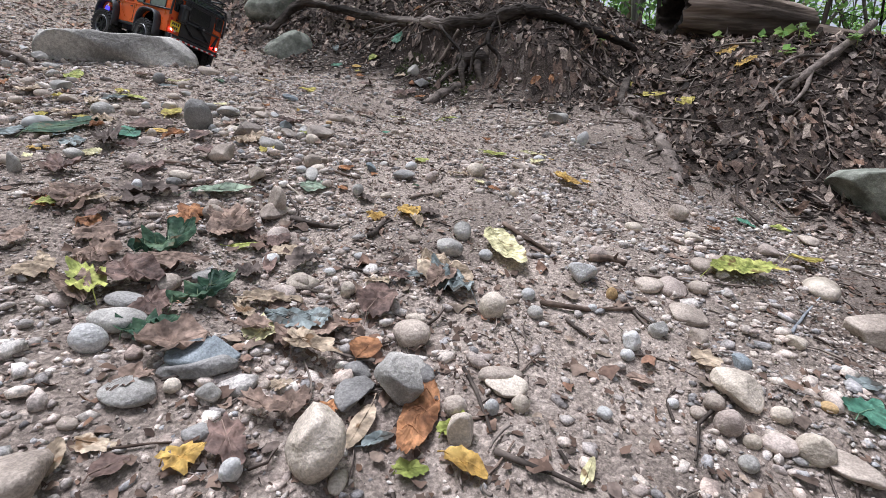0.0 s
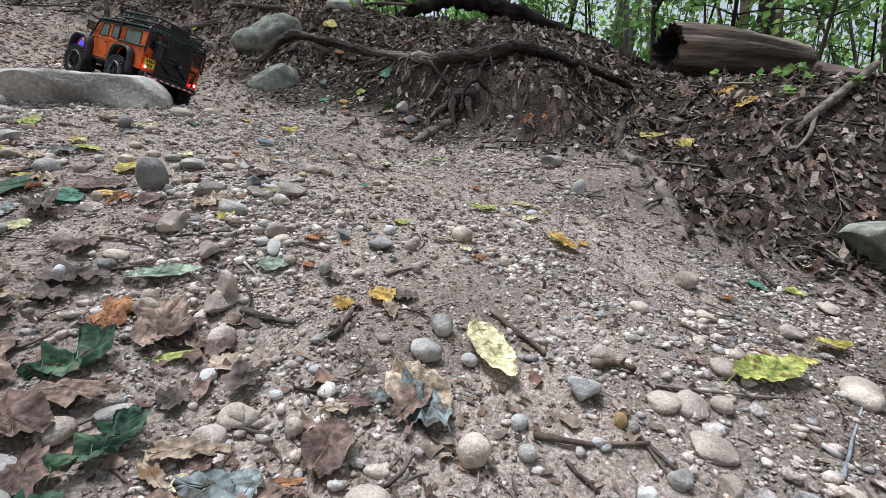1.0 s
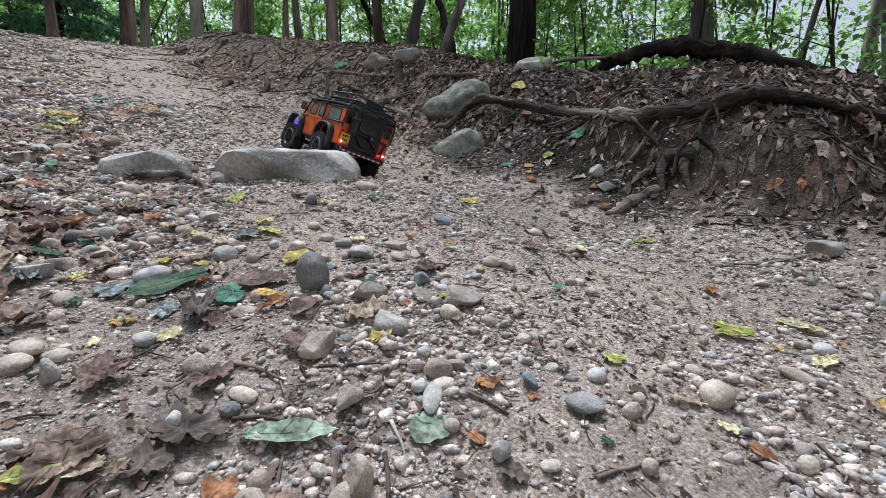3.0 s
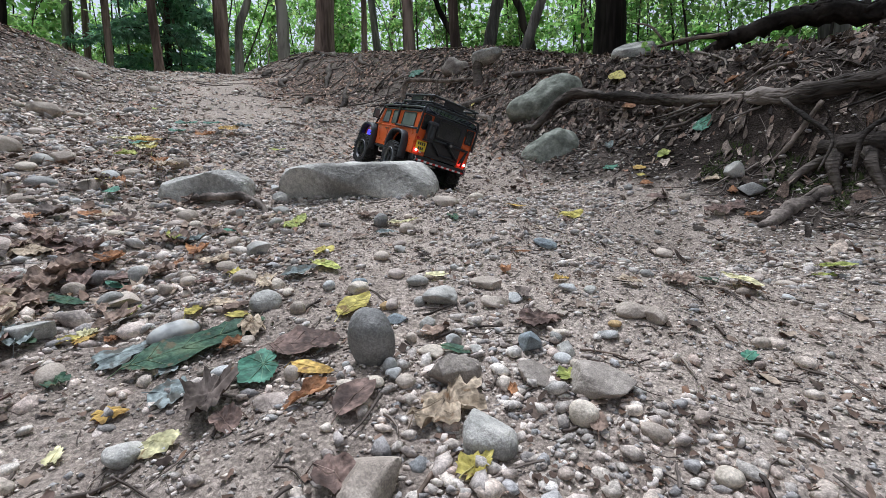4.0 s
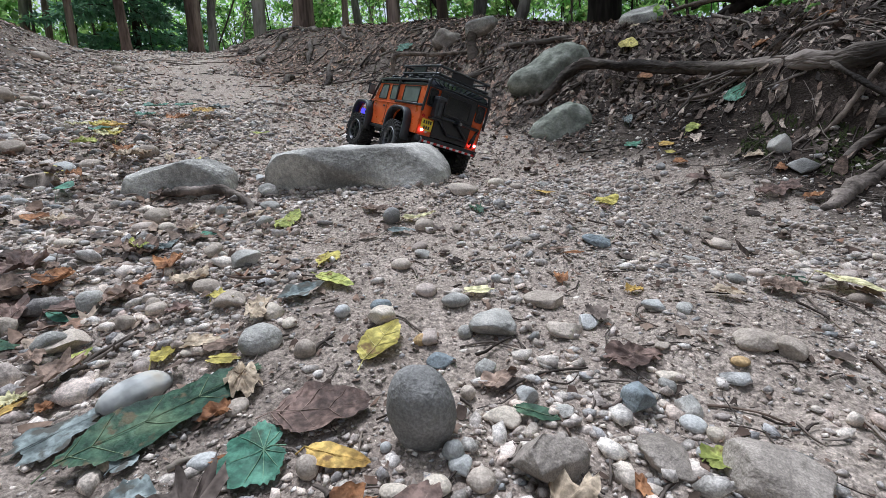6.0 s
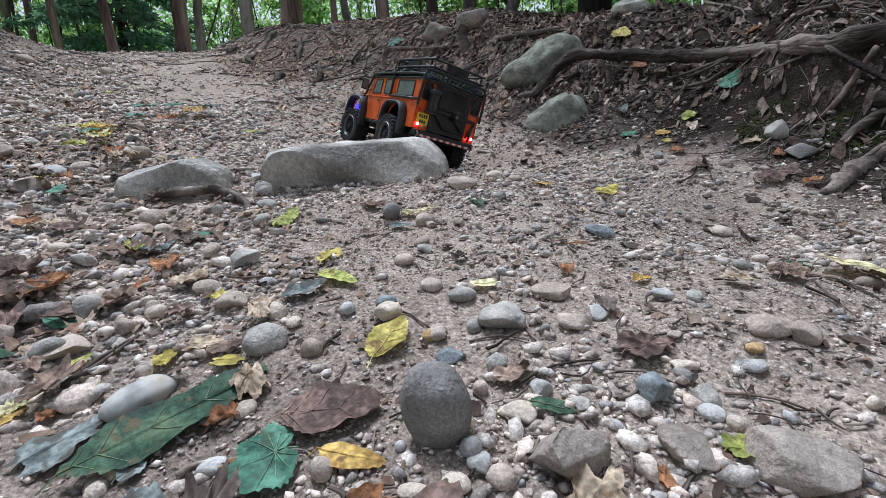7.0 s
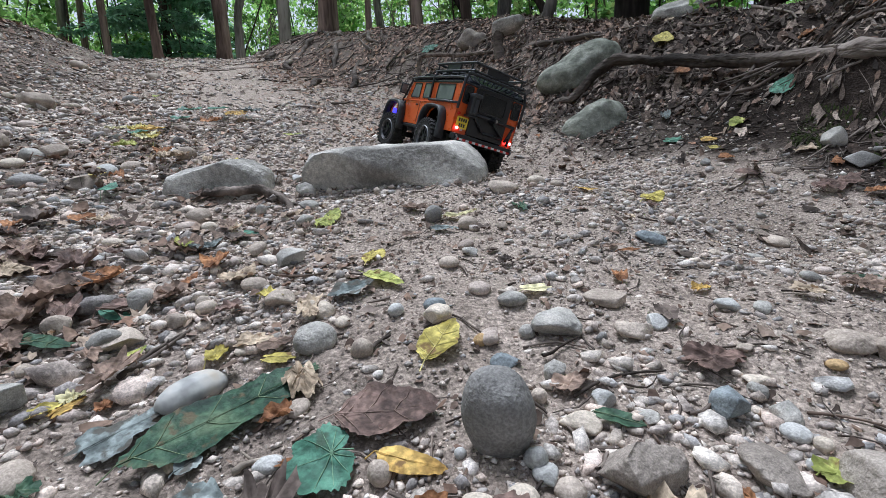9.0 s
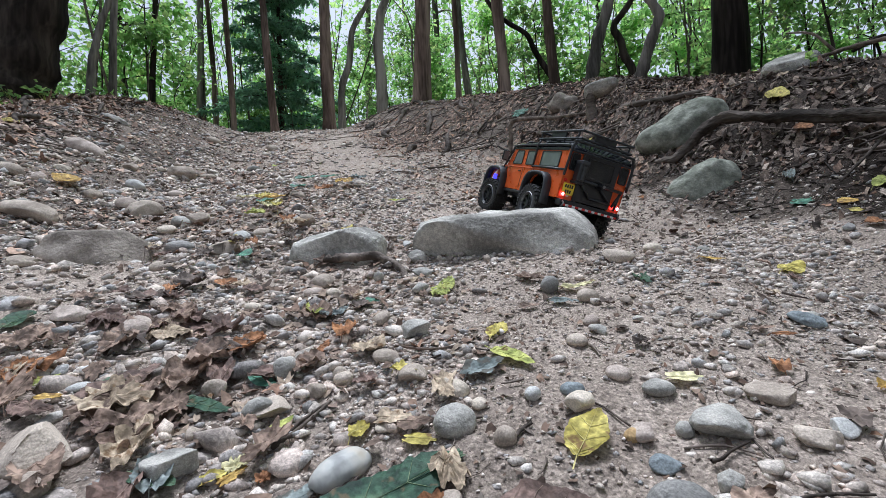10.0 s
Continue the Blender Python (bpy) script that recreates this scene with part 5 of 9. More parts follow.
    part("stem", tubed([(0, 0, -0.01), (0.004, 0.003, tall * 0.6), (0.0, 0.006, tall)], [0.0012, 0.001, 0.0006], 5), LEAVES["lime"], ob)
    at = np.array([(rnd.normal() * 0.006, rnd.normal() * 0.006, tall * rnd.uniform(0.5, 1.0)) for _ in range(6)])
    part("leaves", leaf_mesh("leaves", at, 0.034, seed, 1.3, 0.1), NEARLEAF, ob)

# ---- trees and shrubs ----
def leaf_mesh(name, at, size, seed, long=1.5, droop=0.5, single=False):
    """Many small folded leaves: one at each place, size long, turned at random."""
    rnd = np.random.RandomState(seed)
    n = len(at)
    size = np.broadcast_to(size, n) * rnd.uniform(0.6, 1.35, n)
    yaw, pitch, roll = rnd.uniform(0, 2 * np.pi, n), rnd.normal(-droop, 0.5, n), rnd.normal(0, 0.6, n)
    way = np.stack([np.cos(yaw) * np.cos(pitch), np.sin(yaw) * np.cos(pitch), np.sin(pitch)], -1)
    side = np.stack([-np.sin(yaw), np.cos(yaw), np.zeros(n)], -1)
    up = np.cross(way, side)
    side, up = side * np.cos(roll)[:, None] + up * np.sin(roll)[:, None], up * np.cos(roll)[:, None] - side * np.sin(roll)[:, None]
    s = size[:, None]
    mid = at + way * s * 0.45
    wide = s / long * 0.55
    v = np.stack([at, mid + side * wide + up * s * 0.1, at + way * s, mid - side * wide + up * s * 0.1], 1).reshape(-1, 3)
    k = np.arange(n)[:, None] * 4
    f = np.concatenate([k + np.array([[0, 1, 2]]), k + np.array([[0, 2, 3]])])
    if single:
        v = v.reshape(-1, 4, 3)[:, (0, 1, 3)] + (v.reshape(-1, 4, 3)[:, 2:3] - v.reshape(-1, 4, 3)[:, 0:1]) * np.array((0, 0.5, 0.5))[None, :, None]
        v, f = v.reshape(-1, 3), np.arange(3 * n).reshape(-1, 3)
    return mesh_np(name, v, f, False)


def trunk_line(x, y, tall, lean, curve, seed, foot=0.12):
    rnd = random.Random(seed)
    z = on_ground(x, y, -foot)
    pts = []
    for k in range(9):
        t = k / 8
        pts.append(Vector((x + lean[0] * tall * t + curve * math.sin(t * 5 + seed) * 0.12 + rnd.uniform(-1, 1) * 0.012 * tall * t * 0.3, y + lean[1] * tall * t + curve * math.cos(t * 4 + seed) * 0.1 + rnd.uniform(-1, 1) * 0.01 * tall * t * 0.3, z + (tall + foot) * t)))
    return pts


def tree(x, y, wide, tall, bark="cedar", lean=(0, 0), curve=0.0, seed=0, label="", crown=450, name="tree", limbs=5, leaf=0.22, bends=()):
    """A tree: tapered trunk with a flared foot, limbs, and a crown of many small leaves above. bends: places that its trunk passes through."""
    pts = bent(trunk_line(x, y, tall, lean, curve + 0.6, seed), 5)
    if bends:
        b = [Vector(p) for p in bends]
        up = b[-1] + (b[-1] - b[-2]).normalized() * 0.8 + Vector((0, 0, 0.6))
        pts = bent([Vector((b[0].x, b[0].y, on_ground(b[0].x, b[0].y, -0.1)))] + b + [up, up + Vector((0.1, 0.05, max(1.0, tall - up.z + b[0].z)))], 5)
    o = Vector((x, y, on_ground(x, y)))
    ob = base(name, Matrix.Translation(o), label or "slender tree trunk with reddish shredding bark", "tree")
    t = np.linspace(0, 1, len(pts))
    radii = wide / 2 * (1 - 0.55 * t) * (1 + (0.2 if wide > 0.2 else 0.5) * np.exp(-t * tall / 0.13)) * (1 + 0.05 * np.sin(t * 41 + seed))
    part("trunk", tubed([p - o for p in pts], list(radii), 18 if wide > 0.12 else 12, 0.1, seed), BARKS[bark], ob, rounded=True)
    rnd = np.random.RandomState(seed + 50)
    tips = []
    for k in range(limbs):
        i = int(len(pts) * rnd.uniform(0.84 if bends else 0.45, 0.97))
        i = min(i, len(pts) - 2)
        a, far = rnd.uniform(0, 2 * np.pi), rnd.uniform(0.5, 1.3) * min(1, tall / 5)
        q = pts[i]
        e = q + Vector((math.cos(a) * far, math.sin(a) * far, far * rnd.uniform(0.2, 0.8)))
        m = (q + e) / 2 + Vector((0, 0, rnd.uniform(-0.1, 0.15)))
        part("limb", tubed([p - o for p in bent([q, m, e], 4)], list(np.linspace(radii[i] * 0.45, 0.006, 9)), 7, 0.06, seed + k), BARKS[bark], ob, rounded=True)
        tips += [m, e]
    if crown:
        c = [np.array(p) for p in tips] + [np.array(pts[-1]), np.array(pts[-3])]
        at = np.concatenate([p + (0, 0, 1.2) + np.random.RandomState(seed + i).normal(size=(crown // len(c), 3)) * (1.1, 1.1, 0.5) for i, p in enumerate(c) if p[2] > o[2] + 2.6]) - np.array(o)
        # Unseen overhead: leaves dropped above the trail to admit light, kept to shade the banks.
        u, v = trail_axes(at[:, 0] + o.x, at[:, 1] + o.y)
        at = at[((v > 1.6) & (rnd.uniform(0, 1, len(at)) < np.where((v < 3.6) & ((u > 1.3) | (u < 0.4)), 0.55, 1.0))) | (v < -0.8) | (u > 8.5)]
        if len(at) > 20:
            part("crown", leaf_mesh("crown", at, leaf, seed), FOLIAGE, ob, "loose green leaves")
    return ob


def sapling(x, y, tall, leaves, size, seed, name="sapling", label="", material=None, lean=(0, 0), low=0.1, spread=0.35, stem=0.012):
    """A thin many-branched young tree or shrub with leaves all the way up."""
    rnd = np.random.RandomState(seed)
    o = Vector((x, y, on_ground(x, y)))
    ob = base(name, Matrix.Translation(o), label or "thin young broadleaf sapling with bright green leaves", "sapling")
    bm = bmesh.new()
    top = Vector((lean[0] * tall, lean[1] * tall, tall))
    line = bent([Vector((0, 0, -0.08)), top * 0.5 + Vector((rnd.uniform(-1, 1) * 0.06, rnd.uniform(-1, 1) * 0.06, 0)), top], 5)
    add_tube(bm, line, list(np.linspace(stem, stem * 0.3, len(line))), 6)
    at, twigs_made = [], []
    for k in range(9):
        s = rnd.uniform(low, 0.98)
        q = line[min(int(s * (len(line) - 1)), len(line) - 1)]
        a, far = rnd.uniform(0, 2 * np.pi), spread * rnd.uniform(0.5, 1.2)
        e = q + Vector((math.cos(a) * far, math.sin(a) * far, far * rnd.uniform(-0.1, 0.5)))
        twigs_made.append(bent([q, (q + e) / 2 + Vector((0, 0, 0.03)), e], 3))
        for _ in range(leaves // 9):
            w = rnd.uniform(0.25, 1.05)
            p = q.lerp(e, w)
            at.append((p.x + rnd.normal() * far * 0.16, p.y + rnd.normal() * far * 0.16, p.z + rnd.normal() * far * 0.12))
    part("stem", bm, BARKS["dark"], ob, rounded=True)
    for line in twigs_made:
        part("branch", tubed(line, list(np.linspace(stem * 0.4, 0.0015, len(line))), 4), BARKS["dark"], ob, rounded=True)
    part("leaves", leaf_mesh("leaves", np.array(at), size, seed), material or FOLIAGE, ob)
    return ob


def conifer(x, y, tall, wide, seed):
    """A dense dark young conifer with drooping layered boughs."""
    rnd = np.random.RandomState(seed)
    o = Vector((x, y, on_ground(x, y)))
    ob = base("conifer", Matrix.Translation(o), "dense dark green young conifer with drooping boughs", "tree")
    part("trunk", tubed([(0, 0, -0.1), (0.02, 0, tall * 0.5), (0, 0, tall)], [0.06, 0.04, 0.01], 8), BARKS["dark"], ob, rounded=True)
    at = []
    bm = bmesh.new()
    for k in range(110):
        z = tall * (0.04 + 0.96 * rnd.uniform() ** 1.15)
        reach = wide / 2 * (1 - z / tall) ** 0.75 * rnd.uniform(0.6, 1.1) + 0.06
        a = rnd.uniform(0, 2 * np.pi)
        e = np.array((math.cos(a) * reach, math.sin(a) * reach, z - 0.28 * reach))
        add_tube(bm, [(0, 0, z), tuple(e * (0.5, 0.5, 0) + (0, 0, z - 0.06 * reach)), tuple(e)], [0.012, 0.008, 0.003], 4)
        n = int(70 + 160 * reach)
        w = rnd.uniform(0.1, 1.0, n)[:, None]
        p = np.array((0, 0, z)) * (1 - w) + e * w
        at.append(p + rnd.normal(size=(n, 3)) * (0.08, 0.08, 0.025) * (1.3 - w))
    part("bough", bm, BARKS["dark"], ob)
    part("needles", leaf_mesh("needles", np.concatenate(at), 0.1, seed, 2.6, 0.35), NEEDLES, ob, "dark green needles")
    return ob

tree(-6.78, 3.44, 0.085, 7, "cedar", (0.0, 0), 0.2, 1)
tree(-5.11, 3.21, 0.085, 7, "cedar", (-0.02, -0.01), 0.15, 2)
tree(-4.94, 3.89, 0.15, 8, "cedar", (0.005, 0.01), 0.1, 3)
tree(-6.01, 4.79, 0.12, 7, "grey", seed=4, label="crooked grey tree trunk leaning over", bends=((-6.0, 4.8, 2.97), (-5.99, 4.82, 3.32), (-5.92, 4.91, 3.67), (-5.89, 4.95, 4.12), (-5.83, 5.03, 4.36), (-5.73, 5.15, 4.62), (-5.57, 5.33, 5.21)))
tree(-5.17, 4.88, 0.17, 8, "grey", seed=5, label="grey crooked tree trunk forked above", bends=((-5.17, 4.88, 2.65), (-5.17, 4.88, 3.19), (-5.19, 4.86, 3.64), (-5.16, 4.88, 3.96), (-5.14, 4.91, 4.18), (-5.05, 5.01, 4.49), (-4.98, 5.08, 4.82)))
tree(-3.62, 4.01, 0.18, 8, "cedar", (0.0, 0.02), 0.1, 6, "stout tree trunk with reddish shredding bark")
tree(-4.11, 5.17, 0.075, 7, "cedar", (0.0, 0), 0.1, 7)
tree(-3.09, 4.75, 0.125, 8, "cedar", (-0.01, 0), 0.1, 8)
tree(-5.06, 6.97, 0.14, 8, "grey", (-0.05, -0.02), 0.4, 9, "pale grey tree trunk leaning slightly")
tree(-2.21, 4.48, 0.095, 7, "cedar", (-0.03, -0.02), 0.1, 10)
tree(-1.95, 4.44, 0.125, 7, "grey", seed=11, label="grey tree trunk leaning over the crest", bends=((-1.95, 4.44, 2.0), (-1.91, 4.45, 2.22), (-1.87, 4.47, 2.43), (-1.81, 4.5, 2.61), (-1.76, 4.52, 2.79), (-1.66, 4.55, 3.09)))
tree(-1.27, 3.5, 0.08, 5, "grey", seed=12, label="thin crooked brown tree trunk at the crest", bends=((-1.25, 3.51, 1.6), (-1.22, 3.52, 1.68), (-1.19, 3.53, 1.78), (-1.15, 3.54, 1.89), (-1.12, 3.55, 1.98), (-1.15, 3.54, 2.06), (-1.19, 3.53, 2.16), (-1.15, 3.54, 2.32)))
tree(-1.01, 4.75, 0.27, 9, "dark", (0.0, 0.0), 0.1, 13, "thick dark furrowed tree trunk", crown=700)
tree(-4.77, 0.98, 0.58, 9, "dark", seed=14, label="very thick dark tree trunk leaning on the bank", crown=700, bends=((-4.77, 0.98, 1.9), (-4.76, 1.03, 2.17), (-4.74, 1.12, 2.62), (-4.72, 1.22, 3.17)))
tree(-5.8, 1.65, 0.085, 6, "grey", seed=15, label="thin grey leaning tree trunk", bends=((-5.8, 1.66, 2.3), (-5.8, 1.68, 2.65), (-5.79, 1.72, 2.88), (-5.78, 1.77, 3.12), (-5.77, 1.82, 3.32), (-5.75, 1.88, 3.81)))
tree(-5.93, 1.95, 0.075, 6, "grey", (0, 0), 0.1, 16, "thin grey tree trunk")
tree(-7.02, 2.57, 0.08, 7, "dark", (0, 0), 0.2, 17, "thin dark tree trunk")
tree(-7.67, 3.32, 0.11, 7, "grey", (0.01, 0), 0.2, 18, "thin grey tree trunk")
tree(-8.52, 3.88, 0.1, 7, "cedar", (0, 0), 0.2, 19)
tree(-2.58, 5.18, 0.075, 4, "dark", seed=20, label="dark dead tree leaning steeply", crown=0, limbs=7, bends=((-2.6, 5.17, 2.35), (-2.72, 5.11, 2.61), (-2.82, 5.05, 2.84), (-2.89, 5.01, 3.03), (-3.07, 4.9, 3.2), (-3.21, 4.81, 3.4)))
tree(-1.97, 5.7, 0.1, 6, "dark", seed=21, label="crooked dark tree trunk", bends=((-1.98, 5.7, 2.38), (-2.01, 5.69, 2.58), (-2.07, 5.67, 2.71), (-2.1, 5.66, 2.89), (-2.16, 5.64, 3.06), (-2.06, 5.68, 3.2), (-1.98, 5.7, 3.31), (-1.91, 5.73, 3.5)))
tree(0.68, 5.26, 0.2, 8, "grey", (0, 0), 0.2, 22, "grey-green tree trunk behind the fallen branch")
tree(1.49, 6.02, 0.07, 6, "dark", (0.18, 0.12), 0.3, 23, "thin dark leaning tree trunk")
tree(2.57, 6.85, 0.12, 8, "grey", (0.1, 0.05), 0.3, 24, "pale tree trunk leaning slightly")
tree(2.64, 6.34, 0.1, 8, "grey", (0.02, 0), 0.2, 25, "pale thin tree trunk")
tree(3.04, 4.79, 0.16, 8, "dark", (0, 0), 0.2, 26, "dark tree trunk behind the log")
tree(2.41, 6.35, 0.1, 8, "grey", (-0.03, 0), 0.2, 27, "thin grey tree trunk")
conifer(-7.24, 4.49, 4.4, 2.8, 3)

hanging_leaves("dry_leaf_bunch", "bunch of dry brown leaves caught below the root end", 0.575, 1.83, 0.69, 34, 3, (0.035, 0.02, 0.035))
hanging_leaves("dry_leaf_bunch", "few dry leaves dangling from the root on the bank", 0.24, 1.91, 0.75, 8, 4, (0.03, 0.01, 0.02))
for _k, (_x, _y) in enumerate(((1.19, 1.86), (1.21, 1.75), (1.26, 1.75), (1.16, 1.63), (1.3, 1.55), (1.23, 1.65), (0.62, 1.88), (0.05, 2.5), (-0.4, 2.72), (1.05, 1.9))):
    seedling(_x, _y, 0.035 + 0.01 * (_k % 3), 60 + _k)

def low_plant(x, y, tall, seed):
    """A low broad-leaved plant of the wood floor: a few stems, each with its leaves."""
    rnd = np.random.RandomState(seed)
    ob = base("woodland_plant", pose(x, y, on_ground(x, y)), "low green broad-leaved plant on the crest of the bank", "plant", "plants along the crest")
    at = []
    for k in range(5):
        a, far = rnd.uniform(0, 2 * np.pi), tall * rnd.uniform(0.3, 0.9)
        tip = np.array((math.cos(a) * far, math.sin(a) * far, tall * rnd.uniform(0.5, 1.0)))
        part("stem", tubed([(0, 0, -0.01), tuple(tip * (0.4, 0.4, 0.7)), tuple(tip)], [0.003, 0.002, 0.001], 5), LEAVES["lime"], ob)
        at += [tip * w + rnd.normal(size=3) * 0.02 for w in (0.5, 0.7, 0.85, 1.0, 1.0)]
    part("leaves", leaf_mesh("leaves", np.array(at), 0.055, seed, 1.5, 0.1), NEARLEAF, ob)


_r = np.random.RandomState(31)
for _k in range(15):
    _u, _v = _r.uniform(3.6, 6.2), -1.15 - abs(_r.normal()) * 0.35
    low_plant((-0.87 * _u + 0.5 * _v) / 1.0069, (0.5 * _u + 0.87 * _v) / 1.0069, _r.uniform(0.05, 0.13), 500 + _k)
for _k in range(12):
    _u, _v = 3.5 + 0.2 * _k + _r.uniform(-0.1, 0.1), (1.45, 1.2, 1.7)[_k % 3] + _r.uniform(-0.1, 0.1)
    _p = []
    for _j in range(5):
        _a, _b = _u + (_j - 2) * _r.uniform(0.05, 0.11), _v + (_j - 2) * _r.uniform(-0.02, 0.07)
        _p.append(G((-0.87 * _a + 0.5 * _b) / 1.0069, (0.5 * _a + 0.87 * _b) / 1.0069, (0.0, 0.014, 0.02, 0.014, 0.0)[_j]))
    root("bank_root", "dark crooked root exposed on the far upper bank", _p, [0.008, 0.016, 0.019, 0.016, 0.008], ROOT, "root", 200 + _k, 9, 0.25)
for _k in range(9):
    _u, _v = 3.3 + 0.3 * _k, -0.85 - 0.12 * (_k % 3)
    _p = [G((-0.87 * (_u + d) + 0.5 * (_v + w)) / 1.0069, (0.5 * (_u + d) + 0.87 * (_v + w)) / 1.0069, h) for d, w, h in ((-0.16, 0.06, 0.0), (-0.06, _r.uniform(-0.03, 0.05), 0.03), (0.05, _r.uniform(-0.04, 0.04), 0.035), (0.17, -0.05, 0.0))]
    root("crest_stick", "dark dead branch lying along the crest of the lower bank", _p, [0.006, 0.012, 0.012, 0.006], DARKSTICK, "branch", 220 + _k, 8, 0.2)

# more wood on all sides, further off
_r = np.random.RandomState(77)
for _k in range(58):
    _a, _d = _r.uniform(0, 2 * np.pi), _r.uniform(7.5, 20)
    _x, _y = -1.5 + _d * math.cos(_a), 2.0 + _d * math.sin(_a)
    _u, _v = trail_axes(_x, _y)
    if abs(_v - 0.4) < 1.6 and _u < 9:
        continue
    tree(_x, _y, _r.uniform(0.08, 0.3), _r.uniform(7, 10), ("cedar", "grey", "dark", "grey")[_k % 4], (_r.normal() * 0.05, _r.normal() * 0.05), 0.3, 100 + _k, "tree trunk in the wood beyond the crest", 110, leaf=0.22)

# saplings and shrubs beyond the crest and at the end of the trail
_r = np.random.RandomState(5)
for _k, (_x, _y, _h) in enumerate(((1.32, 2.3, 0.75), (1.75, 2.35, 0.9), (1.1, 2.5, 0.8), (2.3, 3.5, 1.3), (1.65, 3.76, 1.4), (1.9, 3.3, 1.4), (1.29, 4.05, 1.8), (2.8, 2.6, 1.5), (0.38, 4.22, 1.8), (-0.29, 4.46, 1.8), (-0.46, 5.3, 2.2), (3.0, 3.4, 2.0), (2.2, 4.4, 2.2), (1.1, 4.9, 2.2), (3.6, 2.9, 2.2), (-0.9, 5.6, 2.4), (0.2, 5.6, 2.4))):
    sapling(_x, _y, _h, 260 if _h < 1 else 1100, 0.04 if _h < 1 else 0.047, 300 + _k, "shrub", "broadleaf shrub with bright green leaves beyond the bank", NEARLEAF, (_r.normal() * 0.1, _r.normal() * 0.1), 0.15, 0.5)
for _k in range(95):
    _a, _d = radians(_r.uniform(40, 200)), _r.uniform(6.0, 11.0)
    if _a < 1.25 and _k % 3:
        continue
    _x, _y = -0.8 + _d * math.cos(_a), 1.2 + _d * math.sin(_a)
    _u, _v = trail_axes(_x, _y)
    if abs(_v - 0.4) < 1.3 and _u < 7.5 or (_x + 7.24) ** 2 + (_y - 4.49) ** 2 < 2:
        continue
    sapling(_x, _y, _r.uniform(1.6, 4.2), 950, 0.09, 400 + _k, label="leafy young tree among the trunks", lean=(_r.normal() * 0.06, _r.normal() * 0.06), spread=0.75, stem=0.02)


def far_woods():
    """Leafage of the wood all round, thick low down and thinner above."""
    rnd = np.random.RandomState(9)
    n, clumps = 225000, 2400
    a, d = np.where(rnd.uniform(0, 1, clumps) < 0.8, rnd.uniform(0.5, 3.8, clumps), rnd.uniform(0, 2 * np.pi, clumps)), 10 + 20 * rnd.uniform(0, 1, clumps) ** 1.3
    gap = (a > 0.65) & (a < 1.25) & (rnd.uniform(0, 1, clumps) < 0.55)
    a, d = a[~gap], d[~gap]
    clumps = len(a)
    x, y = -1 + d * np.cos(a), 2 + d * np.sin(a)
    top = 0.2 + 7.0 * rnd.uniform(0, 1, clumps) ** 1.2
    c = np.stack([x, y, broad_height(x, y) + top], -1)
    pick = rnd.randint(clumps, size=n)
    at = c[pick] + rnd.normal(size=(n, 3)) * (0.7, 0.7, 0.42)
    whole("woodland_leaves", leaf_mesh("woodland_leaves", at, 0.117, 10, 1.3, 0.3, True), FOLIAGE, "sunlit green leafage of the distant wood", "foliage", kind="stuff")


far_woods()


def far_stems():
    """Thin crooked stems and dead branches that stand and cross among the trunks."""
    rnd = np.random.RandomState(19)
    n, seg, k = 430, 11, 5
    a, d = rnd.uniform(0.4, 3.9, n), rnd.uniform(5.5, 15, n)
    x, y = -0.8 + d * np.cos(a), 1.2 + d * np.sin(a)
    u, v = trail_axes(x, y)
    keep = ~((np.abs(v - 0.5) < 1.7) & (u < 8))
    x, y = x[keep], y[keep]
    n = len(x)
    s = np.linspace(0, 1, seg)
    tall = rnd.uniform(1.2, 6.5, n)[:, None]
    lean, way = np.abs(rnd.normal(0, 0.32, n))[:, None], rnd.uniform(0, 2 * np.pi, n)[:, None]
    off = rnd.normal(0, 0.1, (n, seg, 2)).cumsum(1) * s[None, :, None]
    c = np.stack([x[:, None] + np.cos(way) * lean * tall * s + off[..., 0], y[:, None] + np.sin(way) * lean * tall * s + off[..., 1], broad_height(x, y)[:, None] - 0.05 + tall * s], -1)
    r = rnd.uniform(0.005, 0.024, n)[:, None] * (1.1 - 0.8 * s)
    ang = np.linspace(0, 2 * np.pi, k, endpoint=False)
    ring = np.stack([np.cos(ang), np.sin(ang), 0 * ang], -1)
    p = (c[:, :, None, :] + ring[None, None] * r[:, :, None, None]).reshape(-1, 3)
    i = np.arange(k)
    f = np.concatenate([np.stack([q * k + i, q * k + (i + 1) % k, (q + 1) * k + (i + 1) % k, (q + 1) * k + i], -1) for q in range(seg - 1)])
    f = (f[None] + (np.arange(n) * seg * k)[:, None, None]).reshape(-1, 4)
    whole("woodland_stems", mesh_np("woodland_stems", p, f), TWIG, "thin crooked stems and bare branches in the wood", "stems", kind="stuff")


far_stems()

# ---- single stones, leaves and sticks ----
_count = itertools.count(1000)


def stone(name, x, y, long, wide, tall, yaw, tone, cuts, label):
    """A stone that rests a little sunk in the ground."""
    k = next(_count)
    v, f = rough_ball(4 if long > 0.035 else 3, k, 0.06 if cuts == 0 else 0.12, cuts * 2, 0.01 if cuts else 0.002)
    v = v * np.array((long, wide, tall)) / 2
    ob = whole(name, mesh_np(name, v, f), STONES[tone], label, "stone", "stones on the trail")
    ob.matrix_world = pose(x, y, on_ground(x, y, 0.3 * tall)) @ slope_turn(x, y) @ pose(0, 0, 0, (k * 37 % 17) - 8, (k * 53 % 17) - 8, yaw)
    return ob


def outline(shape, n=72):
    """Half widths and lengths round a leaf whose stalk end is at -1 and tip at 1."""
    out = []
    for k in range(n):
        a = 2 * math.pi * k / n
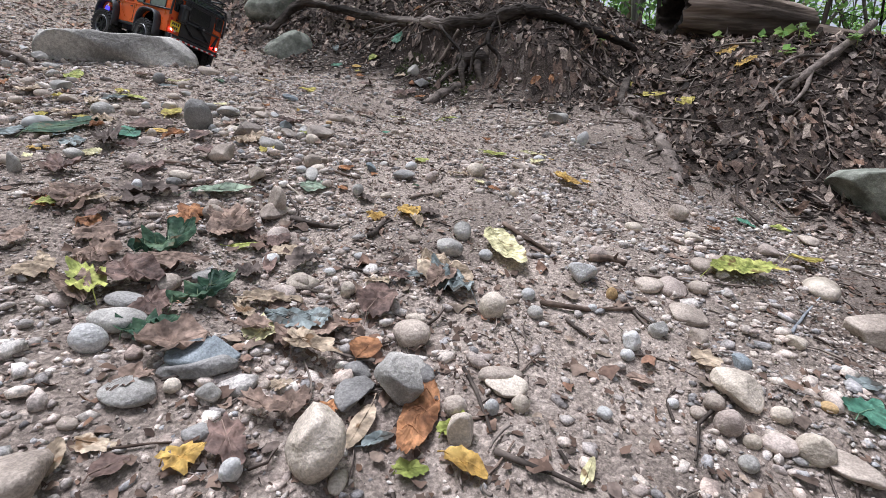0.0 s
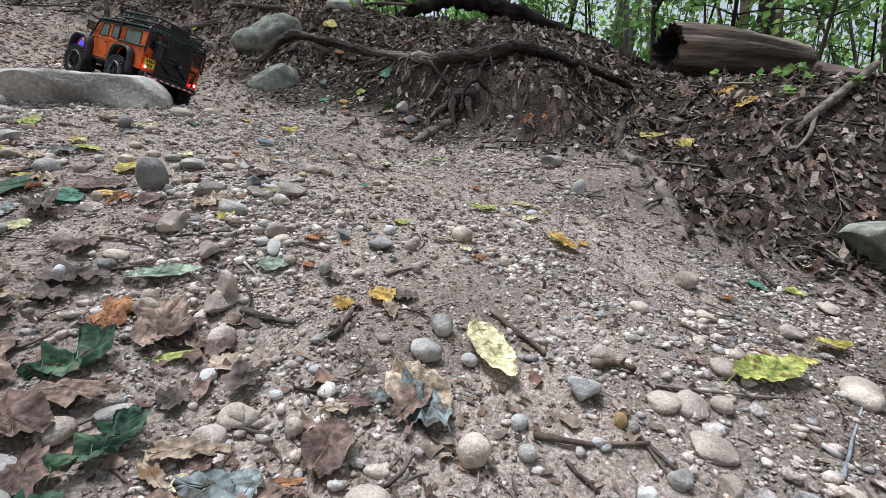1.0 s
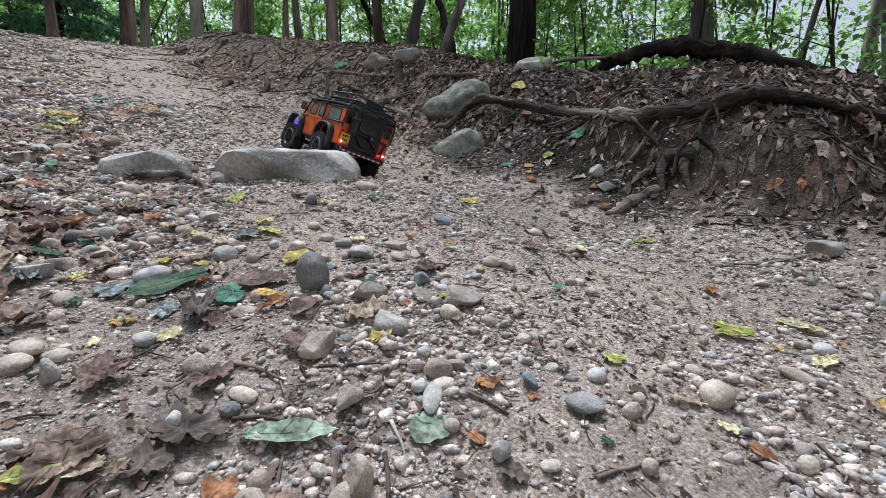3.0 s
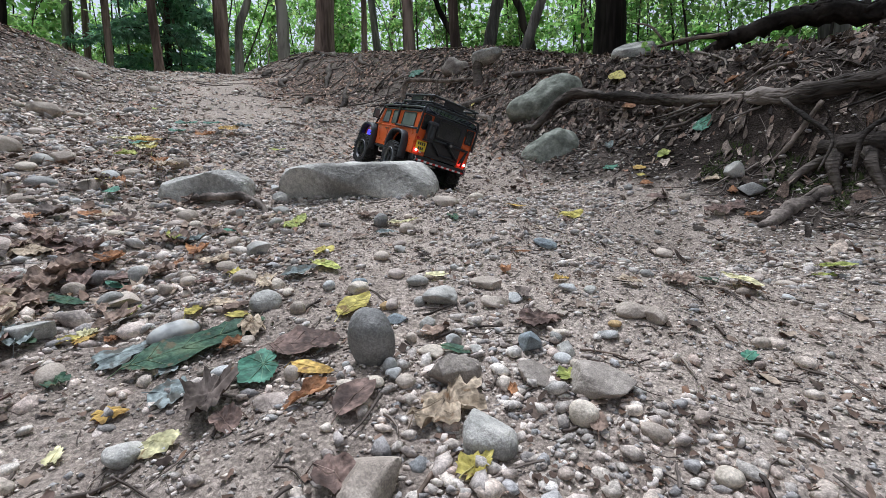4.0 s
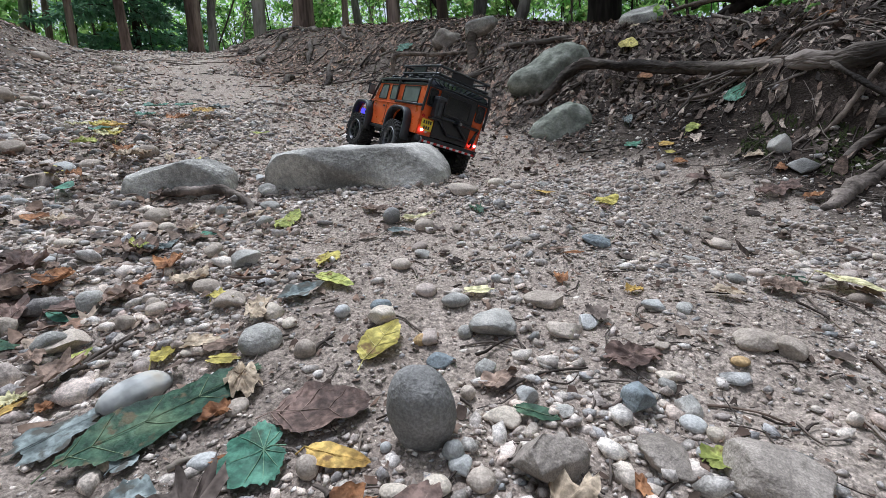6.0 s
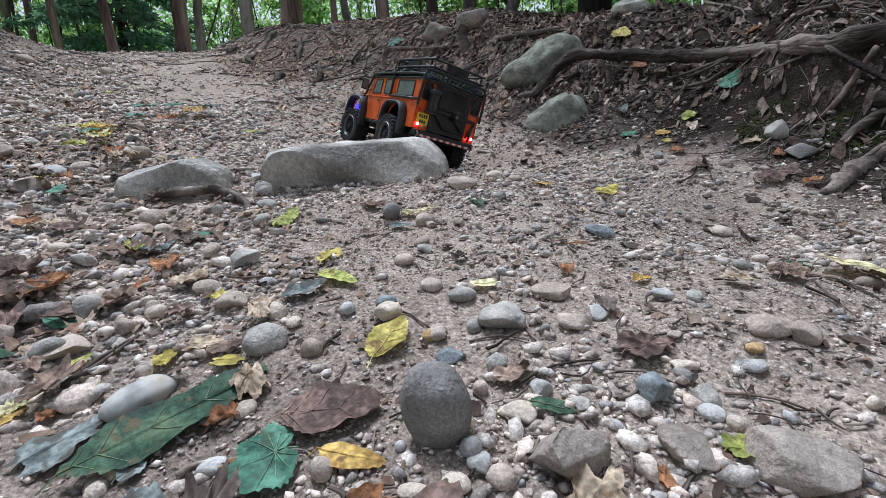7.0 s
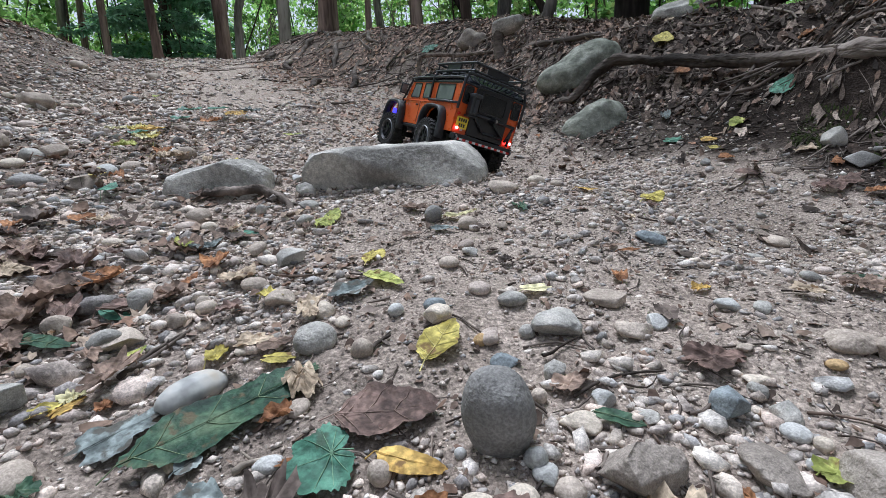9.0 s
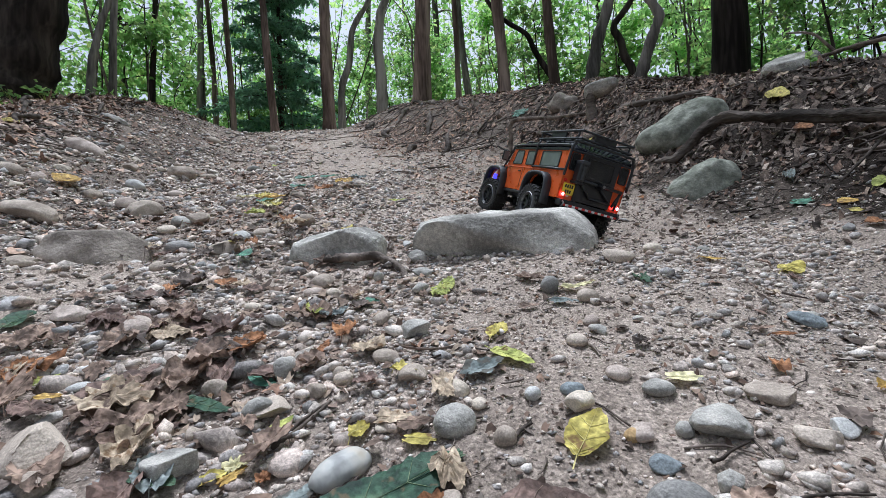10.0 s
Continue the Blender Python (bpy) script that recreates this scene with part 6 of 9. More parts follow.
        c, s = math.cos(a), math.sin(a)
        if shape == "maple":
            r = float(np.interp(abs((a + math.pi) % (2 * math.pi) - math.pi), (0, 0.22, 0.42, 0.62, 0.85, 1.05, 1.3, 1.55, 1.8, 2.3, 2.7, math.pi), (1.0, 0.86, 0.72, 0.8, 0.97, 0.82, 0.68, 0.74, 0.8, 0.66, 0.6, 0.25))) * (1 + 0.05 * (k % 2))
            out.append((r * c, r * s))
        elif shape == "oak":
            r = 0.72 + 0.28 * math.cos(7 * a)
            out.append((c * (0.75 + 0.25 * r), s * r * (0.8 + 0.2 * c)))
        elif shape == "serrate":
            out.append((c, (abs(s) ** 1.25 * (1 - 0.25 * c) + (0.07 if k % 2 else 0)) * (1 if s > 0 else -1)))
        elif shape == "scrap":
            r = 0.86 + 0.14 * math.sin(3 * a + 1) + 0.1 * math.sin(7 * a) + 0.07 * math.sin(13 * a + 2)
            out.append((c * r, s * r))
        else:
            out.append((c, abs(s) ** 1.3 * (1 - 0.22 * c) * (1 if s > 0 else -1)))
    return np.array(out)


def leaf(x, y, long, wide, yaw, tone, shape, curl, label, up=0.0):
    """A fallen leaf that lies on the ground: a blade with a fold along its midrib and lifted edges, and a stalk."""
    k = next(_count)
    rnd = np.random.RandomState(k)
    wide = max(wide, 0.6 * long * float(smooth((trail_axes(x, y)[0] - 1.0) / 0.4)))
    rim = outline(shape, 72 if long > 0.05 else 40) * np.array((long, wide)) / 2
    rim = rim * (1 + rnd.uniform(-0.04, 0.04, (len(rim), 1)))
    rings = [rim * s for s in (1.0, 0.72, 0.4, 0.12)]
    p = np.concatenate(rings + [np.zeros((1, 2))])
    a = radians(yaw)
    lift = up + 0.005 + 0.009 * min(long, 0.09) / 0.09 + 0.024 * float(smooth((trail_axes(x, y)[0] - 1.35) / 0.4))
    bows = curl * wide * 0.3 * rnd.choice((-0.3, 1, 1)), curl * long * rnd.uniform(-0.1, 0.16), rnd.uniform(3, 6), rnd.uniform(0, 6)

    def laid(p):
        """Where a point of the flat blade comes to lie."""
        gx, gy = x + p[:, 0] * math.cos(a) - p[:, 1] * math.sin(a), y + p[:, 0] * math.sin(a) + p[:, 1] * math.cos(a)
        ly, lx = p[:, 1] / max(wide, 1e-3) * 2, p[:, 0] / long * 2
        z = broad_height(gx, gy) + float(height(x, y) - broad_height(x, y)) + lift * 0.7
        z = z + bows[0] * np.abs(ly) ** 1.5 + bows[1] * lx**2
        z = z + 0.05 * wide * np.sin(lx * bows[2] + bows[3]) * ly + curl * wide * 0.07 * np.sin(lx * 9 + ly * 7 + k)
        if curl > 0.4:
            z = z + wide * 0.06 * np.sin(lx * 15 + k) * np.cos(ly * 11)
        return np.stack([gx, gy, np.maximum(z, height(gx, gy) + 0.0015)], -1)

    o = np.array((x, y, on_ground(x, y)))
    n = len(rim)
    f = []
    for r in range(3):
        f += [[r * n + i, r * n + (i + 1) % n, (r + 1) * n + (i + 1) % n] for i in range(n)] + [[r * n + i, (r + 1) * n + (i + 1) % n, (r + 1) * n + i] for i in range(n)]
    f += [[3 * n + i, 3 * n + (i + 1) % n, 4 * n] for i in range(n)]
    ob = base("fallen_leaf", Matrix.Translation(o), label, "leaf", "fallen leaves")
    v = laid(p) - o
    part("blade", mesh_np("blade", v, f), LEAVES[tone], ob)
    rib = [Vector(v[3 * n + n // 2]).lerp(Vector(v[n // 2]), s) + Vector((0, 0, 0.0006)) for s in (0, 1)]
    tip = [Vector(v[3 * n]).lerp(Vector(v[0]), s) + Vector((0, 0, 0.0006)) for s in (1, 0)]
    far = rib[1] - Vector((math.cos(a), math.sin(a), 0)) * long * (0.16 if shape in ("maple", "oval") else 0.08)
    far.z = on_ground(o[0] + far.x, o[1] + far.y, 0.004) - o[2]
    veins = bmesh.new()
    if long > 0.05 and shape != "scrap":
        for w in (12, 18, 24, 29, n - 12, n - 18, n - 24, n - 29):
            end = rim[w] * 0.93
            start = np.array((-0.05 * long if shape == "maple" else end[0] - 0.75 * abs(end[1]), 0.0))
            pts = laid(np.stack([start + (end - start) * s for s in (0, 0.35, 0.7, 1)])) - o
            add_tube(veins, [Vector(e) + Vector((0, 0, 0.0004)) for e in pts], [0.00042, 0.00036, 0.00028, 0.00014], 4)
    part("stalk", add_tube(veins, tip + rib + [far], [0.0001, 0.0002, 0.0003, 0.0004, 0.0006], 5), VEINS.get(tone, LEAVES[tone]), ob)
    return ob


STICK_TONES = {"dark": DARKSTICK, "grey": STICK, "brown": BROWNSTICK, "pale": PALESTICK, "blue": GREYSTICK}
STICK_WORDS = {"dark": "dark bark-covered stick", "grey": "grey-brown weathered stick", "brown": "brown broken stick", "pale": "pale stripped piece of wood", "blue": "blue-grey weathered stick"}


def stick(points, r, tone):
    """A broken stick lying along the ground, with a knot or a side stub."""
    k = next(_count)
    rnd = random.Random(k)
    line = bent([(x, y, on_ground(x, y, r * 0.6 + 0.001)) for x, y in points], 3)
    o = line[0].copy()
    line = [p - o + Vector((rnd.uniform(-1, 1), rnd.uniform(-1, 1), rnd.uniform(-0.3, 1))) * r * 0.2 for p in line]
    ob = base("stick", Matrix.Translation(o), STICK_WORDS[tone] + " lying among the trail stones", "stick", "sticks on the trail")
    part("stem", tubed(line, [r * (0.62 - 0.26 * i / len(line)) for i in range(len(line))], 9, 0.22, k), STICK_TONES[tone], ob, rounded=True)
    q = line[len(line) * 2 // 3]
    part("stub", tubed([q, q + Vector((rnd.uniform(-1, 1) * 3 * r, rnd.uniform(-1, 1) * 3 * r, 1.2 * r))], [r * 0.3, r * 0.15], 6), STICK_TONES[tone], ob, rounded=True)
    return ob


# stones that stand out
stone("pebble", -0.391, 0.864, 0.045, 0.041, 0.067, 29, "dark", 0, "smooth rounded upright dark grey pebble standing on the stony trail")
stone("pebble", -0.634, 0.815, 0.058, 0.03, 0.026, 92, "egg", 0, "smooth rounded bluish white pebble lying on the stony trail")
stone("pebble", -0.581, 0.895, 0.037, 0.034, 0.027, 53, "grey", 0, "smooth rounded grey pebble lying on the stony trail")
stone("cobble", -0.313, 0.880, 0.053, 0.049, 0.046, -6, "dusty", 4, "angular upright dirt-covered grey-brown cobble lying on the stony trail")
stone("pebble", -0.272, 0.961, 0.027, 0.025, 0.033, 58, "blue", 4, "angular upright blue-grey pebble lying on the stony trail")
stone("pebble", -0.357, 0.911, 0.027, 0.025, 0.015, 42, "cream", 2, "blunt cream-coloured pebble lying on the stony trail")
stone("pebble", -0.348, 0.939, 0.020, 0.019, 0.018, 29, "white", 3, "blunt upright white quartz pebble lying on the stony trail")
stone("pebble", -0.367, 0.861, 0.015, 0.014, 0.016, 29, "white", 2, "blunt upright white quartz pebble lying on the stony trail")
stone("pebble", -0.358, 0.854, 0.016, 0.015, 0.012, 29, "white", 3, "blunt white quartz pebble lying on the stony trail")
stone("pebble", -0.346, 0.854, 0.018, 0.017, 0.012, 29, "tan", 0, "smooth rounded tan pebble lying on the stony trail")
stone("pebble", -0.365, 0.834, 0.019, 0.015, 0.009, 29, "cream", 0, "smooth rounded cream-coloured pebble lying on the stony trail")
stone("pebble", -0.384, 0.821, 0.019, 0.011, 0.009, 29, "cream", 0, "smooth rounded cream-coloured pebble lying on the stony trail")
stone("pebble", -0.520, 0.795, 0.020, 0.014, 0.009, 42, "white", 0, "smooth rounded flat white quartz pebble lying on the stony trail")
stone("pebble", -0.535, 0.834, 0.018, 0.016, 0.009, 29, "tan", 0, "smooth rounded tan pebble lying on the stony trail")
stone("cobble", -0.194, 0.924, 0.081, 0.037, 0.029, 1, "dusty", 3, "blunt flat dirt-covered grey-brown cobble lying on the stony trail")
stone("pebble", -0.252, 0.922, 0.041, 0.029, 0.017, -19, "dusty", 3, "blunt dirt-covered grey-brown pebble lying on the stony trail")
stone("cobble", -0.399, 1.010, 0.056, 0.040, 0.024, 29, "grey", 3, "blunt flat grey cobble lying on the stony trail")
stone("pebble", -0.339, 1.034, 0.033, 0.029, 0.017, 29, "tan", 3, "blunt tan pebble lying on the stony trail")
stone("pebble", -0.375, 1.084, 0.045, 0.031, 0.018, 29, "tan", 2, "blunt flat tan pebble lying on the stony trail")
stone("pebble", -0.425, 0.952, 0.028, 0.017, 0.010, 29, "blue", 3, "blunt flat blue-grey pebble lying on the stony trail")
stone("pebble", -0.264, 1.043, 0.016, 0.015, 0.009, 29, "tan", 2, "blunt tan pebble lying on the stony trail")
stone("pebble", -0.519, 0.995, 0.023, 0.021, 0.014, 29, "blue", 1, "worn blue-grey pebble lying on the stony trail")
stone("pebble", -0.561, 1.094, 0.025, 0.023, 0.015, 29, "tan", 0, "smooth rounded tan pebble lying on the stony trail")
stone("pebble", -0.424, 0.994, 0.015, 0.014, 0.013, 29, "grey", 0, "smooth rounded upright grey pebble lying on the stony trail")
stone("pebble", -0.544, 0.964, 0.016, 0.014, 0.013, 75, "white", 0, "smooth rounded white quartz pebble lying on the stony trail")
stone("pebble", -0.609, 0.935, 0.024, 0.022, 0.014, 29, "cream", 1, "worn cream-coloured pebble lying on the stony trail")
stone("pebble", -0.623, 0.932, 0.014, 0.013, 0.018, 29, "cream", 0, "smooth rounded upright cream-coloured pebble lying on the stony trail")
stone("pebble", -0.666, 0.932, 0.033, 0.029, 0.017, 29, "tan", 2, "blunt tan pebble lying on the stony trail")
stone("pebble", -0.721, 0.941, 0.032, 0.026, 0.016, 29, "tan", 0, "smooth rounded tan pebble lying on the stony trail")
stone("pebble", -0.735, 1.002, 0.042, 0.035, 0.021, 29, "grey", 2, "blunt grey pebble lying on the stony trail")
stone("pebble", -0.857, 1.135, 0.034, 0.031, 0.021, 29, "grey", 4, "angular grey pebble lying on the stony trail")
stone("pebble", -1.031, 1.067, 0.041, 0.038, 0.030, 29, "tan", 0, "smooth rounded tan pebble lying on the stony trail")
stone("pebble", -0.997, 1.026, 0.043, 0.028, 0.017, 29, "pink", 0, "smooth rounded flat pinkish brown pebble lying on the stony trail")
stone("pebble", -0.962, 1.239, 0.036, 0.033, 0.029, 29, "grey", 1, "worn grey pebble lying on the stony trail")
stone("pebble", -0.902, 1.189, 0.036, 0.030, 0.018, 29, "grey", 1, "worn grey pebble lying on the stony trail")
stone("pebble", -0.952, 1.131, 0.019, 0.017, 0.024, 29, "grey", 0, "smooth rounded upright grey pebble lying on the stony trail")
stone("pebble", -0.798, 0.861, 0.030, 0.028, 0.028, 94, "grey", 2, "blunt upright grey pebble lying on the stony trail")
stone("pebble", -0.732, 0.890, 0.021, 0.020, 0.016, 29, "tan", 0, "smooth rounded tan pebble lying on the stony trail")
stone("pebble", -0.752, 0.813, 0.044, 0.036, 0.022, 47, "tan", 3, "blunt tan pebble lying on the stony trail")
stone("pebble", -0.742, 0.860, 0.024, 0.022, 0.017, 29, "tan", 1, "worn tan pebble lying on the stony trail")
stone("cobble", -0.625, 1.403, 0.064, 0.046, 0.028, 29, "tan", 2, "blunt flat tan cobble lying on the stony trail")
stone("pebble", -0.595, 1.487, 0.033, 0.031, 0.023, 29, "cream", 0, "smooth rounded cream-coloured pebble lying on the stony trail")
stone("pebble", -0.359, 1.277, 0.037, 0.026, 0.016, 29, "blue", 1, "worn flat blue-grey pebble lying on the stony trail")
stone("pebble", -0.666, 1.224, 0.029, 0.026, 0.031, 72, "dark", 0, "smooth rounded upright dark grey pebble lying on the stony trail")
stone("pebble", -0.606, 1.228, 0.031, 0.029, 0.022, 29, "tan", 0, "smooth rounded tan pebble lying on the stony trail")
stone("pebble", -0.328, 1.059, 0.023, 0.021, 0.013, 29, "white", 2, "blunt white quartz pebble lying on the stony trail")
stone("pebble", -0.357, 1.289, 0.015, 0.014, 0.011, 29, "grey", 0, "smooth rounded grey pebble lying on the stony trail")
stone("pebble", -0.534, 0.903, 0.018, 0.017, 0.019, 29, "tan", 0, "smooth rounded upright tan pebble lying on the stony trail")
stone("pebble", -0.455, 0.967, 0.014, 0.013, 0.011, 29, "ochre", 0, "smooth rounded ochre yellow pebble lying on the stony trail")
stone("pebble", -0.388, 0.924, 0.012, 0.011, 0.012, 29, "tan", 0, "smooth rounded upright tan pebble lying on the stony trail")
stone("pebble", -0.239, 0.961, 0.018, 0.015, 0.009, 1, "white", 0, "smooth rounded white quartz pebble lying on the stony trail")
stone("pebble", -0.226, 0.957, 0.011, 0.010, 0.010, -11, "cream", 0, "smooth rounded upright cream-coloured pebble lying on the stony trail")
stone("pebble", -0.257, 0.997, 0.015, 0.014, 0.013, 29, "grey", 2, "blunt upright grey pebble lying on the stony trail")
stone("pebble", -0.242, 0.980, 0.025, 0.023, 0.017, 29, "grey", 4, "angular grey pebble lying on the stony trail")
stone("pebble", -0.233, 0.936, 0.009, 0.008, 0.008, 29, "white", 0, "smooth rounded upright white quartz pebble lying on the stony trail")
stone("pebble", -0.207, 1.045, 0.014, 0.012, 0.007, 29, "ochre", 0, "smooth rounded ochre yellow pebble lying on the stony trail")
stone("pebble", -0.255, 1.013, 0.021, 0.015, 0.009, 13, "cream", 2, "blunt flat cream-coloured pebble lying on the stony trail")
stone("pebble", -0.192, 1.078, 0.041, 0.028, 0.017, 29, "tan", 2, "blunt flat tan pebble lying on the stony trail")
stone("pebble", -0.210, 1.540, 0.048, 0.035, 0.021, 29, "tan", 2, "blunt flat tan pebble lying on the stony trail")
stone("pebble", -0.171, 1.077, 0.031, 0.027, 0.016, 29, "tan", 2, "blunt tan pebble lying on the stony trail")
stone("pebble", -0.274, 1.110, 0.027, 0.023, 0.014, 29, "white", 2, "blunt white quartz pebble lying on the stony trail")
stone("pebble", -0.387, 0.952, 0.020, 0.018, 0.022, 29, "grey", 2, "blunt upright grey pebble lying on the stony trail")
stone("pebble", -0.412, 0.851, 0.008, 0.008, 0.007, 29, "white", 0, "smooth rounded white quartz pebble lying on the stony trail")
stone("pebble", -0.448, 0.818, 0.015, 0.014, 0.018, 29, "tan", 0, "smooth rounded upright tan pebble lying on the stony trail")
stone("pebble", -0.578, 0.927, 0.015, 0.014, 0.009, 29, "cream", 0, "smooth rounded cream-coloured pebble lying on the stony trail")
stone("pebble", -1.393, 1.139, 0.048, 0.033, 0.020, 29, "tan", 0, "smooth rounded flat tan pebble lying on the stony trail")
stone("pebble", -1.400, 1.266, 0.048, 0.044, 0.037, 29, "tan", 0, "smooth rounded tan pebble lying on the stony trail")
stone("cobble", -1.368, 1.037, 0.070, 0.055, 0.033, 29, "tan", 1, "worn tan cobble lying on the stony trail")
stone("cobble", -3.345, 2.219, 0.089, 0.082, 0.050, 29, "tan", 0, "smooth rounded tan cobble lying on the stony trail")
stone("pebble", -1.012, 0.927, 0.028, 0.022, 0.013, 29, "cream", 0, "smooth rounded cream-coloured pebble lying on the stony trail")
stone("cobble", -0.088, 1.931, 0.052, 0.048, 0.046, 29, "grey", 2, "blunt upright grey cobble lying on the stony trail")
stone("cobble", -0.049, 1.864, 0.072, 0.049, 0.029, 29, "dark", 2, "blunt flat dark grey cobble lying on the stony trail")
stone("pebble", -0.187, 1.802, 0.027, 0.025, 0.017, 29, "tan", 0, "smooth rounded tan pebble lying on the stony trail")
stone("cobble", -0.830, 0.650, 0.067, 0.061, 0.037, 42, "tan", 3, "blunt tan cobble lying on the stony trail")
stone("pebble", -0.734, 0.723, 0.047, 0.043, 0.030, 42, "grey", 3, "blunt grey pebble lying on the stony trail")
stone("pebble", -0.796, 0.643, 0.028, 0.026, 0.018, 42, "tan", 0, "smooth rounded tan pebble lying on the stony trail")
stone("cobble", -1.909, 0.766, 0.147, 0.088, 0.053, 42, "tan", 1, "worn flat tan cobble lying on the stony trail")
stone("cobble", -2.867, 1.066, 0.173, 0.121, 0.073, 42, "pink", 0, "smooth rounded flat pinkish brown cobble lying on the stony trail")
stone("cobble", -2.385, 1.134, 0.066, 0.061, 0.041, 42, "white", 0, "smooth rounded white quartz cobble lying on the stony trail")
stone("cobble", -2.649, 1.386, 0.138, 0.118, 0.071, 42, "tan", 1, "worn tan cobble lying on the stony trail")
stone("cobble", -1.947, 1.036, 0.105, 0.090, 0.054, 42, "tan", 1, "worn tan cobble lying on the stony trail")
stone("cobble", -1.178, 0.727, 0.077, 0.047, 0.028, 42, "pink", 3, "blunt flat pinkish brown cobble lying on the stony trail")
stone("cobble", -1.051, 0.781, 0.050, 0.042, 0.025, 42, "pink", 2, "blunt pinkish brown cobble lying on the stony trail")
stone("pebble", -0.984, 0.891, 0.026, 0.021, 0.012, 42, "white", 0, "smooth rounded white quartz pebble lying on the stony trail")
stone("pebble", -0.758, 0.807, 0.031, 0.029, 0.024, 42, "grey", 2, "blunt grey pebble lying on the stony trail")
stone("pebble", -0.842, 0.800, 0.029, 0.026, 0.024, 42, "tan", 2, "blunt tan pebble lying on the stony trail")
stone("pebble", -0.804, 0.863, 0.023, 0.022, 0.027, 99, "dark", 1, "worn upright dark grey pebble lying on the stony trail")
stone("pebble", -0.969, 1.045, 0.025, 0.023, 0.017, 42, "cream", 0, "smooth rounded cream-coloured pebble lying on the stony trail")
stone("pebble", -0.984, 0.715, 0.016, 0.015, 0.011, 42, "white", 0, "smooth rounded white quartz pebble lying on the stony trail")
stone("pebble", -0.943, 0.700, 0.025, 0.016, 0.010, 63, "white", 0, "smooth rounded flat white quartz pebble lying on the stony trail")
stone("pebble", -0.740, 0.891, 0.016, 0.015, 0.018, 42, "tan", 0, "smooth rounded upright tan pebble lying on the stony trail")
stone("cobble", -1.527, 0.716, 0.066, 0.044, 0.027, 42, "tan", 1, "worn flat tan cobble lying on the stony trail")
stone("pebble", -1.333, 0.898, 0.043, 0.033, 0.020, 42, "tan", 0, "smooth rounded tan pebble lying on the stony trail")
stone("pebble", -1.680, 1.018, 0.048, 0.041, 0.025, 42, "cream", 0, "smooth rounded cream-coloured pebble lying on the stony trail")
stone("cobble", -2.300, 0.772, 0.090, 0.066, 0.039, 42, "tan", 1, "worn flat tan cobble lying on the stony trail")
stone("cobble", -3.753, 1.995, 0.116, 0.086, 0.051, 42, "tan", 0, "smooth rounded flat tan cobble lying on the stony trail")
stone("cobble", -3.728, 1.386, 0.142, 0.073, 0.044, 42, "grey", 1, "worn flat grey cobble lying on the stony trail")
stone("pebble", -0.390, 0.678, 0.025, 0.023, 0.030, 21, "pink", 1, "worn upright pinkish brown pebble lying on the stony trail")
stone("pebble", -0.171, 0.777, 0.027, 0.025, 0.027, 21, "tan", 0, "smooth rounded upright tan pebble lying on the stony trail")
stone("pebble", -0.200, 0.885, 0.023, 0.021, 0.023, 21, "cream", 0, "smooth rounded upright cream-coloured pebble lying on the stony trail")
stone("pebble", 0.098, 0.875, 0.035, 0.032, 0.027, 55, "cream", 0, "smooth rounded cream-coloured pebble lying on the stony trail")
stone("pebble", -0.025, 0.806, 0.040, 0.034, 0.020, -1, "dark", 1, "worn dark grey pebble lying on the stony trail")
stone("pebble", -0.083, 0.811, 0.021, 0.019, 0.018, -8, "blue", 3, "blunt upright blue-grey pebble lying on the stony trail")
stone("pebble", -0.257, 0.833, 0.042, 0.039, 0.029, 21, "grey", 1, "worn grey pebble lying on the stony trail")
stone("pebble", -0.325, 0.671, 0.027, 0.017, 0.010, 14, "cream", 1, "worn flat cream-coloured pebble lying on the stony trail")
stone("pebble", -0.165, 0.747, 0.042, 0.019, 0.011, 104, "grey", 0, "smooth rounded grey pebble lying on the stony trail")
stone("pebble", -0.238, 0.712, 0.032, 0.030, 0.028, 21, "tan", 2, "blunt upright tan pebble lying on the stony trail")
stone("pebble", -0.553, 0.617, 0.035, 0.027, 0.016, 21, "tan", 0, "smooth rounded tan pebble lying on the stony trail")
stone("pebble", -0.538, 0.600, 0.030, 0.028, 0.017, 21, "tan", 1, "worn tan pebble lying on the stony trail")
stone("pebble", -0.528, 0.630, 0.032, 0.021, 0.013, 38, "tan", 1, "worn flat tan pebble lying on the stony trail")
stone("pebble", -0.495, 0.605, 0.019, 0.017, 0.028, -42, "grey", 1, "worn upright grey pebble lying on the stony trail")
stone("pebble", -0.411, 0.574, 0.024, 0.019, 0.011, 21, "blue", 2, "blunt blue-grey pebble lying on the stony trail")
stone("pebble", -0.358, 0.624, 0.015, 0.014, 0.017, 76, "white", 1, "worn upright white quartz pebble lying on the stony trail")
stone("pebble", -0.328, 0.657, 0.019, 0.017, 0.012, 21, "dark", 0, "smooth rounded dark grey pebble lying on the stony trail")
stone("pebble", -0.182, 0.752, 0.015, 0.013, 0.013, 21, "white", 0, "smooth rounded upright white quartz pebble lying on the stony trail")
stone("pebble", -0.160, 0.764, 0.023, 0.018, 0.011, 21, "cream", 0, "smooth rounded cream-coloured pebble lying on the stony trail")
stone("pebble", -0.137, 0.725, 0.015, 0.014, 0.012, 21, "tan", 0, "smooth rounded tan pebble lying on the stony trail")
stone("pebble", -0.105, 0.883, 0.017, 0.016, 0.014, 21, "cream", 0, "smooth rounded cream-coloured pebble lying on the stony trail")
stone("pebble", -0.019, 0.858, 0.021, 0.019, 0.016, 21, "white", 0, "smooth rounded white quartz pebble lying on the stony trail")
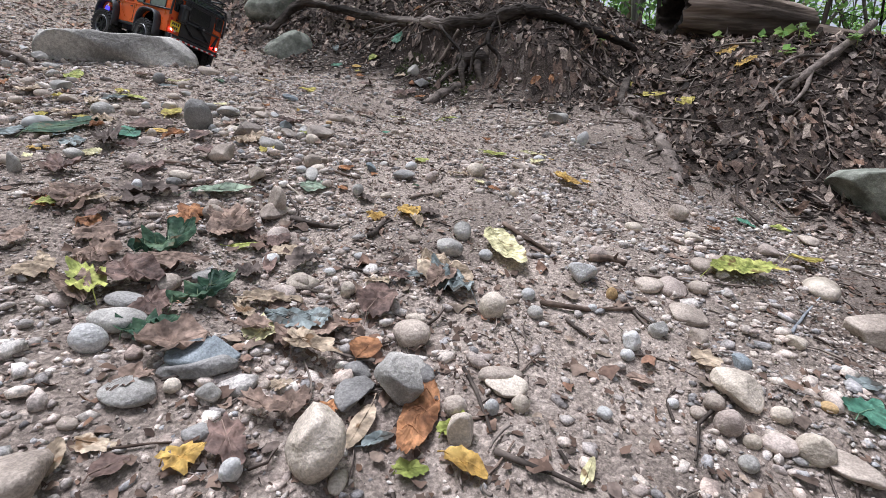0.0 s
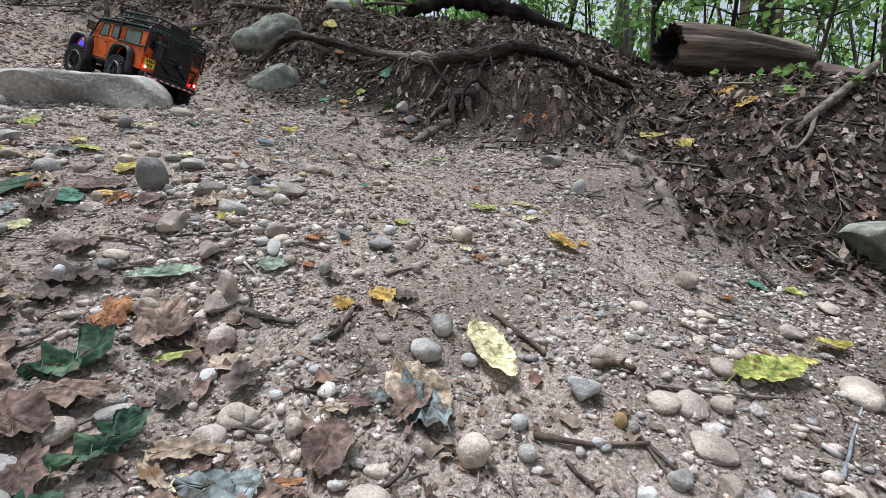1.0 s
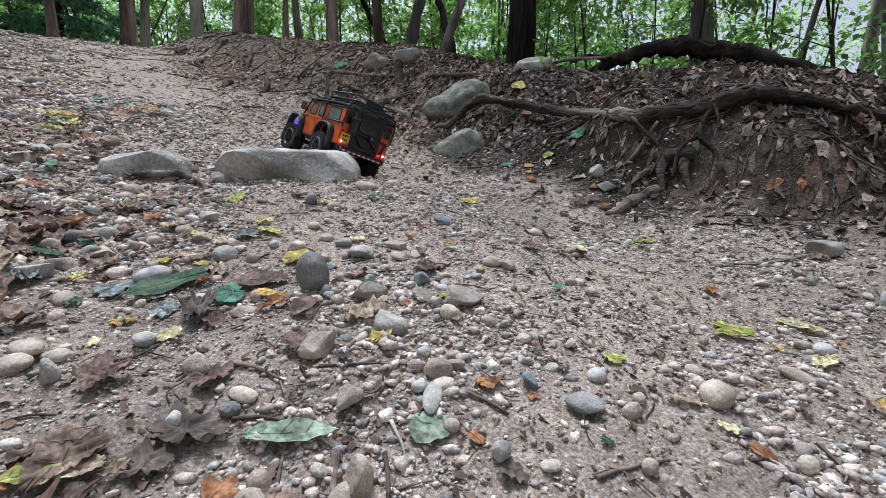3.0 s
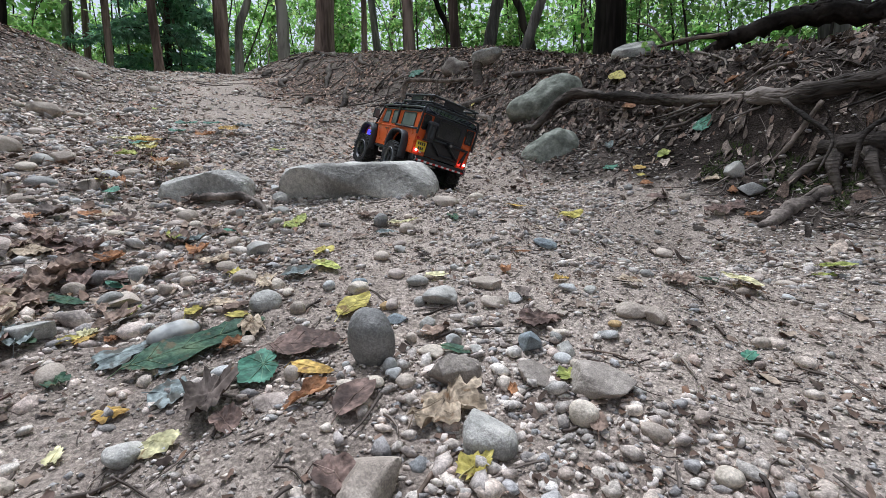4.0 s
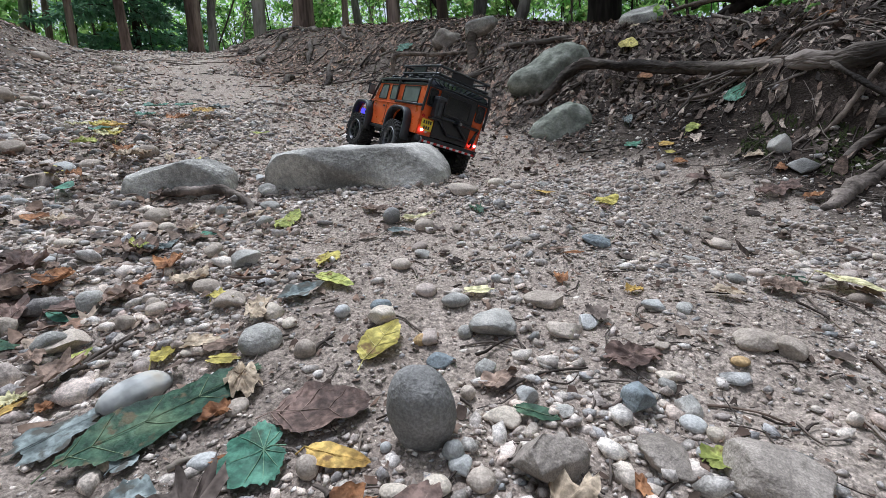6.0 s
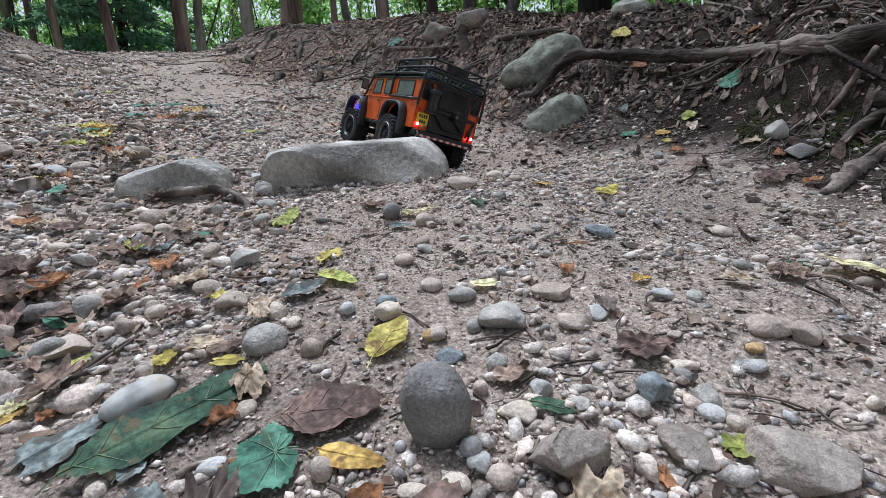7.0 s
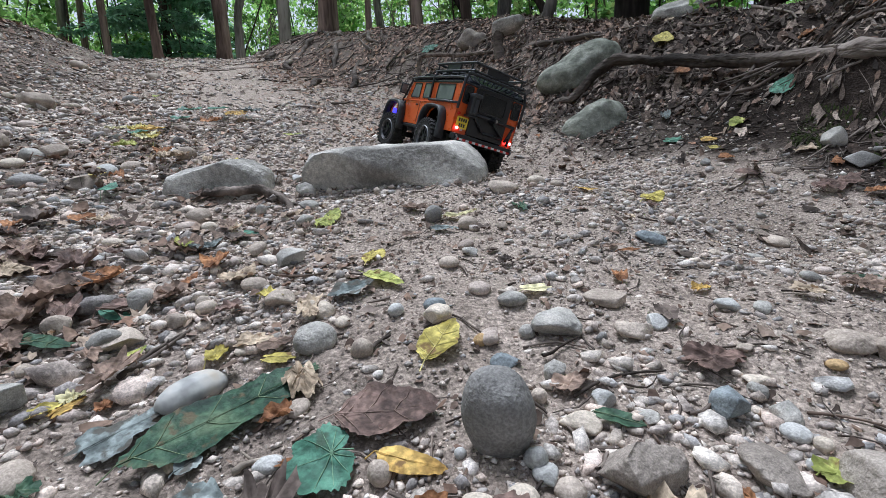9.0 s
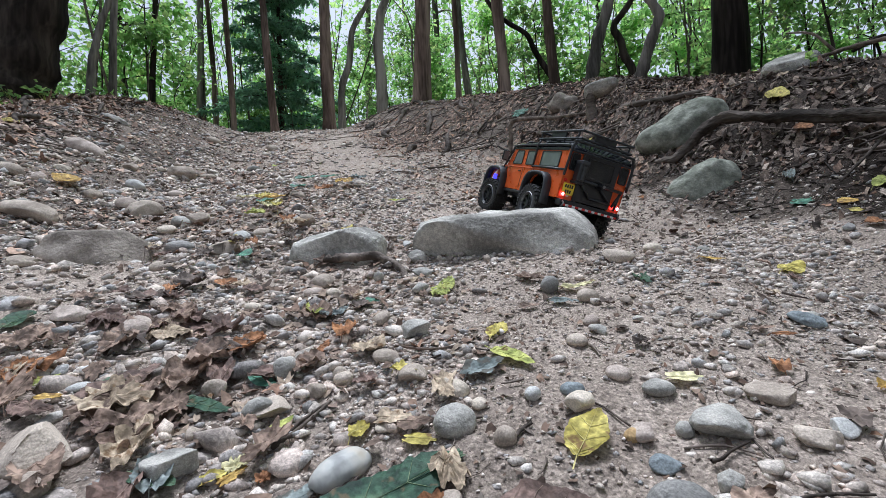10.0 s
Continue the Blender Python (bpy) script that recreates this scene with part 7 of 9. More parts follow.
stone("pebble", 0.017, 0.819, 0.019, 0.017, 0.021, 21, "pink", 1, "worn upright pinkish brown pebble lying on the stony trail")
stone("pebble", 0.247, 1.063, 0.026, 0.024, 0.021, 21, "white", 0, "smooth rounded white quartz pebble lying on the stony trail")
stone("pebble", -0.089, 0.715, 0.019, 0.018, 0.023, 21, "grey", 1, "worn upright grey pebble lying on the stony trail")
stone("pebble", -0.048, 0.723, 0.017, 0.014, 0.009, 21, "cream", 0, "smooth rounded cream-coloured pebble lying on the stony trail")
stone("pebble", 0.160, 0.825, 0.017, 0.016, 0.019, 21, "cream", 0, "smooth rounded upright cream-coloured pebble lying on the stony trail")
stone("pebble", 0.029, 0.754, 0.014, 0.013, 0.016, 21, "tan", 0, "smooth rounded upright tan pebble lying on the stony trail")
stone("pebble", -0.255, 0.615, 0.019, 0.018, 0.025, 21, "tan", 0, "smooth rounded upright tan pebble lying on the stony trail")
stone("pebble", -0.185, 0.642, 0.026, 0.024, 0.039, 85, "tan", 1, "worn upright tan pebble lying on the stony trail")
stone("pebble", 0.194, 0.972, 0.043, 0.020, 0.012, -31, "tan", 0, "smooth rounded flat tan pebble lying on the stony trail")
stone("pebble", -0.307, 0.758, 0.049, 0.045, 0.036, 21, "tan", 4, "angular tan pebble lying on the stony trail")
stone("pebble", 0.088, 0.456, 0.027, 0.025, 0.030, -0, "cream", 0, "smooth rounded upright cream-coloured pebble lying on the stony trail")
stone("pebble", 0.044, 0.579, 0.033, 0.030, 0.025, -0, "grey", 1, "worn grey pebble lying on the stony trail")
stone("pebble", 0.198, 0.535, 0.033, 0.030, 0.035, 29, "white", 3, "blunt upright white quartz pebble lying on the stony trail")
stone("pebble", 0.525, 0.596, 0.042, 0.038, 0.027, -0, "cream", 0, "smooth rounded cream-coloured pebble lying on the stony trail")
stone("pebble", 0.064, 0.620, 0.025, 0.023, 0.025, -0, "grey", 1, "worn upright grey pebble lying on the stony trail")
stone("pebble", -0.164, 0.578, 0.030, 0.028, 0.023, -0, "pink", 1, "worn pinkish brown pebble lying on the stony trail")
stone("pebble", -0.102, 0.477, 0.031, 0.027, 0.017, 19, "cream", 1, "worn cream-coloured pebble lying on the stony trail")
stone("pebble", -0.116, 0.449, 0.027, 0.025, 0.017, 19, "pink", 1, "worn pinkish brown pebble lying on the stony trail")
stone("pebble", -0.248, 0.598, 0.025, 0.023, 0.026, -0, "tan", 0, "smooth rounded upright tan pebble lying on the stony trail")
stone("cobble", -0.185, 0.634, 0.057, 0.030, 0.018, 77, "tan", 1, "worn tan cobble lying on the stony trail")
stone("pebble", -0.219, 0.436, 0.029, 0.026, 0.015, -0, "tan", 1, "worn tan pebble lying on the stony trail")
stone("pebble", 0.131, 0.503, 0.015, 0.014, 0.016, -0, "white", 0, "smooth rounded upright white quartz pebble lying on the stony trail")
stone("pebble", 0.091, 0.574, 0.017, 0.016, 0.014, -0, "white", 0, "smooth rounded white quartz pebble lying on the stony trail")
stone("pebble", 0.223, 0.507, 0.013, 0.012, 0.015, -0, "ochre", 0, "smooth rounded upright ochre yellow pebble lying on the stony trail")
stone("pebble", 0.300, 0.493, 0.042, 0.030, 0.018, -15, "tan", 1, "worn flat tan pebble lying on the stony trail")
stone("pebble", 0.304, 0.537, 0.032, 0.028, 0.017, -0, "pink", 1, "worn pinkish brown pebble lying on the stony trail")
stone("pebble", 0.335, 0.539, 0.023, 0.021, 0.017, -0, "tan", 0, "smooth rounded tan pebble lying on the stony trail")
stone("pebble", 0.235, 0.596, 0.025, 0.023, 0.018, -0, "pink", 0, "smooth rounded pinkish brown pebble lying on the stony trail")
stone("pebble", 0.334, 0.738, 0.027, 0.025, 0.017, -0, "cream", 0, "smooth rounded cream-coloured pebble lying on the stony trail")
stone("pebble", 0.440, 0.757, 0.029, 0.027, 0.017, -0, "cream", 1, "worn cream-coloured pebble lying on the stony trail")
stone("pebble", 0.369, 0.597, 0.030, 0.027, 0.016, -0, "tan", 0, "smooth rounded tan pebble lying on the stony trail")
stone("pebble", 0.478, 0.887, 0.039, 0.036, 0.029, -0, "tan", 1, "worn tan pebble lying on the stony trail")
stone("pebble", 0.133, 0.471, 0.016, 0.015, 0.015, -0, "grey", 0, "smooth rounded upright grey pebble lying on the stony trail")
stone("pebble", 0.252, 0.455, 0.018, 0.017, 0.021, -0, "grey", 2, "blunt upright grey pebble lying on the stony trail")
stone("pebble", 0.002, 0.593, 0.016, 0.013, 0.008, -0, "tan", 0, "smooth rounded tan pebble lying on the stony trail")
stone("pebble", 0.013, 0.440, 0.019, 0.011, 0.009, -0, "cream", 0, "smooth rounded cream-coloured pebble lying on the stony trail")
stone("pebble", -0.056, 0.467, 0.015, 0.014, 0.020, -0, "cream", 0, "smooth rounded upright cream-coloured pebble lying on the stony trail")
stone("pebble", -0.082, 0.504, 0.012, 0.011, 0.008, -0, "white", 0, "smooth rounded white quartz pebble lying on the stony trail")
stone("pebble", -0.194, 0.461, 0.028, 0.018, 0.011, 21, "grey", 1, "worn flat grey pebble lying on the stony trail")
stone("pebble", -0.055, 0.534, 0.013, 0.011, 0.007, -0, "white", 0, "smooth rounded white quartz pebble lying on the stony trail")
stone("pebble", 0.196, 0.487, 0.010, 0.009, 0.008, -0, "white", 0, "smooth rounded white quartz pebble lying on the stony trail")
stone("pebble", 0.555, 0.745, 0.032, 0.029, 0.021, -0, "pink", 1, "worn pinkish brown pebble lying on the stony trail")
stone("pebble", 0.753, 0.919, 0.042, 0.038, 0.025, -0, "tan", 1, "worn tan pebble lying on the stony trail")
stone("pebble", 0.400, 1.266, 0.035, 0.032, 0.047, -0, "white", 2, "blunt upright white quartz pebble lying on the stony trail")
stone("cobble", 0.386, 1.495, 0.070, 0.058, 0.035, -0, "grey", 1, "worn grey cobble lying on the stony trail")
stone("pebble", -0.040, 0.276, 0.037, 0.034, 0.052, 66, "cream", 1, "worn upright cream-coloured pebble lying on the stony trail")
stone("pebble", 0.009, 0.344, 0.041, 0.038, 0.047, 1, "grey", 2, "blunt upright grey pebble lying on the stony trail")
stone("pebble", 0.013, 0.405, 0.033, 0.030, 0.024, 1, "tan", 0, "smooth rounded tan pebble lying on the stony trail")
stone("cobble", -0.025, 0.341, 0.057, 0.028, 0.017, 75, "dark", 6, "angular dark grey cobble lying on the stony trail")
stone("pebble", -0.170, 0.304, 0.035, 0.029, 0.017, 1, "grey", 1, "worn grey pebble lying on the stony trail")
stone("pebble", -0.218, 0.373, 0.042, 0.028, 0.017, 14, "grey", 0, "smooth rounded flat grey pebble lying on the stony trail")
stone("pebble", -0.232, 0.401, 0.037, 0.020, 0.013, 1, "dark", 0, "smooth rounded flat dark grey pebble lying on the stony trail")
stone("pebble", -0.225, 0.346, 0.026, 0.024, 0.023, 1, "white", 0, "smooth rounded upright white quartz pebble lying on the stony trail")
stone("pebble", -0.121, 0.311, 0.016, 0.015, 0.017, 1, "grey", 1, "worn upright grey pebble lying on the stony trail")
stone("pebble", 0.090, 0.362, 0.036, 0.029, 0.017, -6, "cream", 1, "worn cream-coloured pebble lying on the stony trail")
stone("pebble", 0.054, 0.306, 0.022, 0.020, 0.027, 57, "cream", 1, "worn upright cream-coloured pebble lying on the stony trail")
stone("pebble", 0.049, 0.333, 0.018, 0.016, 0.016, 1, "tan", 0, "smooth rounded upright tan pebble lying on the stony trail")
stone("cobble", 0.284, 0.378, 0.050, 0.032, 0.024, -55, "cream", 1, "worn cream-coloured cobble lying on the stony trail")
stone("pebble", 0.264, 0.351, 0.021, 0.019, 0.026, -42, "pink", 0, "smooth rounded upright pinkish brown pebble lying on the stony trail")
stone("pebble", 0.314, 0.328, 0.026, 0.024, 0.028, -44, "cream", 1, "worn upright cream-coloured pebble lying on the stony trail")
stone("pebble", 0.311, 0.360, 0.016, 0.014, 0.015, 1, "cream", 0, "smooth rounded upright cream-coloured pebble lying on the stony trail")
stone("pebble", 0.262, 0.370, 0.017, 0.016, 0.015, 1, "tan", 0, "smooth rounded upright tan pebble lying on the stony trail")
stone("pebble", 0.248, 0.365, 0.014, 0.013, 0.010, 1, "tan", 0, "smooth rounded tan pebble lying on the stony trail")
stone("pebble", 0.275, 0.338, 0.013, 0.012, 0.012, 1, "cream", 0, "smooth rounded upright cream-coloured pebble lying on the stony trail")
stone("pebble", 0.294, 0.334, 0.026, 0.019, 0.012, -15, "pink", 0, "smooth rounded pinkish brown pebble lying on the stony trail")
stone("pebble", 0.260, 0.318, 0.015, 0.013, 0.014, 1, "grey", 0, "smooth rounded upright grey pebble lying on the stony trail")
stone("pebble", 0.295, 0.456, 0.026, 0.024, 0.014, 1, "tan", 1, "worn tan pebble lying on the stony trail")
stone("pebble", 0.357, 0.370, 0.013, 0.012, 0.009, 1, "ochre", 0, "smooth rounded ochre yellow pebble lying on the stony trail")
stone("pebble", -0.081, 0.256, 0.013, 0.012, 0.019, 65, "white", 1, "worn upright white quartz pebble lying on the stony trail")
stone("pebble", -0.024, 0.268, 0.020, 0.011, 0.007, 82, "cream", 0, "smooth rounded cream-coloured pebble lying on the stony trail")
stone("pebble", -0.280, 0.390, 0.018, 0.016, 0.010, 1, "pink", 0, "smooth rounded pinkish brown pebble lying on the stony trail")
stone("cobble", -0.140, 0.334, 0.050, 0.026, 0.019, 15, "dark", 2, "blunt flat dark grey cobble lying on the stony trail")
stone("pebble", -0.147, 0.316, 0.012, 0.011, 0.011, 1, "cream", 0, "smooth rounded upright cream-coloured pebble lying on the stony trail")
stone("pebble", 0.020, 0.363, 0.029, 0.024, 0.014, -26, "dark", 0, "smooth rounded dark grey pebble lying on the stony trail")
stone("pebble", 0.099, 0.344, 0.015, 0.014, 0.016, 1, "cream", 0, "smooth rounded upright cream-coloured pebble lying on the stony trail")
stone("pebble", 0.076, 0.333, 0.011, 0.010, 0.016, 1, "white", 0, "smooth rounded upright white quartz pebble lying on the stony trail")
stone("pebble", 0.166, 0.351, 0.012, 0.011, 0.010, 1, "white", 0, "smooth rounded upright white quartz pebble lying on the stony trail")
stone("pebble", -0.113, 0.281, 0.018, 0.016, 0.010, 1, "dark", 1, "worn dark grey pebble lying on the stony trail")
stone("pebble", -0.101, 0.476, 0.021, 0.019, 0.018, 1, "tan", 1, "worn upright tan pebble lying on the stony trail")
stone("pebble", 0.210, 0.423, 0.013, 0.012, 0.011, 1, "white", 0, "smooth rounded upright white quartz pebble lying on the stony trail")
stone("pebble", 0.231, 0.375, 0.010, 0.009, 0.009, 1, "white", 0, "smooth rounded upright white quartz pebble lying on the stony trail")
stone("pebble", 0.495, 0.487, 0.045, 0.041, 0.041, -64, "tan", 2, "blunt upright tan pebble lying on the stony trail")
stone("pebble", -0.175, 0.230, 0.035, 0.032, 0.035, 1, "tan", 2, "blunt upright tan pebble lying on the stony trail")
stone("pebble", 0.337, 0.319, 0.043, 0.024, 0.014, -44, "tan", 1, "worn flat tan pebble lying on the stony trail")
stone("pebble", -0.188, 0.276, 0.012, 0.009, 0.006, 1, "tan", 0, "smooth rounded flat tan pebble lying on the stony trail")
stone("cobble", -0.135, 0.346, 0.055, 0.031, 0.023, 18, "blue", 3, "blunt flat blue-grey cobble lying on the stony trail")
stone("pebble", 0.008, 0.369, 0.040, 0.036, 0.022, 11, "grey", 2, "blunt grey pebble lying on the stony trail")
stone("pebble", -0.027, 0.360, 0.022, 0.018, 0.011, -1, "dark", 2, "blunt dark grey pebble lying on the stony trail")
stone("pebble", 0.536, 0.613, 0.042, 0.038, 0.027, -1, "cream", 0, "smooth rounded cream-coloured pebble lying on the stony trail")
stone("pebble", 0.281, 0.542, 0.036, 0.027, 0.016, -1, "tan", 1, "worn flat tan pebble lying on the stony trail")
stone("pebble", 0.217, 0.435, 0.019, 0.017, 0.022, -1, "white", 2, "blunt upright white quartz pebble lying on the stony trail")
stone("pebble", 0.313, 0.421, 0.019, 0.017, 0.014, -1, "blue", 1, "worn blue-grey pebble lying on the stony trail")
stone("pebble", 0.086, 0.369, 0.035, 0.019, 0.016, -1, "tan", 2, "blunt tan pebble lying on the stony trail")
stone("pebble", 0.384, 0.447, 0.020, 0.019, 0.012, -1, "cream", 1, "worn cream-coloured pebble lying on the stony trail")
stone("pebble", -0.455, 1.037, 0.029, 0.025, 0.015, 42, "grey", 0, "smooth rounded grey pebble lying on the stony trail")
stone("pebble", -0.448, 0.973, 0.022, 0.020, 0.015, 42, "pink", 1, "worn pinkish brown pebble lying on the stony trail")

# fallen leaves that stand out
leaf(-0.577, 0.810, 0.136, 0.048, 71, "green", "serrate", 0.1, "dark green long toothed leaf lying among the trail stones")
leaf(-0.485, 0.812, 0.058, 0.06, -125, "teal", "maple", 0.12, "blue-green lobed maple leaf lying among the trail stones")
leaf(-0.472, 0.857, 0.070, 0.044, 35, "maroon", "oval", 0.3, "purple-brown oval leaf lying among the trail stones")
leaf(-0.433, 0.829, 0.046, 0.017, 11, "orange", "oval", 0.3, "orange-yellow oval leaf lying among the trail stones")
leaf(-0.481, 0.942, 0.06, 0.032, 98, "yellow", "oval", 0.25, "yellow oval leaf lying among the trail stones")
leaf(-0.283, 1.018, 0.053, 0.033, 39, "maroon", "scrap", 0.5, "purple-brown torn crumpled leaf lying among the trail stones")
leaf(-0.641, 0.875, 0.038, 0.025, 31, "tanleaf", "scrap", 0.4, "dry tan torn crumpled leaf lying among the trail stones")
leaf(-0.605, 0.870, 0.041, 0.018, 27, "yellow", "maple", 0.3, "yellow lobed maple leaf lying among the trail stones")
leaf(-0.655, 0.850, 0.022, 0.019, 96, "yellow", "oval", 0.5, "yellow oval leaf lying among the trail stones")
leaf(-0.724, 0.808, 0.038, 0.016, 100, "lime", "oval", 0.4, "yellow-green oval leaf lying among the trail stones")
leaf(-0.810, 0.839, 0.047, 0.016, 12, "teal", "oval", 0.3, "blue-green oval leaf lying among the trail stones")
leaf(-0.917, 0.841, 0.031, 0.033, 99, "lime", "oval", 0.3, "yellow-green oval leaf lying among the trail stones")
leaf(-0.638, 0.761, 0.06, 0.04, 79, "silver", "scrap", 0.15, "silvery green torn crumpled leaf lying among the trail stones")
leaf(-0.333, 0.921, 0.032, 0.013, 6, "green", "oval", 0.3, "dark green oval leaf lying among the trail stones")
leaf(-0.820, 0.921, 0.048, 0.018, 121, "rust", "scrap", 0.8, "rusty orange torn crumpled leaf lying among the trail stones")
leaf(-0.928, 0.983, 0.038, 0.024, 76, "rust", "scrap", 0.5, "rusty orange torn crumpled leaf lying among the trail stones")
leaf(-0.607, 0.972, 0.051, 0.035, 65, "silver", "scrap", 0.4, "silvery green torn crumpled leaf lying among the trail stones")
leaf(-0.599, 1.015, 0.060, 0.021, -6, "lime", "oval", 0.4, "yellow-green oval leaf lying among the trail stones")
leaf(-0.658, 1.075, 0.045, 0.024, 114, "yellow", "oval", 0.4, "yellow oval leaf lying among the trail stones")
leaf(-0.444, 1.059, 0.043, 0.020, 28, "pale", "maple", 0.3, "pale yellow lobed maple leaf lying among the trail stones")
leaf(-0.892, 1.056, 0.035, 0.016, 27, "teal", "scrap", 0.3, "blue-green torn crumpled leaf lying among the trail stones")
leaf(-0.824, 1.160, 0.069, 0.021, 106, "lime", "oval", 0.6, "yellow-green oval leaf lying among the trail stones")
leaf(-0.711, 1.243, 0.058, 0.018, 11, "brown", "scrap", 0.8, "brown torn crumpled leaf lying among the trail stones")
leaf(-0.634, 1.251, 0.064, 0.019, 53, "pale", "scrap", 0.5, "pale yellow torn crumpled leaf lying among the trail stones")
leaf(-0.631, 1.196, 0.045, 0.017, 18, "silver", "scrap", 0.5, "silvery green torn crumpled leaf lying among the trail stones")
leaf(-0.670, 1.168, 0.032, 0.019, 37, "brown", "scrap", 0.4, "brown torn crumpled leaf lying among the trail stones")
leaf(-0.394, 1.561, 0.105, 0.031, 79, "yellow", "oval", 0.4, "yellow oval leaf lying among the trail stones")
leaf(-0.558, 1.315, 0.043, 0.024, -44, "green", "scrap", 0.7, "dark green torn crumpled leaf lying among the trail stones")
leaf(-0.085, 1.312, 0.098, 0.03, -62, "pale", "oval", 0.2, "pale yellow long oval leaf lying on a bundle of twigs", 0.006)
leaf(-0.104, 1.748, 0.1, 0.062, 37, "maroon", "oak", 0.45, "purple-brown lobed leaf lying at the foot of the bank", 0.006)
leaf(-0.499, 1.497, 0.048, 0.014, 45, "orange", "oval", 0.3, "orange-yellow oval leaf lying among the trail stones")
leaf(-0.412, 2.046, 0.066, 0.039, -18, "teal", "maple", 0.4, "blue-green lobed maple leaf lying on the bank litter")
leaf(-0.320, 2.023, 0.042, 0.025, -26, "orange", "oval", 0.3, "orange-yellow oval leaf lying on the bank litter")
leaf(-0.302, 1.959, 0.042, 0.016, -33, "yellow", "oval", 0.3, "yellow oval leaf lying on the bank litter")
leaf(-0.258, 2.062, 0.039, 0.037, 33, "lime", "oval", 0.6, "yellow-green oval leaf lying on the bank litter")
leaf(-0.161, 2.114, 0.070, 0.036, -47, "teal", "oval", 0.4, "blue-green oval leaf lying on the bank litter")
leaf(-0.412, 2.407, 0.057, 0.026, -23, "rust", "oval", 0.3, "rusty orange oval leaf lying on the bank litter")
leaf(-0.487, 2.585, 0.090, 0.027, -37, "yellow", "oval", 0.3, "yellow oval leaf lying on the bank litter")
leaf(-1.934, 3.233, 0.119, 0.059, 3, "teal", "scrap", 0.4, "blue-green torn crumpled leaf lying on the bank litter")
leaf(-1.407, 1.604, 0.054, 0.020, 53, "lime", "oval", 0.3, "yellow-green oval leaf lying among the trail stones")
leaf(-1.388, 1.233, 0.080, 0.039, 76, "tanleaf", "scrap", 0.6, "dry tan torn crumpled leaf lying among the trail stones")
leaf(-1.797, 1.373, 0.078, 0.041, 63, "yellow", "scrap", 0.6, "yellow torn crumpled leaf lying among the trail stones")
leaf(-1.689, 1.319, 0.097, 0.038, 150, "pale", "scrap", 0.6, "pale yellow torn crumpled leaf lying among the trail stones")
leaf(-1.967, 1.729, 0.114, 0.060, 74, "teal", "maple", 0.3, "blue-green lobed maple leaf lying among the trail stones", 0.022)
leaf(-1.880, 1.755, 0.117, 0.060, 110, "orange", "scrap", 0.5, "orange-yellow torn crumpled leaf lying among the trail stones", 0.022)
leaf(-1.866, 1.804, 0.079, 0.060, 31, "silver", "scrap", 0.5, "silvery green torn crumpled leaf lying among the trail stones", 0.022)
leaf(-2.026, 1.651, 0.090, 0.060, 65, "teal", "scrap", 0.4, "blue-green torn crumpled leaf lying among the trail stones", 0.022)
leaf(-1.808, 1.605, 0.103, 0.060, 109, "rust", "scrap", 0.5, "rusty orange torn crumpled leaf lying among the trail stones", 0.022)
leaf(-1.120, 1.240, 0.031, 0.015, 77, "orange", "oval", 0.3, "orange-yellow oval leaf lying among the trail stones")
leaf(-1.056, 0.948, 0.022, 0.010, 36, "maroon", "oval", 0.2, "purple-brown oval leaf lying among the trail stones")
leaf(-1.260, 1.033, 0.047, 0.016, 128, "teal", "oval", 0.4, "blue-green oval leaf lying among the trail stones")
leaf(-1.361, 1.059, 0.048, 0.021, 147, "yellow", "scrap", 0.6, "yellow torn crumpled leaf lying among the trail stones")
leaf(-0.298, 1.154, 0.024, 0.015, 48, "orange", "scrap", 0.7, "orange-yellow torn crumpled leaf lying among the trail stones")
leaf(-0.377, 1.215, 0.030, 0.009, 44, "rust", "oval", 0.3, "rusty orange oval leaf lying among the trail stones")
leaf(-0.372, 0.945, 0.036, 0.019, 52, "brown", "scrap", 0.5, "brown torn crumpled leaf lying among the trail stones")
leaf(-0.224, 0.930, 0.025, 0.020, 28, "lime", "scrap", 0.5, "yellow-green torn crumpled leaf lying among the trail stones")
leaf(-0.264, 0.897, 0.017, 0.012, -47, "rust", "scrap", 0.5, "rusty orange torn crumpled leaf lying among the trail stones")
leaf(-0.696, 0.753, 0.027, 0.012, 89, "orange", "scrap", 0.5, "orange-yellow torn crumpled leaf lying among the trail stones")
leaf(-0.801, 0.789, 0.021, 0.009, 50, "green", "oval", 0.3, "dark green oval leaf lying among the trail stones")
leaf(-0.676, 0.770, 0.014, 0.016, 96, "rust", "scrap", 0.6, "rusty orange torn crumpled leaf lying among the trail stones")
leaf(-0.707, 0.762, 0.022, 0.022, 117, "pale", "scrap", 0.5, "pale yellow torn crumpled leaf lying among the trail stones")
leaf(-0.565, 0.770, 0.017, 0.019, 70, "silver", "oval", 0.4, "silvery green oval leaf lying among the trail stones")
leaf(-0.509, 0.799, 0.022, 0.007, 34, "rust", "scrap", 0.3, "rusty orange torn crumpled leaf lying among the trail stones")
leaf(-1.007, 0.969, 0.035, 0.023, 79, "dark", "scrap", 0.6, "blackened torn crumpled leaf lying among the trail stones")
leaf(-0.986, 0.858, 0.028, 0.013, 73, "rust", "scrap", 0.4, "rusty orange torn crumpled leaf lying among the trail stones")
leaf(-0.397, 1.220, 0.037, 0.011, 54, "brown", "scrap", 0.6, "brown torn crumpled leaf lying among the trail stones")
leaf(-0.903, 0.727, 0.087, 0.043, 102, "maroon", "scrap", 0.4, "purple-brown torn crumpled leaf lying among the trail stones")
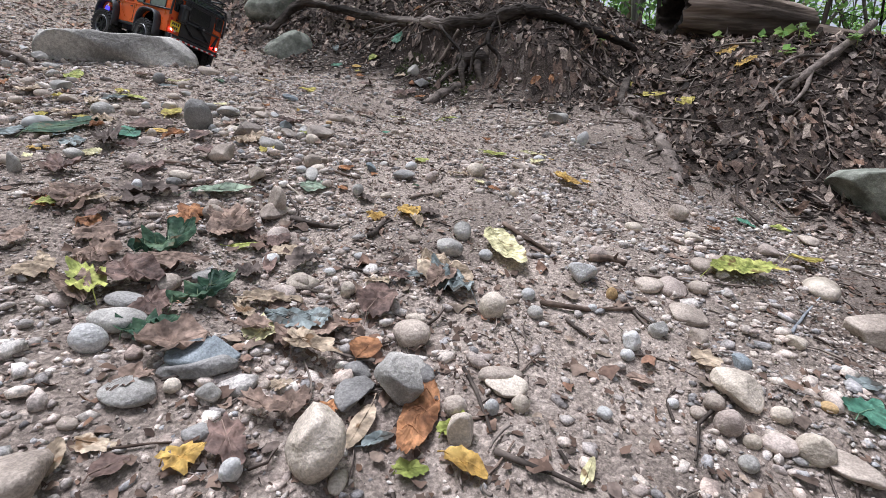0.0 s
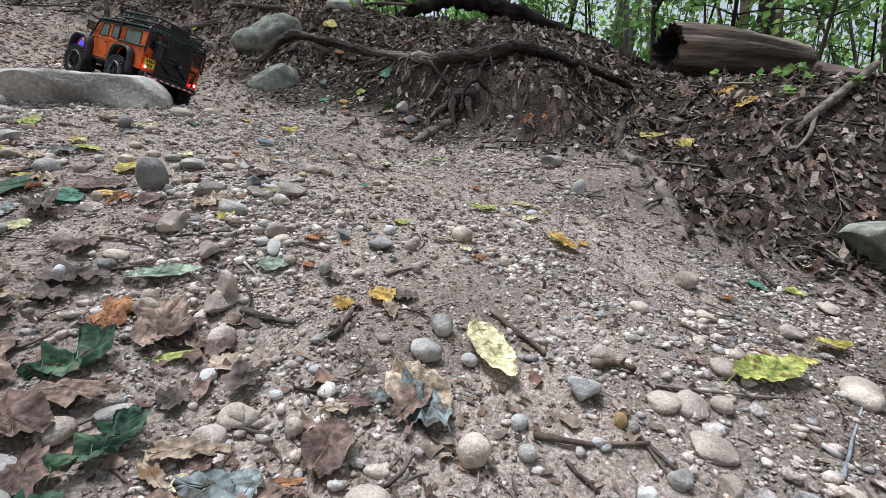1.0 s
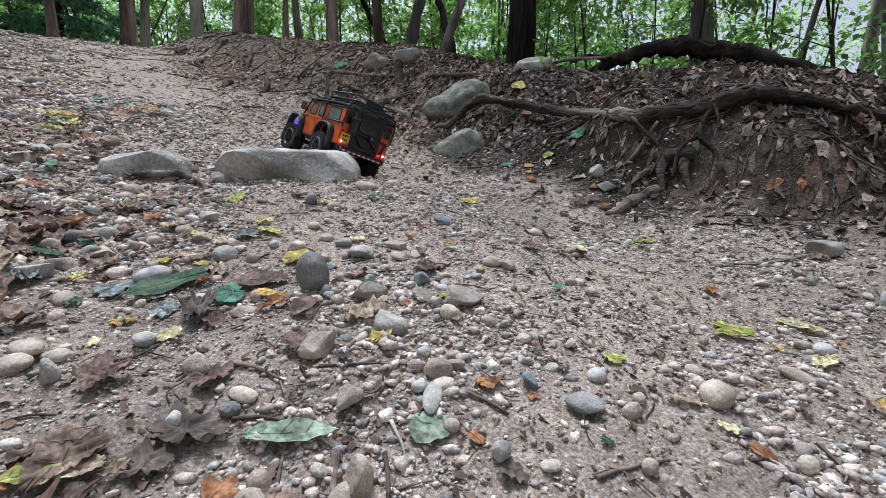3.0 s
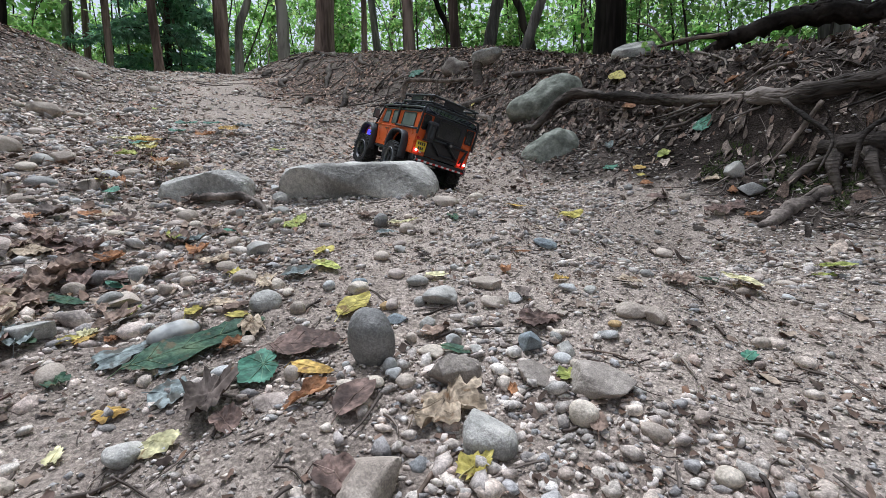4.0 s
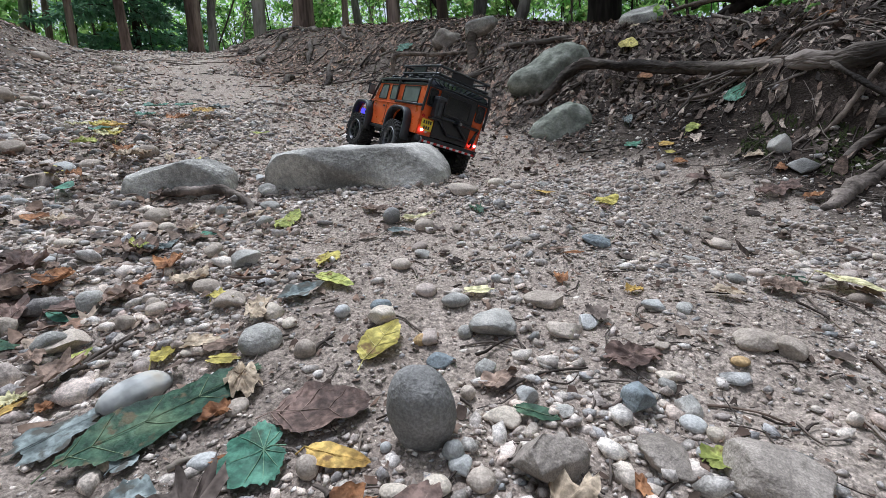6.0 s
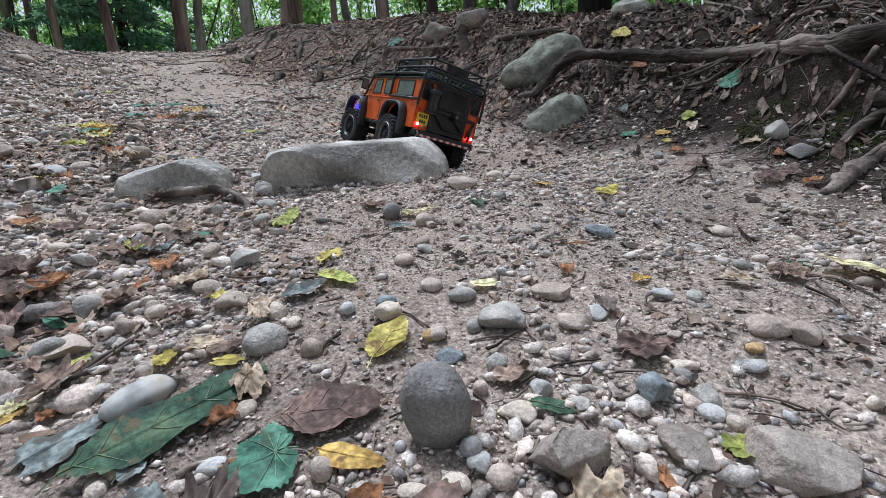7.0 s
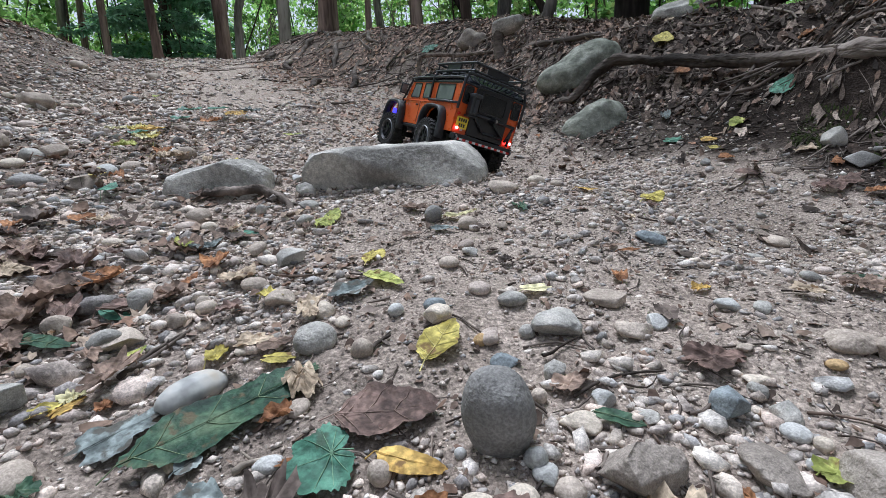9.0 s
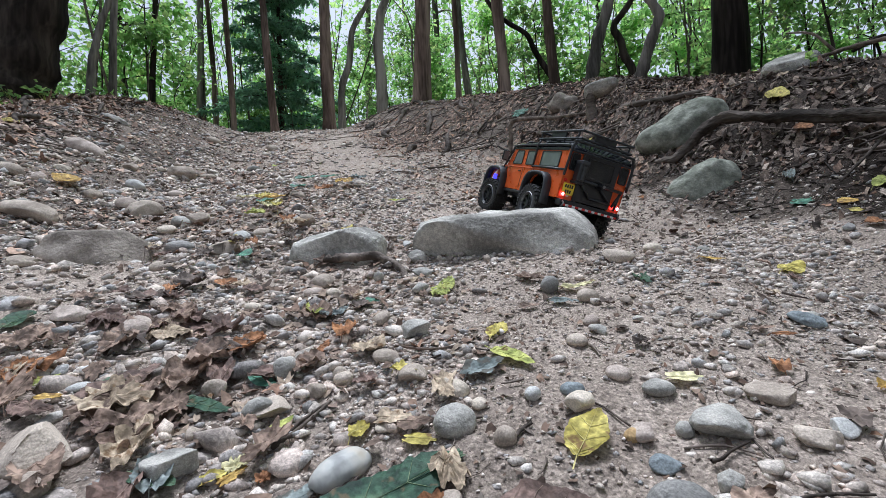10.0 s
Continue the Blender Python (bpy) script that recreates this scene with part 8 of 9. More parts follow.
leaf(-0.930, 0.673, 0.026, 0.012, 55, "orange", "oval", 0.3, "orange-yellow oval leaf lying among the trail stones")
leaf(-0.821, 0.778, 0.068, 0.020, 22, "green", "oval", 0.3, "dark green oval leaf lying among the trail stones")
leaf(-0.916, 0.737, 0.044, 0.019, 82, "green", "oval", 0.3, "dark green oval leaf lying among the trail stones")
leaf(-0.731, 0.707, 0.046, 0.020, 27, "green", "oval", 0.3, "dark green oval leaf lying among the trail stones")
leaf(-1.218, 0.679, 0.060, 0.039, 142, "green", "oval", 0.4, "dark green oval leaf lying among the trail stones")
leaf(-2.241, 0.904, 0.115, 0.035, 145, "orange", "oval", 0.4, "orange-yellow oval leaf lying among the trail stones")
leaf(-1.152, 0.827, 0.072, 0.025, 71, "dark", "scrap", 0.5, "blackened torn crumpled leaf lying among the trail stones")
leaf(-0.706, 0.742, 0.025, 0.014, 83, "yellow", "oval", 0.5, "yellow oval leaf lying among the trail stones")
leaf(-1.006, 0.840, 0.080, 0.024, 40, "maroon", "scrap", 0.4, "purple-brown torn crumpled leaf lying among the trail stones")
leaf(-1.007, 0.675, 0.038, 0.021, 66, "lime", "scrap", 0.4, "yellow-green torn crumpled leaf lying among the trail stones")
leaf(-0.802, 0.740, 0.023, 0.026, 53, "maroon", "scrap", 0.6, "purple-brown torn crumpled leaf lying among the trail stones")
leaf(-1.876, 1.392, 0.093, 0.049, 142, "yellow", "scrap", 0.6, "yellow torn crumpled leaf lying among the trail stones")
leaf(-3.151, 0.843, 0.122, 0.037, 162, "yellow", "oval", 0.3, "yellow oval leaf lying among the trail stones")
leaf(-0.262, 0.659, 0.082, 0.025, 27, "sage", "oval", 0.4, "sage green oval leaf lying among the trail stones")
leaf(-0.155, 0.719, 0.041, 0.039, 1, "sage", "oval", 0.3, "sage green oval leaf lying among the trail stones")
leaf(-0.372, 0.673, 0.047, 0.034, 56, "maroon", "scrap", 0.5, "purple-brown torn crumpled leaf lying among the trail stones")
leaf(-0.252, 0.803, 0.031, 0.021, 63, "yellow", "scrap", 0.7, "yellow torn crumpled leaf lying among the trail stones")
leaf(0.151, 1.087, 0.057, 0.028, 12, "lime", "oval", 0.3, "yellow-green oval leaf lying among the trail stones")
leaf(0.252, 1.163, 0.067, 0.025, -2, "pale", "oval", 0.3, "pale yellow oval leaf lying among the trail stones")
leaf(0.101, 0.837, 0.020, 0.024, -3, "pale", "oak", 0.3, "pale yellow lobed oak leaf lying among the trail stones")
leaf(0.065, 0.857, 0.042, 0.019, 9, "tanleaf", "oak", 0.6, "dry tan lobed oak leaf lying among the trail stones")
leaf(-0.364, 0.811, 0.046, 0.028, 92, "maroon", "oval", 0.4, "purple-brown oval leaf lying among the trail stones")
leaf(-0.298, 0.844, 0.072, 0.061, 68, "tanleaf", "oak", 0.5, "dry tan lobed oak leaf lying among the trail stones")
leaf(-0.341, 0.620, 0.069, 0.040, 27, "dark", "scrap", 0.7, "blackened torn crumpled leaf lying among the trail stones")
leaf(-0.340, 0.585, 0.038, 0.034, 21, "dark", "scrap", 0.6, "blackened torn crumpled leaf lying among the trail stones")
leaf(-0.120, 0.788, 0.032, 0.017, 41, "rust", "scrap", 0.5, "rusty orange torn crumpled leaf lying among the trail stones")
leaf(-0.077, 0.798, 0.014, 0.014, 6, "rust", "scrap", 0.4, "rusty orange torn crumpled leaf lying among the trail stones")
leaf(-0.391, 0.538, 0.038, 0.017, 49, "lime", "oval", 0.5, "yellow-green oval leaf lying among the trail stones")
leaf(-0.477, 0.713, 0.032, 0.023, 68, "pale", "oval", 0.5, "pale yellow oval leaf lying among the trail stones")
leaf(-0.554, 0.713, 0.031, 0.020, 42, "orange", "scrap", 0.5, "orange-yellow torn crumpled leaf lying among the trail stones")
leaf(-0.535, 0.754, 0.035, 0.038, 40, "silver", "oval", 0.5, "silvery green oval leaf lying among the trail stones")
leaf(-0.631, 0.704, 0.022, 0.025, 49, "green", "scrap", 0.6, "dark green torn crumpled leaf lying among the trail stones")
leaf(-0.087, 1.054, 0.032, 0.016, 67, "teal", "maple", 0.3, "blue-green lobed maple leaf lying among the trail stones")
leaf(-0.002, 0.899, 0.032, 0.021, 33, "lime", "scrap", 0.4, "yellow-green torn crumpled leaf lying among the trail stones")
leaf(-0.113, 0.723, 0.017, 0.013, -25, "rust", "oval", 0.3, "rusty orange oval leaf lying among the trail stones")
leaf(-0.006, 0.762, 0.012, 0.012, -5, "green", "scrap", 0.3, "dark green torn crumpled leaf lying among the trail stones")
leaf(0.193, 1.042, 0.021, 0.010, -16, "orange", "scrap", 0.3, "orange-yellow torn crumpled leaf lying among the trail stones")
leaf(0.287, 1.124, 0.015, 0.011, -23, "orange", "scrap", 0.3, "orange-yellow torn crumpled leaf lying among the trail stones")
leaf(0.123, 0.818, 0.023, 0.020, -23, "rust", "scrap", 0.5, "rusty orange torn crumpled leaf lying among the trail stones")
leaf(-0.077, 0.705, 0.028, 0.022, -13, "dark", "scrap", 0.6, "blackened torn crumpled leaf lying among the trail stones")
leaf(-0.532, 0.668, 0.020, 0.013, 137, "pale", "scrap", 0.4, "pale yellow torn crumpled leaf lying among the trail stones")
leaf(0.043, 0.526, 0.076, 0.057, -47, "tanleaf", "oval", 0.5, "dry tan oval leaf lying among the trail stones")
leaf(0.116, 0.582, 0.092, 0.041, -69, "pale", "oval", 0.4, "pale yellow oval leaf lying among the trail stones")
leaf(-0.054, 0.654, 0.029, 0.027, 2, "orange", "scrap", 0.5, "orange-yellow torn crumpled leaf lying among the trail stones")
leaf(-0.009, 0.675, 0.036, 0.032, 36, "orange", "oval", 0.6, "orange-yellow oval leaf lying among the trail stones")
leaf(0.016, 0.681, 0.035, 0.025, 9, "dark", "scrap", 0.6, "blackened torn crumpled leaf lying among the trail stones")
leaf(-0.029, 0.493, 0.031, 0.020, 4, "tanleaf", "oak", 0.4, "dry tan lobed oak leaf lying among the trail stones")
leaf(0.001, 0.504, 0.034, 0.022, 24, "silver", "oak", 0.4, "silvery green lobed oak leaf lying among the trail stones")
leaf(-0.270, 0.575, 0.068, 0.051, 95, "rust", "oak", 0.5, "rusty orange lobed oak leaf lying among the trail stones")
leaf(-0.253, 0.500, 0.075, 0.055, 66, "green", "oak", 1.2, "dark green lobed oak leaf lying among the trail stones")
leaf(-0.175, 0.423, 0.068, 0.039, 59, "green", "oak", 1.2, "dark green lobed oak leaf lying among the trail stones")
leaf(-0.211, 0.564, 0.060, 0.039, -6, "maroon", "scrap", 0.5, "purple-brown torn crumpled leaf lying among the trail stones")
leaf(-0.189, 0.538, 0.035, 0.012, 35, "lime", "oval", 0.3, "yellow-green oval leaf lying among the trail stones")
leaf(0.427, 0.602, 0.129, 0.039, 25, "lime", "oval", 0.5, "yellow-green oval leaf lying among the trail stones")
leaf(0.515, 0.670, 0.048, 0.022, 8, "yellow", "scrap", 0.4, "yellow torn crumpled leaf lying among the trail stones")
leaf(0.604, 0.728, 0.082, 0.025, 22, "yellow", "oval", 0.4, "yellow oval leaf lying among the trail stones")
leaf(0.467, 0.672, 0.029, 0.024, -24, "tanleaf", "scrap", 0.4, "dry tan torn crumpled leaf lying among the trail stones")
leaf(0.275, 0.919, 0.069, 0.032, -57, "orange", "oval", 0.6, "orange-yellow oval leaf lying among the trail stones")
leaf(0.316, 0.937, 0.025, 0.019, -20, "orange", "scrap", 0.5, "orange-yellow torn crumpled leaf lying among the trail stones")
leaf(0.669, 0.985, 0.042, 0.024, -63, "teal", "oval", 0.4, "blue-green oval leaf lying among the trail stones")
leaf(0.739, 0.978, 0.038, 0.024, -36, "lime", "oval", 0.4, "yellow-green oval leaf lying among the trail stones")
leaf(1.002, 1.718, 0.083, 0.051, 1, "orange", "scrap", 0.5, "orange-yellow torn crumpled leaf lying on the bank litter")
leaf(0.997, 1.594, 0.082, 0.033, 10, "orange", "scrap", 0.5, "orange-yellow torn crumpled leaf lying on the bank litter")
leaf(0.364, 1.778, 0.039, 0.012, -11, "rust", "oval", 0.9, "rusty orange oval leaf lying on the bank litter")
leaf(0.418, 1.753, 0.028, 0.016, -14, "rust", "scrap", 0.9, "rusty orange torn crumpled leaf lying on the bank litter")
leaf(0.713, 1.610, 0.088, 0.027, -18, "yellow", "oval", 0.2, "yellow oval leaf lying on the bank litter")
leaf(0.149, 1.055, 0.059, 0.018, 23, "lime", "oval", 0.3, "yellow-green oval leaf lying among the trail stones")
leaf(0.054, 1.504, 0.054, 0.018, 13, "lime", "oval", 0.3, "yellow-green oval leaf lying among the trail stones")
leaf(-0.128, 1.385, 0.046, 0.028, -50, "green", "oval", 0.25, "dark green oval leaf tucked under a long pale leaf", 0.003)
leaf(-1.586, 2.658, 0.079, 0.039, 98, "yellow", "oval", 0.4, "yellow oval leaf lying on the bank litter")
leaf(-0.653, 1.056, 0.037, 0.017, 116, "yellow", "oval", 0.5, "yellow oval leaf lying among the trail stones")
leaf(-0.123, 0.431, 0.060, 0.022, 12, "tanleaf", "scrap", 0.6, "dry tan torn crumpled leaf lying among the trail stones")
leaf(-0.113, 0.411, 0.019, 0.015, 46, "pale", "oval", 0.4, "pale yellow oval leaf lying among the trail stones")
leaf(-0.047, 0.421, 0.025, 0.010, 18, "rust", "scrap", 0.4, "rusty orange torn crumpled leaf lying among the trail stones")
leaf(-0.148, 0.511, 0.047, 0.014, 102, "maroon", "oval", 0.6, "purple-brown oval leaf lying among the trail stones")
leaf(-0.141, 0.537, 0.032, 0.026, 46, "tanleaf", "scrap", 0.4, "dry tan torn crumpled leaf lying among the trail stones")
leaf(-0.211, 0.402, 0.028, 0.020, 99, "rust", "scrap", 0.4, "rusty orange torn crumpled leaf lying among the trail stones")
leaf(-0.162, 0.485, 0.028, 0.032, 44, "dark", "scrap", 0.5, "blackened torn crumpled leaf lying among the trail stones")
leaf(0.543, 0.879, 0.042, 0.020, 31, "rust", "scrap", 0.4, "rusty orange torn crumpled leaf lying among the trail stones")
leaf(0.339, 0.606, 0.030, 0.014, -28, "brown", "scrap", 0.4, "brown torn crumpled leaf lying among the trail stones")
leaf(0.237, 1.020, 0.064, 0.019, 50, "pale", "scrap", 0.4, "pale yellow torn crumpled leaf lying among the trail stones")
leaf(0.022, 0.320, 0.076, 0.026, -103, "rust", "oval", 0.6, "rusty orange oval leaf lying among the trail stones")
leaf(-0.023, 0.380, 0.031, 0.026, 66, "rust", "oval", 0.4, "rusty orange oval leaf lying among the trail stones")
leaf(-0.017, 0.311, 0.044, 0.014, -104, "tanleaf", "oval", 0.4, "dry tan oval leaf lying among the trail stones")
leaf(-0.064, 0.316, 0.033, 0.025, 63, "brown", "scrap", 0.6, "brown torn crumpled leaf lying among the trail stones")
leaf(-0.110, 0.383, 0.035, 0.028, 62, "pale", "scrap", 0.5, "pale yellow torn crumpled leaf lying among the trail stones")
leaf(-0.112, 0.261, 0.027, 0.022, 34, "orange", "scrap", 0.5, "orange-yellow torn crumpled leaf lying among the trail stones")
leaf(0.055, 0.284, 0.032, 0.017, -29, "orange", "oval", 0.6, "orange-yellow oval leaf lying among the trail stones")
leaf(-0.166, 0.265, 0.027, 0.015, -2, "tanleaf", "scrap", 0.4, "dry tan torn crumpled leaf lying among the trail stones")
leaf(-0.146, 0.251, 0.020, 0.015, 49, "maroon", "oval", 0.4, "purple-brown oval leaf lying among the trail stones")
leaf(0.279, 0.419, 0.036, 0.033, 1, "tanleaf", "maple", 0.3, "dry tan lobed maple leaf lying among the trail stones")
leaf(0.384, 0.364, 0.042, 0.032, 23, "teal", "scrap", 0.4, "blue-green torn crumpled leaf lying among the trail stones")
leaf(-0.049, 0.414, 0.025, 0.011, 22, "maroon", "oval", 0.3, "purple-brown oval leaf lying among the trail stones")
leaf(-0.185, 0.370, 0.044, 0.034, 71, "green", "scrap", 0.6, "dark green torn crumpled leaf lying among the trail stones")
leaf(-0.154, 0.352, 0.027, 0.015, 31, "brown", "scrap", 0.4, "brown torn crumpled leaf lying among the trail stones")
leaf(-0.004, 0.304, 0.025, 0.010, 34, "silver", "oval", 0.5, "silvery green oval leaf lying among the trail stones")
leaf(0.137, 0.294, 0.027, 0.008, 59, "pale", "oval", 0.5, "pale yellow oval leaf lying among the trail stones")
leaf(-0.176, 0.249, 0.028, 0.012, 111, "tanleaf", "oval", 0.5, "dry tan oval leaf lying among the trail stones")
leaf(0.212, 0.398, 0.025, 0.013, -10, "brown", "scrap", 0.4, "brown torn crumpled leaf lying among the trail stones")
leaf(-0.040, 0.320, 0.021, 0.013, 34, "rust", "scrap", 0.5, "rusty orange torn crumpled leaf lying among the trail stones")
leaf(0.019, 0.282, 0.025, 0.015, 6, "lime", "scrap", 0.5, "yellow-green torn crumpled leaf lying among the trail stones")
leaf(0.415, 0.403, 0.041, 0.019, 6, "silver", "scrap", 0.4, "silvery green torn crumpled leaf lying among the trail stones")
leaf(0.046, 0.315, 0.030, 0.013, 47, "lime", "scrap", 0.5, "yellow-green torn crumpled leaf lying among the trail stones")
leaf(-0.078, 0.333, 0.017, 0.013, 39, "tanleaf", "scrap", 0.5, "dry tan torn crumpled leaf lying among the trail stones")
leaf(-0.344, 0.519, 0.024, 0.028, 68, "rust", "oval", 0.5, "rusty orange oval leaf lying among the trail stones")
leaf(-0.106, 0.425, 0.032, 0.020, 36, "brown", "scrap", 0.8, "brown torn crumpled leaf lying among the trail stones")
leaf(-0.136, 0.413, 0.039, 0.015, -41, "tanleaf", "scrap", 0.6, "dry tan torn crumpled leaf lying among the trail stones")
leaf(-0.177, 0.447, 0.037, 0.025, 80, "green", "scrap", 1.0, "dark green torn crumpled leaf lying among the trail stones")
leaf(-0.201, 0.366, 0.032, 0.030, 53, "green", "scrap", 1.0, "dark green torn crumpled leaf lying among the trail stones")

# sticks
stick([(-0.702, 0.791), (-0.708, 0.825), (-0.718, 0.863)], 0.0038, "dark")
stick([(-0.417, 0.824), (-0.428, 0.843), (-0.436, 0.857)], 0.0017, "grey")
stick([(-0.367, 0.937), (-0.351, 0.962), (-0.333, 0.980), (-0.314, 0.993)], 0.0024, "dark")
stick([(-0.314, 0.974), (-0.283, 0.989), (-0.254, 0.987)], 0.0016, "dark")
stick([(-0.536, 0.781), (-0.533, 0.789), (-0.523, 0.796)], 0.0038, "pale")
stick([(-0.528, 0.904), (-0.529, 0.921), (-0.526, 0.930)], 0.0033, "dark")
stick([(-0.364, 0.907), (-0.349, 0.895), (-0.339, 0.892)], 0.0015, "dark")
stick([(-0.289, 0.926), (-0.283, 0.910), (-0.280, 0.888)], 0.0020, "dark")
stick([(-0.332, 0.951), (-0.320, 0.929), (-0.309, 0.915)], 0.0019, "brown")
stick([(-0.508, 0.958), (-0.495, 0.987), (-0.462, 0.980)], 0.0020, "dark")
stick([(-0.691, 0.985), (-0.646, 1.011), (-0.591, 1.025)], 0.0021, "dark")
stick([(-0.230, 0.990), (-0.201, 0.997), (-0.180, 0.988)], 0.0017, "brown")
stick([(-0.285, 1.036), (-0.252, 1.050), (-0.222, 1.048)], 0.0014, "dark")
stick([(-0.420, 0.974), (-0.395, 0.989), (-0.372, 0.992)], 0.0017, "dark")
stick([(-0.751, 0.762), (-0.742, 0.778), (-0.713, 0.786)], 0.0026, "grey")
stick([(-0.138, 1.227), (-0.130, 1.183), (-0.121, 1.147)], 0.0018, "grey")
stick([(0.124, 0.667), (0.149, 0.628), (0.174, 0.595)], 0.0058, "brown")
stick([(0.142, 0.490), (0.187, 0.486), (0.240, 0.485)], 0.0049, "brown")
stick([(0.240, 0.485), (0.250, 0.470), (0.263, 0.453)], 0.0029, "dark")
stick([(0.280, 0.564), (0.352, 0.558), (0.438, 0.571)], 0.0027, "grey")
stick([(0.393, 0.467), (0.441, 0.515), (0.525, 0.594)], 0.0028, "blue")
stick([(0.218, 0.576), (0.242, 0.581), (0.264, 0.576)], 0.0084, "brown")
stick([(0.043, 0.489), (0.055, 0.473), (0.073, 0.459)], 0.0021, "dark")
stick([(-0.114, 0.466), (-0.095, 0.463), (-0.073, 0.461)], 0.0040, "grey")
stick([(-0.140, 0.440), (-0.117, 0.437), (-0.094, 0.442)], 0.0029, "dark")
stick([(-0.159, 0.623), (-0.131, 0.615), (-0.096, 0.605)], 0.0068, "dark")
stick([(-0.050, 0.579), (-0.045, 0.604), (-0.041, 0.637)], 0.0062, "dark")
stick([(-0.320, 0.507), (-0.302, 0.520), (-0.295, 0.545)], 0.0031, "grey")
stick([(0.165, 0.471), (0.175, 0.458), (0.185, 0.447)], 0.0032, "dark")
stick([(-0.183, 0.683), (-0.156, 0.640), (-0.157, 0.603)], 0.0033, "dark")
stick([(-0.219, 0.665), (-0.203, 0.638), (-0.194, 0.621)], 0.0052, "grey")
stick([(-0.069, 0.512), (-0.049, 0.511), (-0.032, 0.524)], 0.0026, "dark")
stick([(0.373, 0.705), (0.403, 0.689), (0.456, 0.715)], 0.0038, "brown")
stick([(-0.017, 0.641), (0.022, 0.650), (0.049, 0.637)], 0.0026, "dark")
stick([(-0.165, 0.416), (-0.149, 0.408), (-0.133, 0.400)], 0.0017, "brown")
stick([(-0.193, 0.713), (-0.173, 0.697), (-0.158, 0.679)], 0.0030, "pale")
stick([(-0.366, 0.696), (-0.340, 0.704), (-0.305, 0.701)], 0.0040, "brown")
stick([(-0.321, 0.652), (-0.299, 0.663), (-0.276, 0.670)], 0.0031, "brown")
stick([(-0.290, 0.734), (-0.249, 0.756), (-0.204, 0.771)], 0.0024, "dark")
stick([(-0.012, 0.727), (0.011, 0.746), (0.046, 0.775)], 0.0033, "grey")
stick([(-0.136, 0.764), (-0.114, 0.767), (-0.092, 0.757)], 0.0033, "brown")
stick([(-0.475, 0.559), (-0.465, 0.573), (-0.445, 0.583)], 0.0021, "dark")
stick([(-0.244, 0.621), (-0.258, 0.644), (-0.268, 0.660)], 0.0023, "grey")
stick([(-0.203, 0.637), (-0.209, 0.651), (-0.219, 0.670)], 0.0023, "grey")
stick([(-0.161, 0.652), (-0.137, 0.675), (-0.110, 0.678)], 0.0018, "brown")
stick([(-0.274, 0.752), (-0.276, 0.800), (-0.261, 0.828)], 0.0029, "brown")
stick([(0.057, 0.376), (0.066, 0.348), (0.074, 0.313)], 0.0030, "dark")
stick([(0.074, 0.296), (0.101, 0.286), (0.129, 0.279)], 0.0037, "dark")
stick([(-0.153, 0.263), (-0.125, 0.272), (-0.100, 0.280)], 0.0014, "brown")
stick([(0.006, 0.317), (0.013, 0.330), (0.023, 0.352)], 0.0021, "dark")
stick([(0.235, 0.493), (0.243, 0.468), (0.256, 0.444)], 0.0026, "dark")
stick([(0.042, 0.327), (0.063, 0.325), (0.084, 0.333)], 0.0021, "brown")
stick([(0.121, 0.307), (0.124, 0.298), (0.129, 0.294)], 0.0023, "dark")
stick([(0.104, 0.381), (0.116, 0.397), (0.125, 0.405)], 0.0020, "grey")
stick([(0.064, 0.275), (0.080, 0.293), (0.089, 0.308)], 0.0015, "brown")
stick([(-0.706, 0.794), (-0.716, 0.828), (-0.718, 0.860)], 0.0035, "dark")
stick([(-1.007, 0.734), (-0.990, 0.758), (-0.975, 0.791)], 0.0026, "dark")
stick([(-0.732, 0.966), (-0.690, 0.982), (-0.662, 1.011)], 0.0028, "brown")


# a bundle of dark twigs beside the long pale leaf
for _k, (_x, _y, _d) in enumerate(((-0.15, 1.36, 0.0), (-0.145, 1.345, 0.012), (-0.13, 1.33, -0.008), (-0.14, 1.37, 0.02), (-0.12, 1.31, 0.004), (-0.15, 1.33, -0.012), (-0.11, 1.34, 0.0))):
    stick([(_x, _y), (_x + 0.014, _y - 0.03 + 0.5 * _d), (_x + 0.03 + 0.6 * _d, _y - 0.062 - 0.5 * _d), (_x + 0.05 + 0.6 * _d, _y - 0.092 + 0.5 * _d)], 0.0019 - 0.00012 * _k, "dark" if _k % 3 else "brown")
leaf(-0.162, 1.225, 0.06, 0.042, 60, "brown", "maple", 0.6, "brown curled maple leaf lying on the sandy trail", 0.002)
leaf(-0.21, 1.16, 0.034, 0.022, 20, "tanleaf", "scrap", 0.5, "dry tan torn crumpled leaf lying on the sandy trail", 0.002)
leaf(-0.28, 1.862, 0.034, 0.026, 10, "rust", "oval", 0.5, "rusty orange oval leaf at the foot of the bank", 0.004)
leaf(-0.242, 1.754, 0.048, 0.03, 5, "maroon", "oval", 0.3, "purple-brown oval leaf lying on damp soil", 0.003)
leaf(-0.134, 1.905, 0.048, 0.034, 15, "tanleaf", "oak", 0.4, "dry tan lobed leaf on the dark cut bank", 0.004)
leaf(-0.087, 1.86, 0.03, 0.024, 80, "rust", "scrap", 0.4, "rusty orange torn crumpled leaf on the dark cut bank", 0.004)
leaf(-0.05, 1.74, 0.045, 0.02, 35, "rust", "scrap", 0.5, "rusty orange torn crumpled leaf lying at the foot of the bank", 0.004)

# mixed leaves caught among the stones beyond the low boulder
leaf(-1.555, 1.202, 0.06, 0.04, 40, "lime", "oval", 0.6, "yellow-green oval leaf caught among stones beyond the boulder", 0.012)
